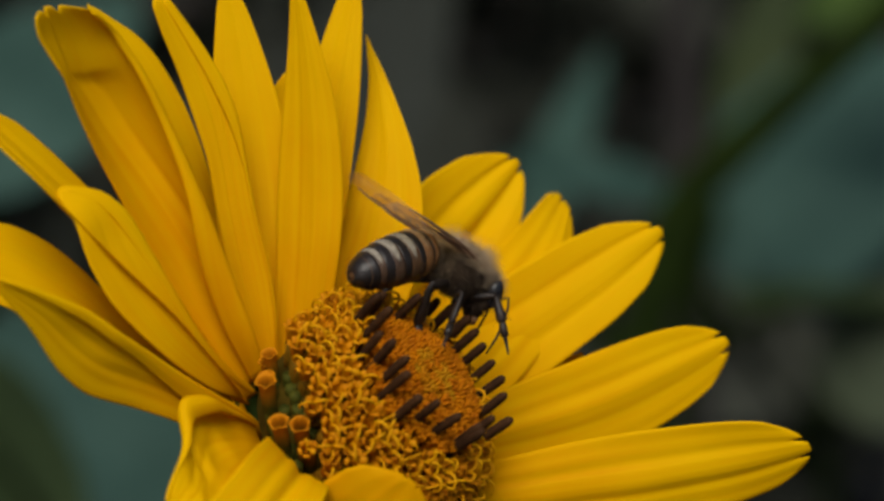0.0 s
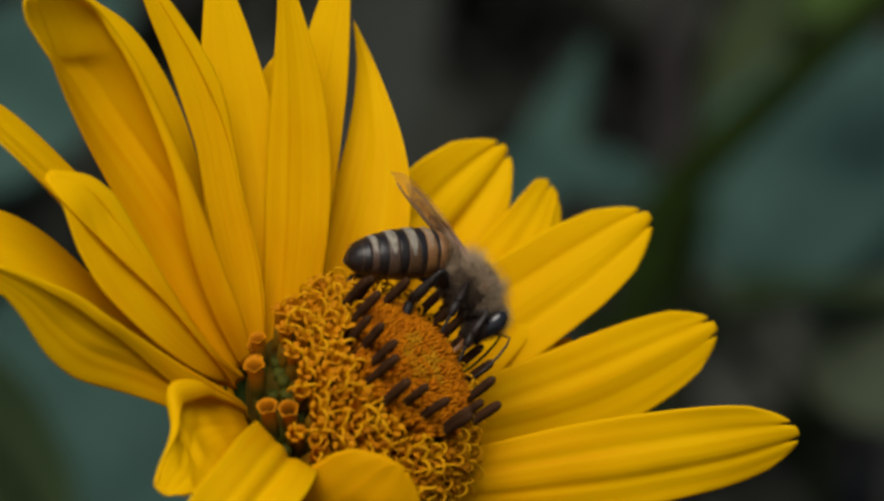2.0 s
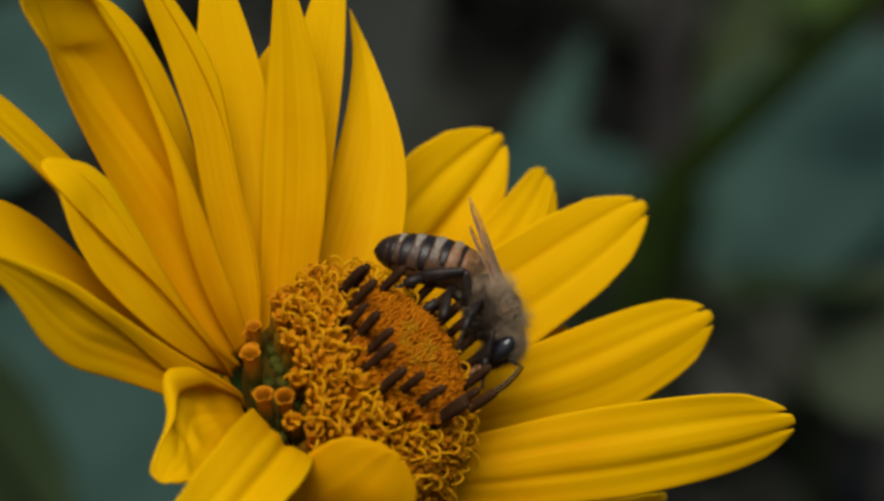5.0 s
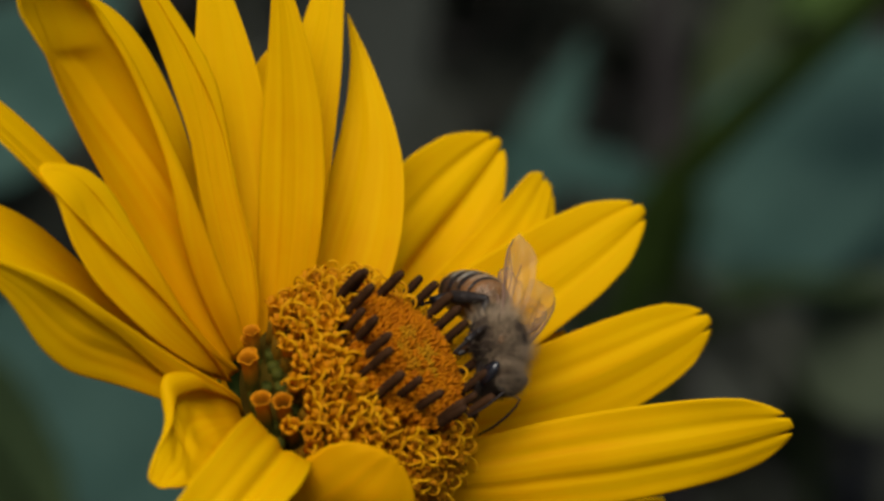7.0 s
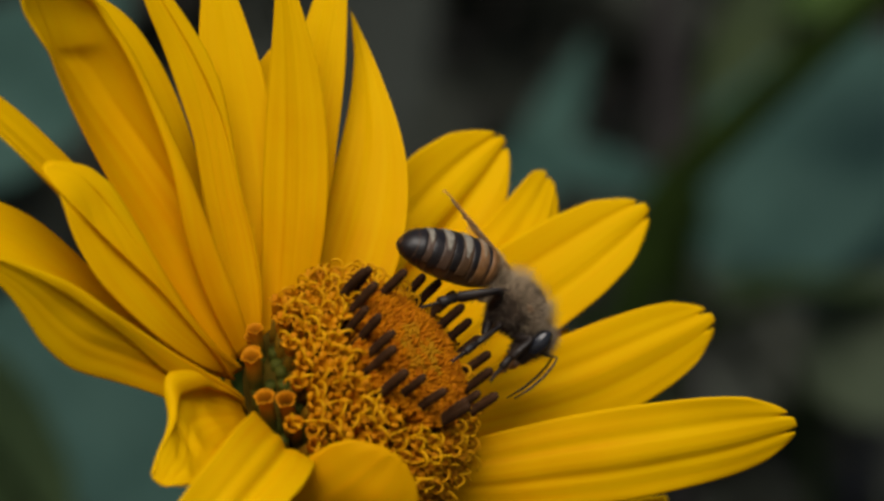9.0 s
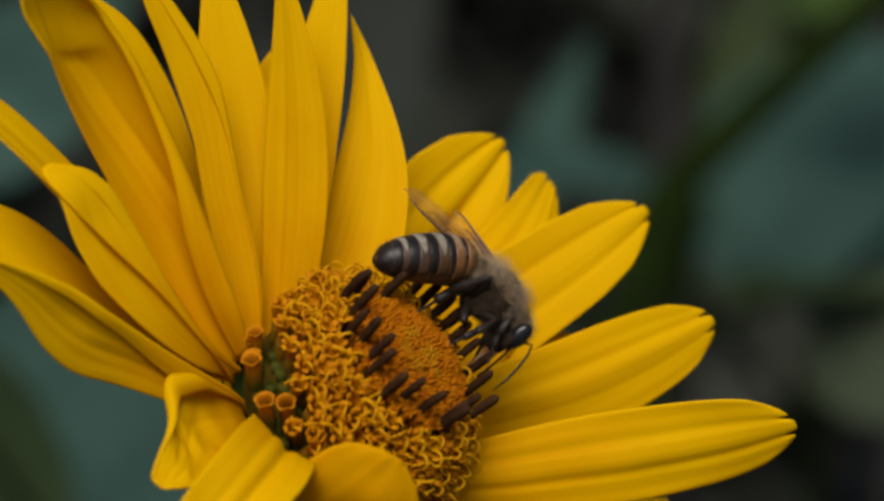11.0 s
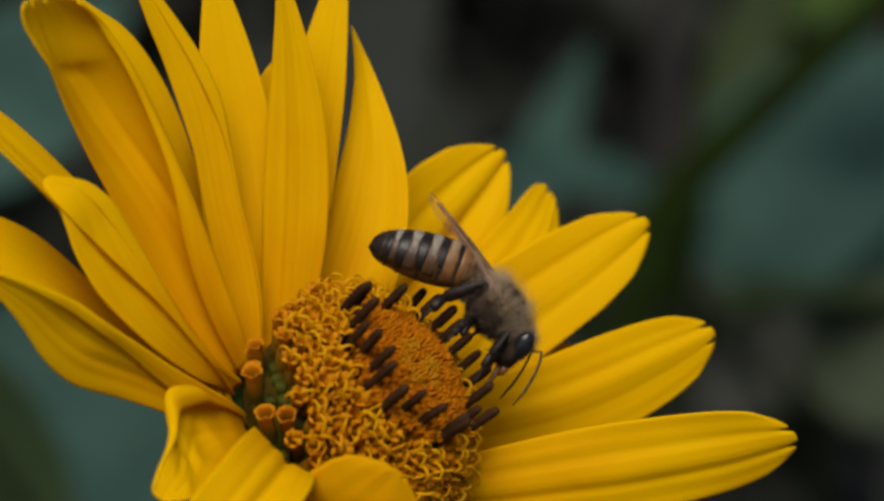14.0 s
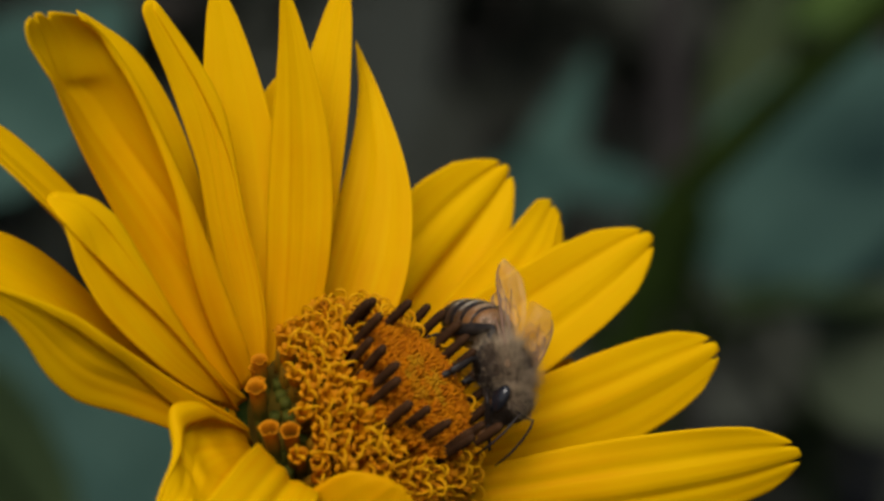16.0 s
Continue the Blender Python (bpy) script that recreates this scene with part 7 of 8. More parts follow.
    walk(legs["midl"][0], [
        (0.0, pose(0.00010, 0.00090, -0.00160, 0.6, -76.3, 83.8)), (0.5, pose(0.00010, 0.00090, -0.00160, 0.6, -76.3, 83.8)),
        (1.0, pose(0.00010, 0.00090, -0.00160, 0.6, -76.3, 83.8)), (1.5, pose(0.00010, 0.00090, -0.00160, 0.6, -76.3, 83.8)),
        (2.0, pose(0.00010, 0.00090, -0.00160, 0.6, -76.3, 83.8)), (2.5, pose(0.00010, 0.00090, -0.00160, 0.6, -76.3, 83.8)),
        (3.0, pose(0.00010, 0.00090, -0.00160, 0.6, -76.3, 83.8)), (3.5, pose(0.00010, 0.00090, -0.00160, 0.6, -76.3, 83.8)),
        (4.0, pose(0.00010, 0.00090, -0.00160, 0.6, -76.3, 83.8)), (6.3, pose(0.00010, 0.00090, -0.00160, 0.6, -76.3, 83.8)),
        (6.5, pose(0.00010, 0.00090, -0.00160, 0.6, -76.3, 83.8)), (7.0, pose(0.00010, 0.00090, -0.00160, 0.6, -76.3, 83.8)),
        (7.5, pose(0.00010, 0.00090, -0.00160, 0.6, -76.3, 83.8)), (8.0, pose(0.00010, 0.00090, -0.00160, 0.6, -76.3, 83.8)),
        (8.5, pose(0.00010, 0.00090, -0.00160, 0.6, -76.3, 83.8)), (9.0, pose(0.00010, 0.00090, -0.00160, 0.6, -76.3, 83.8)),
        (9.2, pose(0.00010, 0.00090, -0.00160, 0.6, -76.3, 83.8)), (11.3, pose(0.00010, 0.00090, -0.00160, 0.6, -76.3, 83.8)),
        (11.5, pose(0.00010, 0.00090, -0.00160, 0.6, -76.3, 83.8)), (12.0, pose(0.00010, 0.00090, -0.00160, 0.6, -76.3, 83.8)),
        (12.5, pose(0.00010, 0.00090, -0.00160, 0.6, -76.3, 83.8)), (13.0, pose(0.00010, 0.00090, -0.00160, 0.6, -76.3, 83.8)),
        (13.5, pose(0.00010, 0.00090, -0.00160, 0.6, -76.3, 83.8)), (14.0, pose(0.00010, 0.00090, -0.00160, 0.6, -76.3, 83.8)),
        (14.5, pose(0.00010, 0.00090, -0.00160, 0.6, -76.3, 83.8)), (15.0, pose(0.00010, 0.00090, -0.00160, 0.6, -76.3, 83.8)),
        (15.5, pose(0.00010, 0.00090, -0.00160, 0.6, -76.3, 83.8)), (16.0, pose(0.00010, 0.00090, -0.00160, 0.6, -76.3, 83.8))
    ])
    walk(legs["midl"][1], [
        (0.0, pose(0.00230, 0.00000, 0.00000, 0.0, 154.4, 0.0)), (0.5, pose(0.00230, 0.00000, 0.00000, 0.0, 154.4, 0.0)),
        (1.0, pose(0.00230, 0.00000, 0.00000, 0.0, 154.4, 0.0)), (1.5, pose(0.00230, 0.00000, 0.00000, 0.0, 154.4, 0.0)),
        (2.0, pose(0.00230, 0.00000, 0.00000, 0.0, 154.4, 0.0)), (2.5, pose(0.00230, 0.00000, 0.00000, 0.0, 154.4, 0.0)),
        (3.0, pose(0.00230, 0.00000, 0.00000, 0.0, 154.4, 0.0)), (3.5, pose(0.00230, 0.00000, 0.00000, 0.0, 154.4, 0.0)),
        (4.0, pose(0.00230, 0.00000, 0.00000, 0.0, 154.4, 0.0)), (6.3, pose(0.00230, 0.00000, 0.00000, 0.0, 154.4, 0.0)),
        (6.5, pose(0.00230, 0.00000, 0.00000, 0.0, 154.4, 0.0)), (7.0, pose(0.00230, 0.00000, 0.00000, 0.0, 154.4, 0.0)),
        (7.5, pose(0.00230, 0.00000, 0.00000, 0.0, 154.4, 0.0)), (8.0, pose(0.00230, 0.00000, 0.00000, 0.0, 154.4, 0.0)),
        (8.5, pose(0.00230, 0.00000, 0.00000, 0.0, 154.4, 0.0)), (9.0, pose(0.00230, 0.00000, 0.00000, 0.0, 154.4, 0.0)),
        (9.2, pose(0.00230, 0.00000, 0.00000, 0.0, 154.4, 0.0)), (11.3, pose(0.00230, 0.00000, 0.00000, 0.0, 154.4, 0.0)),
        (11.5, pose(0.00230, 0.00000, 0.00000, 0.0, 154.4, 0.0)), (12.0, pose(0.00230, 0.00000, 0.00000, 0.0, 154.4, 0.0)),
        (12.5, pose(0.00230, 0.00000, 0.00000, 0.0, 154.4, 0.0)), (13.0, pose(0.00230, 0.00000, 0.00000, 0.0, 154.4, 0.0)),
        (13.5, pose(0.00230, 0.00000, 0.00000, 0.0, 154.4, 0.0)), (14.0, pose(0.00230, 0.00000, 0.00000, 0.0, 154.4, 0.0)),
        (14.5, pose(0.00230, 0.00000, 0.00000, 0.0, 154.4, 0.0)), (15.0, pose(0.00230, 0.00000, 0.00000, 0.0, 154.4, 0.0)),
        (15.5, pose(0.00230, 0.00000, 0.00000, 0.0, 154.4, 0.0)), (16.0, pose(0.00230, 0.00000, 0.00000, 0.0, 154.4, 0.0))
    ])
    walk(legs["midl"][2], [
        (0.0, pose(0.00023, 0.00000, -0.00099, -0.0, 139.7, -0.0)), (0.5, pose(0.00023, 0.00000, -0.00099, -0.0, 139.7, -0.0)),
        (1.0, pose(0.00023, 0.00000, -0.00099, -0.0, 139.7, -0.0)), (1.5, pose(0.00023, 0.00000, -0.00099, -0.0, 139.7, -0.0)),
        (2.0, pose(0.00023, 0.00000, -0.00099, -0.0, 139.7, -0.0)), (2.5, pose(0.00023, 0.00000, -0.00099, -0.0, 139.7, -0.0)),
        (3.0, pose(0.00023, 0.00000, -0.00099, -0.0, 139.7, -0.0)), (3.5, pose(0.00023, 0.00000, -0.00099, -0.0, 139.7, -0.0)),
        (4.0, pose(0.00023, 0.00000, -0.00099, -0.0, 139.7, -0.0)), (6.3, pose(0.00023, 0.00000, -0.00099, -0.0, 139.7, -0.0)),
        (6.5, pose(0.00023, 0.00000, -0.00099, -0.0, 139.7, -0.0)), (7.0, pose(0.00023, 0.00000, -0.00099, -0.0, 139.7, -0.0)),
        (7.5, pose(0.00023, 0.00000, -0.00099, -0.0, 139.7, -0.0)), (8.0, pose(0.00023, 0.00000, -0.00099, -0.0, 139.7, -0.0)),
        (8.5, pose(0.00023, 0.00000, -0.00099, -0.0, 139.7, -0.0)), (9.0, pose(0.00023, 0.00000, -0.00099, -0.0, 139.7, -0.0)),
        (9.2, pose(0.00023, 0.00000, -0.00099, -0.0, 139.7, -0.0)), (11.3, pose(0.00023, 0.00000, -0.00099, -0.0, 139.7, -0.0)),
        (11.5, pose(0.00023, 0.00000, -0.00099, -0.0, 139.7, -0.0)), (12.0, pose(0.00023, 0.00000, -0.00099, -0.0, 139.7, -0.0)),
        (12.5, pose(0.00023, 0.00000, -0.00099, -0.0, 139.7, -0.0)), (13.0, pose(0.00023, 0.00000, -0.00099, -0.0, 139.7, -0.0)),
        (13.5, pose(0.00023, 0.00000, -0.00099, -0.0, 139.7, -0.0)), (14.0, pose(0.00023, 0.00000, -0.00099, -0.0, 139.7, -0.0)),
        (14.5, pose(0.00023, 0.00000, -0.00099, -0.0, 139.7, -0.0)), (15.0, pose(0.00023, 0.00000, -0.00099, -0.0, 139.7, -0.0)),
        (15.5, pose(0.00023, 0.00000, -0.00099, -0.0, 139.7, -0.0)), (16.0, pose(0.00023, 0.00000, -0.00099, -0.0, 139.7, -0.0))
    ])
    walk(legs["hindr"][0], [
        (0.0, pose(-0.00110, -0.00090, -0.00140, -3.5, 12.9, -149.0)), (0.5, pose(-0.00110, -0.00090, -0.00140, 10.6, 0.7, -119.2)),
        (1.0, pose(-0.00110, -0.00090, -0.00140, -12.2, -20.9, -120.8)), (1.5, pose(-0.00110, -0.00090, -0.00140, -5.8, -10.5, -121.1)),
        (2.0, pose(-0.00110, -0.00090, -0.00140, -1.8, -14.5, -119.7)), (2.5, pose(-0.00110, -0.00090, -0.00140, -3.5, -19.4, -132.8)),
        (3.0, pose(-0.00110, -0.00090, -0.00140, -21.4, -19.7, -130.1)), (3.5, pose(-0.00110, -0.00090, -0.00140, 11.6, -32.3, -164.6)),
        (4.0, pose(-0.00110, -0.00090, -0.00140, -5.2, -18.7, -144.5)), (6.3, pose(-0.00110, -0.00090, -0.00140, -21.9, -41.5, -160.4)),
        (6.5, pose(-0.00110, -0.00090, -0.00140, -21.9, -41.5, -160.4)), (7.0, pose(-0.00110, -0.00090, -0.00140, -1.2, -43.8, -176.7)),
        (7.5, pose(-0.00110, -0.00090, -0.00140, -8.2, -40.7, -175.1)), (8.0, pose(-0.00110, -0.00090, -0.00140, -22.8, -38.0, -155.9)),
        (8.5, pose(-0.00110, -0.00090, -0.00140, -18.6, -31.3, -152.6)), (9.0, pose(-0.00110, -0.00090, -0.00140, -25.9, -40.3, -109.2)),
        (9.2, pose(-0.00110, -0.00090, -0.00140, -25.9, -40.3, -109.2)), (11.3, pose(-0.00110, -0.00090, -0.00140, -51.0, -44.9, -103.3)),
        (11.5, pose(-0.00110, -0.00090, -0.00140, -51.0, -44.9, -103.3)), (12.0, pose(-0.00110, -0.00090, -0.00140, -27.4, -35.3, -100.1)),
        (12.5, pose(-0.00110, -0.00090, -0.00140, -56.8, -57.2, -100.2)), (13.0, pose(-0.00110, -0.00090, -0.00140, -40.1, -56.0, -94.2)),
        (13.5, pose(-0.00110, -0.00090, -0.00140, -53.1, -57.9, -115.8)), (14.0, pose(-0.00110, -0.00090, -0.00140, -21.8, -64.2, -130.8)),
        (14.5, pose(-0.00110, -0.00090, -0.00140, -8.1, -72.2, -157.4)), (15.0, pose(-0.00110, -0.00090, -0.00140, 4.5, -65.3, 173.8)),
        (15.5, pose(-0.00110, -0.00090, -0.00140, 5.8, -57.4, -179.1)), (16.0, pose(-0.00110, -0.00090, -0.00140, -15.2, -51.1, -170.1))
    ])
    walk(legs["hindr"][1], [
        (0.0, pose(0.00270, 0.00000, 0.00000, -0.0, 107.3, -0.0)), (0.5, pose(0.00270, 0.00000, 0.00000, 0.0, 114.0, 0.0)),
        (1.0, pose(0.00270, 0.00000, 0.00000, 0.0, 136.6, 0.0)), (1.5, pose(0.00270, 0.00000, 0.00000, 0.0, 121.3, 0.0)),
        (2.0, pose(0.00270, 0.00000, 0.00000, -0.0, 121.9, -0.0)), (2.5, pose(0.00270, 0.00000, 0.00000, 0.0, 121.8, 0.0)),
        (3.0, pose(0.00270, 0.00000, 0.00000, 0.0, 111.3, 0.0)), (3.5, pose(0.00270, 0.00000, 0.00000, -0.0, 104.4, -0.0)),
        (4.0, pose(0.00270, 0.00000, 0.00000, -0.0, 102.4, -0.0)), (6.3, pose(0.00270, 0.00000, 0.00000, -0.0, 103.3, -0.0)),
        (6.5, pose(0.00270, 0.00000, 0.00000, -0.0, 103.3, -0.0)), (7.0, pose(0.00270, 0.00000, 0.00000, -0.0, 108.2, -0.0)),
        (7.5, pose(0.00270, 0.00000, 0.00000, 0.0, 103.0, 0.0)), (8.0, pose(0.00270, 0.00000, 0.00000, -0.0, 105.9, -0.0)),
        (8.5, pose(0.00270, 0.00000, 0.00000, 0.0, 100.3, 0.0)), (9.0, pose(0.00270, 0.00000, 0.00000, 0.0, 110.4, 0.0)),
        (9.2, pose(0.00270, 0.00000, 0.00000, 0.0, 110.4, 0.0)), (11.3, pose(0.00270, 0.00000, 0.00000, 0.0, 156.1, 0.0)),
        (11.5, pose(0.00270, 0.00000, 0.00000, 0.0, 156.1, 0.0)), (12.0, pose(0.00270, 0.00000, 0.00000, 0.0, 148.3, 0.0)),
        (12.5, pose(0.00270, 0.00000, 0.00000, 0.0, 142.1, 0.0)), (13.0, pose(0.00270, 0.00000, 0.00000, 0.0, 134.1, 0.0)),
        (13.5, pose(0.00270, 0.00000, 0.00000, 0.0, 148.7, 0.0)), (14.0, pose(0.00270, 0.00000, 0.00000, -0.0, 141.2, -0.0)),
        (14.5, pose(0.00270, 0.00000, 0.00000, -0.0, 149.6, -0.0)), (15.0, pose(0.00270, 0.00000, 0.00000, -0.0, 129.9, -0.0)),
        (15.5, pose(0.00270, 0.00000, 0.00000, 0.0, 124.7, 0.0)), (16.0, pose(0.00270, 0.00000, 0.00000, -0.0, 114.7, -0.0))
    ])
    walk(legs["hindr"][2], [
        (0.0, pose(0.00172, 0.00000, -0.00315, 84.4, 63.2, 85.0)), (0.5, pose(0.00136, 0.00000, -0.00302, 93.2, 62.1, 92.8)),
        (1.0, pose(0.00030, 0.00000, -0.00227, -42.8, 145.6, -58.6)), (1.5, pose(0.00098, 0.00000, -0.00282, -48.4, 142.2, -61.4)),
        (2.0, pose(0.00095, 0.00000, -0.00280, -52.1, 128.4, -58.6)), (2.5, pose(0.00096, 0.00000, -0.00281, -58.8, 139.0, -68.3)),
        (3.0, pose(0.00150, 0.00000, -0.00307, -37.2, 146.6, -54.0)), (3.5, pose(0.00188, 0.00000, -0.00320, -7.4, 108.3, -7.8)),
        (4.0, pose(0.00199, 0.00000, -0.00322, -65.3, 108.8, -66.5)), (6.3, pose(0.00194, 0.00000, -0.00321, -27.5, 139.2, -38.6)),
        (6.5, pose(0.00194, 0.00000, -0.00321, -27.5, 139.2, -38.6)), (7.0, pose(0.00167, 0.00000, -0.00313, -24.1, 148.8, -40.9)),
        (7.5, pose(0.00196, 0.00000, -0.00322, -27.6, 160.6, -57.6)), (8.0, pose(0.00180, 0.00000, -0.00317, 89.8, 41.6, 89.9)),
        (8.5, pose(0.00211, 0.00000, -0.00325, 67.3, 46.7, 73.1)), (9.0, pose(0.00155, 0.00000, -0.00309, 74.7, 69.8, 75.7)),
        (9.2, pose(0.00155, 0.00000, -0.00309, 74.7, 69.8, 75.7)), (11.3, pose(-0.00032, 0.00000, -0.00134, -43.5, 142.0, -57.0)),
        (11.5, pose(-0.00032, 0.00000, -0.00134, -43.5, 142.0, -57.0)), (12.0, pose(-0.00011, 0.00000, -0.00174, -39.9, 120.4, -44.1)),
        (12.5, pose(0.00010, 0.00000, -0.00203, -17.9, 154.9, -37.3)), (13.0, pose(0.00040, 0.00000, -0.00237, -18.0, 146.2, -30.4)),
        (13.5, pose(-0.00012, 0.00000, -0.00172, -25.0, 165.4, -61.6)), (14.0, pose(0.00013, 0.00000, -0.00207, -47.3, 152.6, -67.0)),
        (14.5, pose(-0.00015, 0.00000, -0.00167, -0.6, 179.6, -59.5)), (15.0, pose(0.00058, 0.00000, -0.00253, 8.5, -171.9, -47.0)),
        (15.5, pose(0.00082, 0.00000, -0.00271, -1.1, 179.4, -60.6)), (16.0, pose(0.00132, 0.00000, -0.00300, -2.2, 178.8, -61.0))
    ])
    walk(legs["hindl"][0], [
        (0.0, pose(-0.00110, 0.00090, -0.00140, 12.8, 21.5, 119.6)), (0.5, pose(-0.00110, 0.00090, -0.00140, 14.5, 18.9, 124.1)),
        (1.0, pose(-0.00110, 0.00090, -0.00140, 21.1, 28.6, 142.3)), (1.5, pose(-0.00110, 0.00090, -0.00140, 29.4, 39.8, 164.3)),
        (2.0, pose(-0.00110, 0.00090, -0.00140, 27.5, 25.0, 169.8)), (2.5, pose(-0.00110, 0.00090, -0.00140, 32.0, 39.8, 174.9)),
        (3.0, pose(-0.00110, 0.00090, -0.00140, 31.6, 35.6, -180.0)), (3.5, pose(-0.00110, 0.00090, -0.00140, 31.2, 31.4, -172.1)),
        (4.0, pose(-0.00110, 0.00090, -0.00140, 29.2, 24.4, -175.0)), (6.3, pose(-0.00110, 0.00090, -0.00140, -22.7, 33.6, -60.2)),
        (6.5, pose(-0.00110, 0.00090, -0.00140, -22.7, 33.6, -60.2)), (7.0, pose(-0.00110, 0.00090, -0.00140, -22.7, 33.6, -60.2)),
        (7.5, pose(-0.00110, 0.00090, -0.00140, -22.7, 33.6, -60.2)), (8.0, pose(-0.00110, 0.00090, -0.00140, -22.7, 33.6, -60.2)),
        (8.5, pose(-0.00110, 0.00090, -0.00140, -22.7, 33.6, -60.2)), (9.0, pose(-0.00110, 0.00090, -0.00140, -22.7, 33.6, -60.2)),
        (9.2, pose(-0.00110, 0.00090, -0.00140, -22.7, 33.6, -60.2)), (11.3, pose(-0.00110, 0.00090, -0.00140, -22.7, 33.6, -60.2)),
        (11.5, pose(-0.00110, 0.00090, -0.00140, -22.7, 33.6, -60.2)), (12.0, pose(-0.00110, 0.00090, -0.00140, -22.7, 33.6, -60.2)),
        (12.5, pose(-0.00110, 0.00090, -0.00140, -22.7, 33.6, -60.2)), (13.0, pose(-0.00110, 0.00090, -0.00140, -22.7, 33.6, -60.2)),
        (13.5, pose(-0.00110, 0.00090, -0.00140, -22.7, 33.6, -60.2)), (14.0, pose(-0.00110, 0.00090, -0.00140, -22.7, 33.6, -60.2)),
        (14.5, pose(-0.00110, 0.00090, -0.00140, -22.7, 33.6, -60.2)), (15.0, pose(-0.00110, 0.00090, -0.00140, -22.7, 33.6, -60.2)),
        (15.5, pose(-0.00110, 0.00090, -0.00140, -22.7, 33.6, -60.2)), (16.0, pose(-0.00110, 0.00090, -0.00140, -22.7, 33.6, -60.2))
    ])
    walk(legs["hindl"][1], [
        (0.0, pose(0.00270, 0.00000, 0.00000, 0.0, 60.8, 0.0)), (0.5, pose(0.00270, 0.00000, 0.00000, 0.0, 69.0, 0.0)),
        (1.0, pose(0.00270, 0.00000, 0.00000, 0.0, 51.3, 0.0)), (1.5, pose(0.00270, 0.00000, 0.00000, 0.0, 27.4, 0.0)),
        (2.0, pose(0.00270, 0.00000, 0.00000, 0.0, 38.8, 0.0)), (2.5, pose(0.00270, 0.00000, 0.00000, 0.0, 26.6, 0.0)),
        (3.0, pose(0.00270, 0.00000, 0.00000, 0.0, 22.6, 0.0)), (3.5, pose(0.00270, 0.00000, 0.00000, 0.0, 22.6, 0.0)),
        (4.0, pose(0.00270, 0.00000, 0.00000, 0.0, 38.9, 0.0)), (6.3, pose(0.00270, 0.00000, 0.00000, 0.0, -0.0, -180.0)),
        (6.5, pose(0.00270, 0.00000, 0.00000, 0.0, -0.0, -180.0)), (7.0, pose(0.00270, 0.00000, 0.00000, 0.0, -0.0, -180.0)),
        (7.5, pose(0.00270, 0.00000, 0.00000, 0.0, -0.0, -180.0)), (8.0, pose(0.00270, 0.00000, 0.00000, 0.0, -0.0, -180.0)),
        (8.5, pose(0.00270, 0.00000, 0.00000, 0.0, -0.0, -180.0)), (9.0, pose(0.00270, 0.00000, 0.00000, 0.0, -0.0, -180.0)),
        (9.2, pose(0.00270, 0.00000, 0.00000, 0.0, -0.0, -180.0)), (11.3, pose(0.00270, 0.00000, 0.00000, 0.0, -0.0, -180.0)),
        (11.5, pose(0.00270, 0.00000, 0.00000, 0.0, -0.0, -180.0)), (12.0, pose(0.00270, 0.00000, 0.00000, 0.0, -0.0, -180.0)),
        (12.5, pose(0.00270, 0.00000, 0.00000, 0.0, -0.0, -180.0)), (13.0, pose(0.00270, 0.00000, 0.00000, 0.0, -0.0, -180.0)),
        (13.5, pose(0.00270, 0.00000, 0.00000, 0.0, -0.0, -180.0)), (14.0, pose(0.00270, 0.00000, 0.00000, 0.0, -0.0, -180.0)),
        (14.5, pose(0.00270, 0.00000, 0.00000, 0.0, -0.0, -180.0)), (15.0, pose(0.00270, 0.00000, 0.00000, 0.0, -0.0, -180.0)),
        (15.5, pose(0.00270, 0.00000, 0.00000, 0.0, -0.0, -180.0)), (16.0, pose(0.00270, 0.00000, 0.00000, 0.0, -0.0, -180.0))
    ])
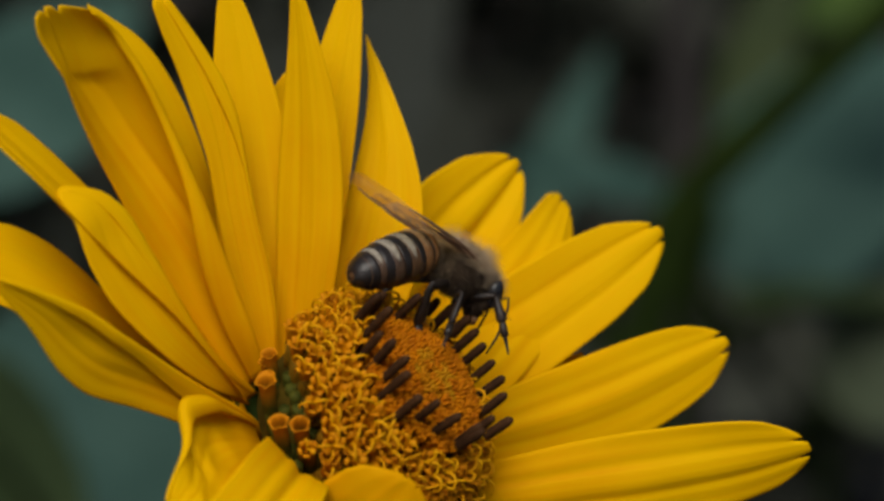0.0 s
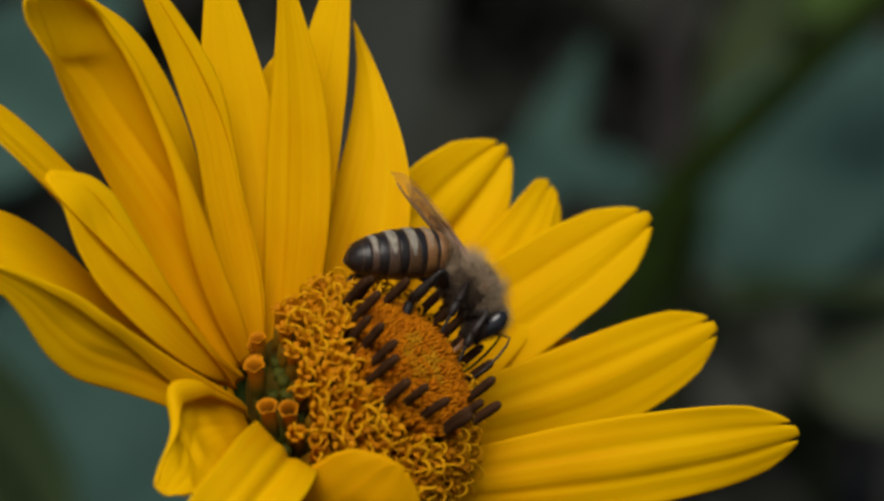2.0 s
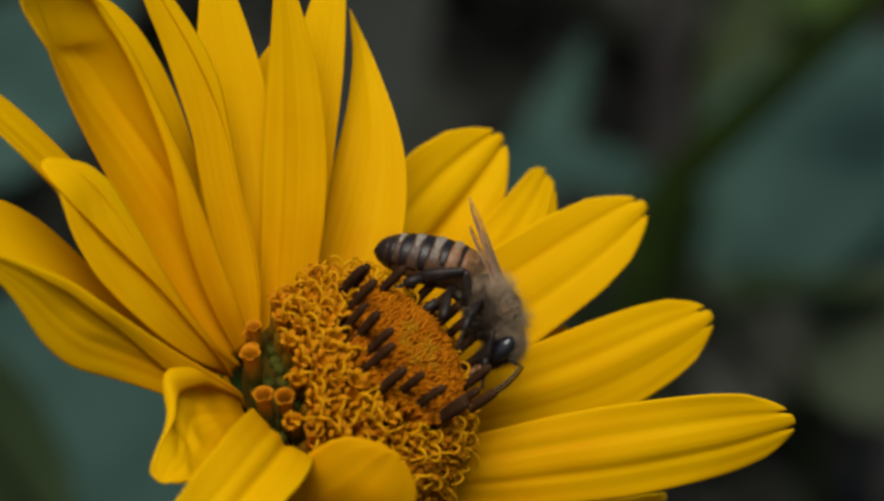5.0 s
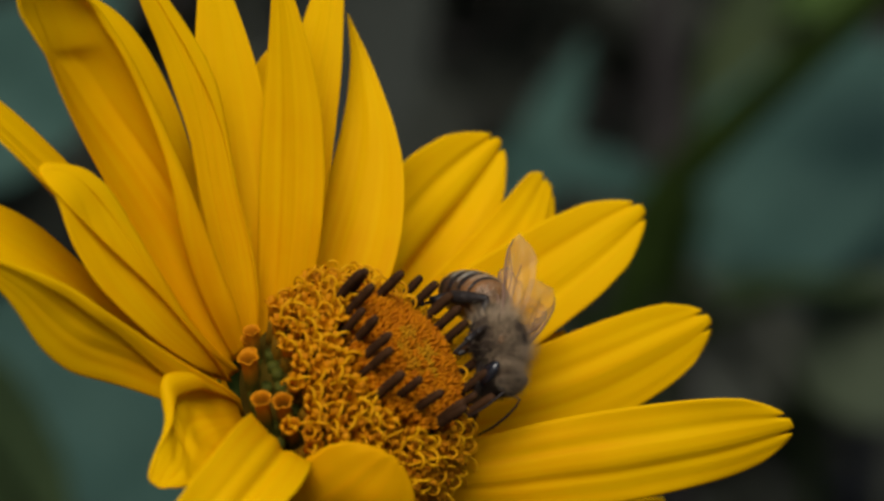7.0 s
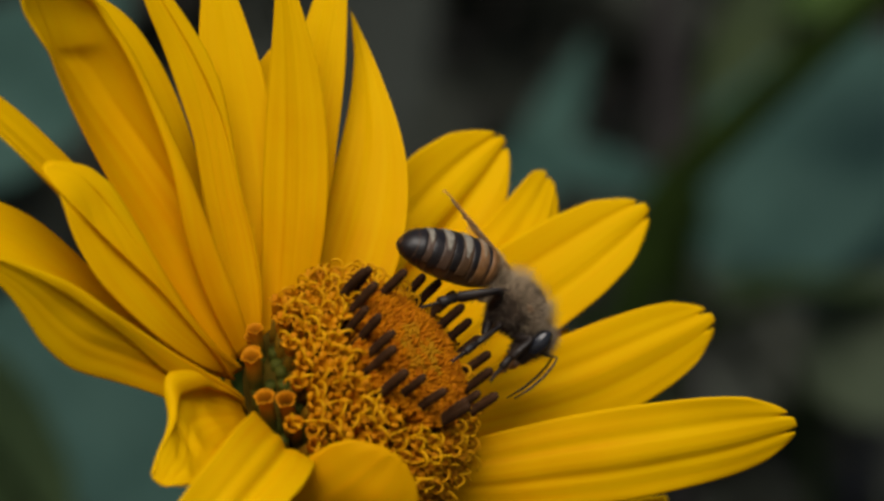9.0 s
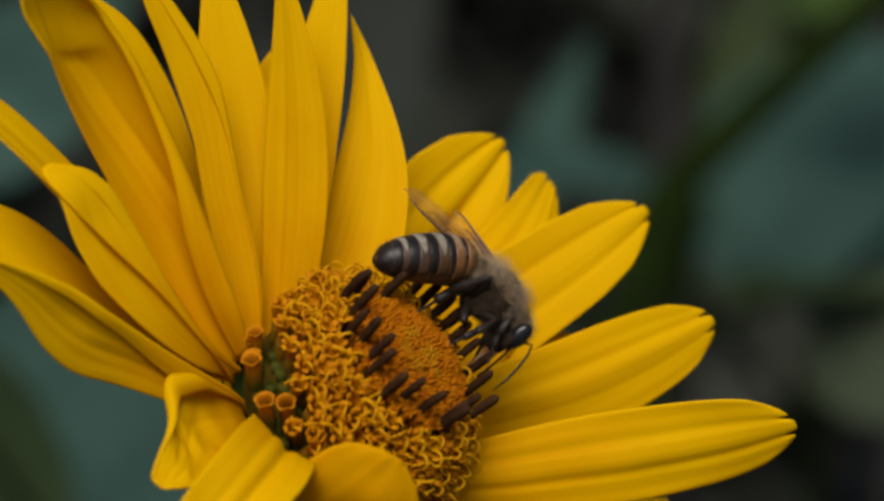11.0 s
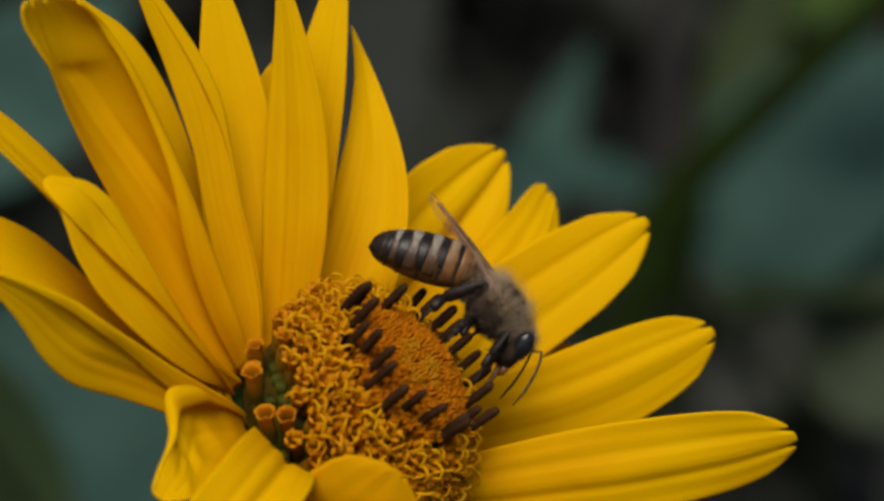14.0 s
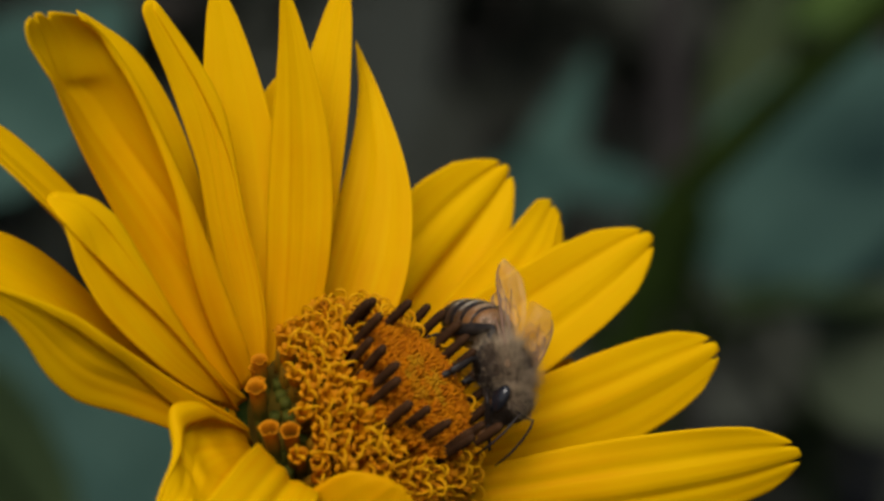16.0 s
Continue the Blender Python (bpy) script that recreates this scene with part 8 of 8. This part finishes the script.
    walk(legs["hindl"][2], [
        (0.0, pose(0.00446, 0.00000, -0.00314, 0.0, 75.9, 0.0)), (0.5, pose(0.00399, 0.00000, -0.00336, 0.0, 81.3, 0.0)),
        (1.0, pose(0.00495, 0.00000, -0.00281, 0.0, 69.9, 0.0)), (1.5, pose(0.00590, 0.00000, -0.00166, 0.0, 51.7, 0.0)),
        (2.0, pose(0.00551, 0.00000, -0.00225, 0.0, 62.2, 0.0)), (2.5, pose(0.00592, 0.00000, -0.00161, 0.0, 48.6, 0.0)),
        (3.0, pose(0.00602, 0.00000, -0.00139, 0.0, 32.5, 0.0)), (3.5, pose(0.00602, 0.00000, -0.00139, 0.0, 32.5, 0.0)),
        (4.0, pose(0.00550, 0.00000, -0.00226, 0.0, 62.3, 0.0)), (6.3, pose(-0.00080, 0.00000, 0.00000, -0.0, 84.1, -180.0)),
        (6.5, pose(-0.00080, 0.00000, 0.00000, -0.0, 84.1, -180.0)), (7.0, pose(-0.00080, 0.00000, 0.00000, -0.0, 84.1, -180.0)),
        (7.5, pose(-0.00080, 0.00000, 0.00000, -0.0, 84.1, -180.0)), (8.0, pose(-0.00080, 0.00000, 0.00000, -0.0, 84.1, -180.0)),
        (8.5, pose(-0.00080, 0.00000, 0.00000, -0.0, 84.1, -180.0)), (9.0, pose(-0.00080, 0.00000, 0.00000, -0.0, 84.1, -180.0)),
        (9.2, pose(-0.00080, 0.00000, 0.00000, -0.0, 84.1, -180.0)), (11.3, pose(-0.00080, 0.00000, 0.00000, -0.0, 84.1, -180.0)),
        (11.5, pose(-0.00080, 0.00000, 0.00000, -0.0, 84.1, -180.0)), (12.0, pose(-0.00080, 0.00000, 0.00000, -0.0, 84.1, -180.0)),
        (12.5, pose(-0.00080, 0.00000, 0.00000, -0.0, 84.1, -180.0)), (13.0, pose(-0.00080, 0.00000, 0.00000, -0.0, 84.1, -180.0)),
        (13.5, pose(-0.00080, 0.00000, 0.00000, -0.0, 84.1, -180.0)), (14.0, pose(-0.00080, 0.00000, 0.00000, -0.0, 84.1, -180.0)),
        (14.5, pose(-0.00080, 0.00000, 0.00000, -0.0, 84.1, -180.0)), (15.0, pose(-0.00080, 0.00000, 0.00000, -0.0, 84.1, -180.0)),
        (15.5, pose(-0.00080, 0.00000, 0.00000, -0.0, 84.1, -180.0)), (16.0, pose(-0.00080, 0.00000, 0.00000, -0.0, 84.1, -180.0))
    ])


motions()
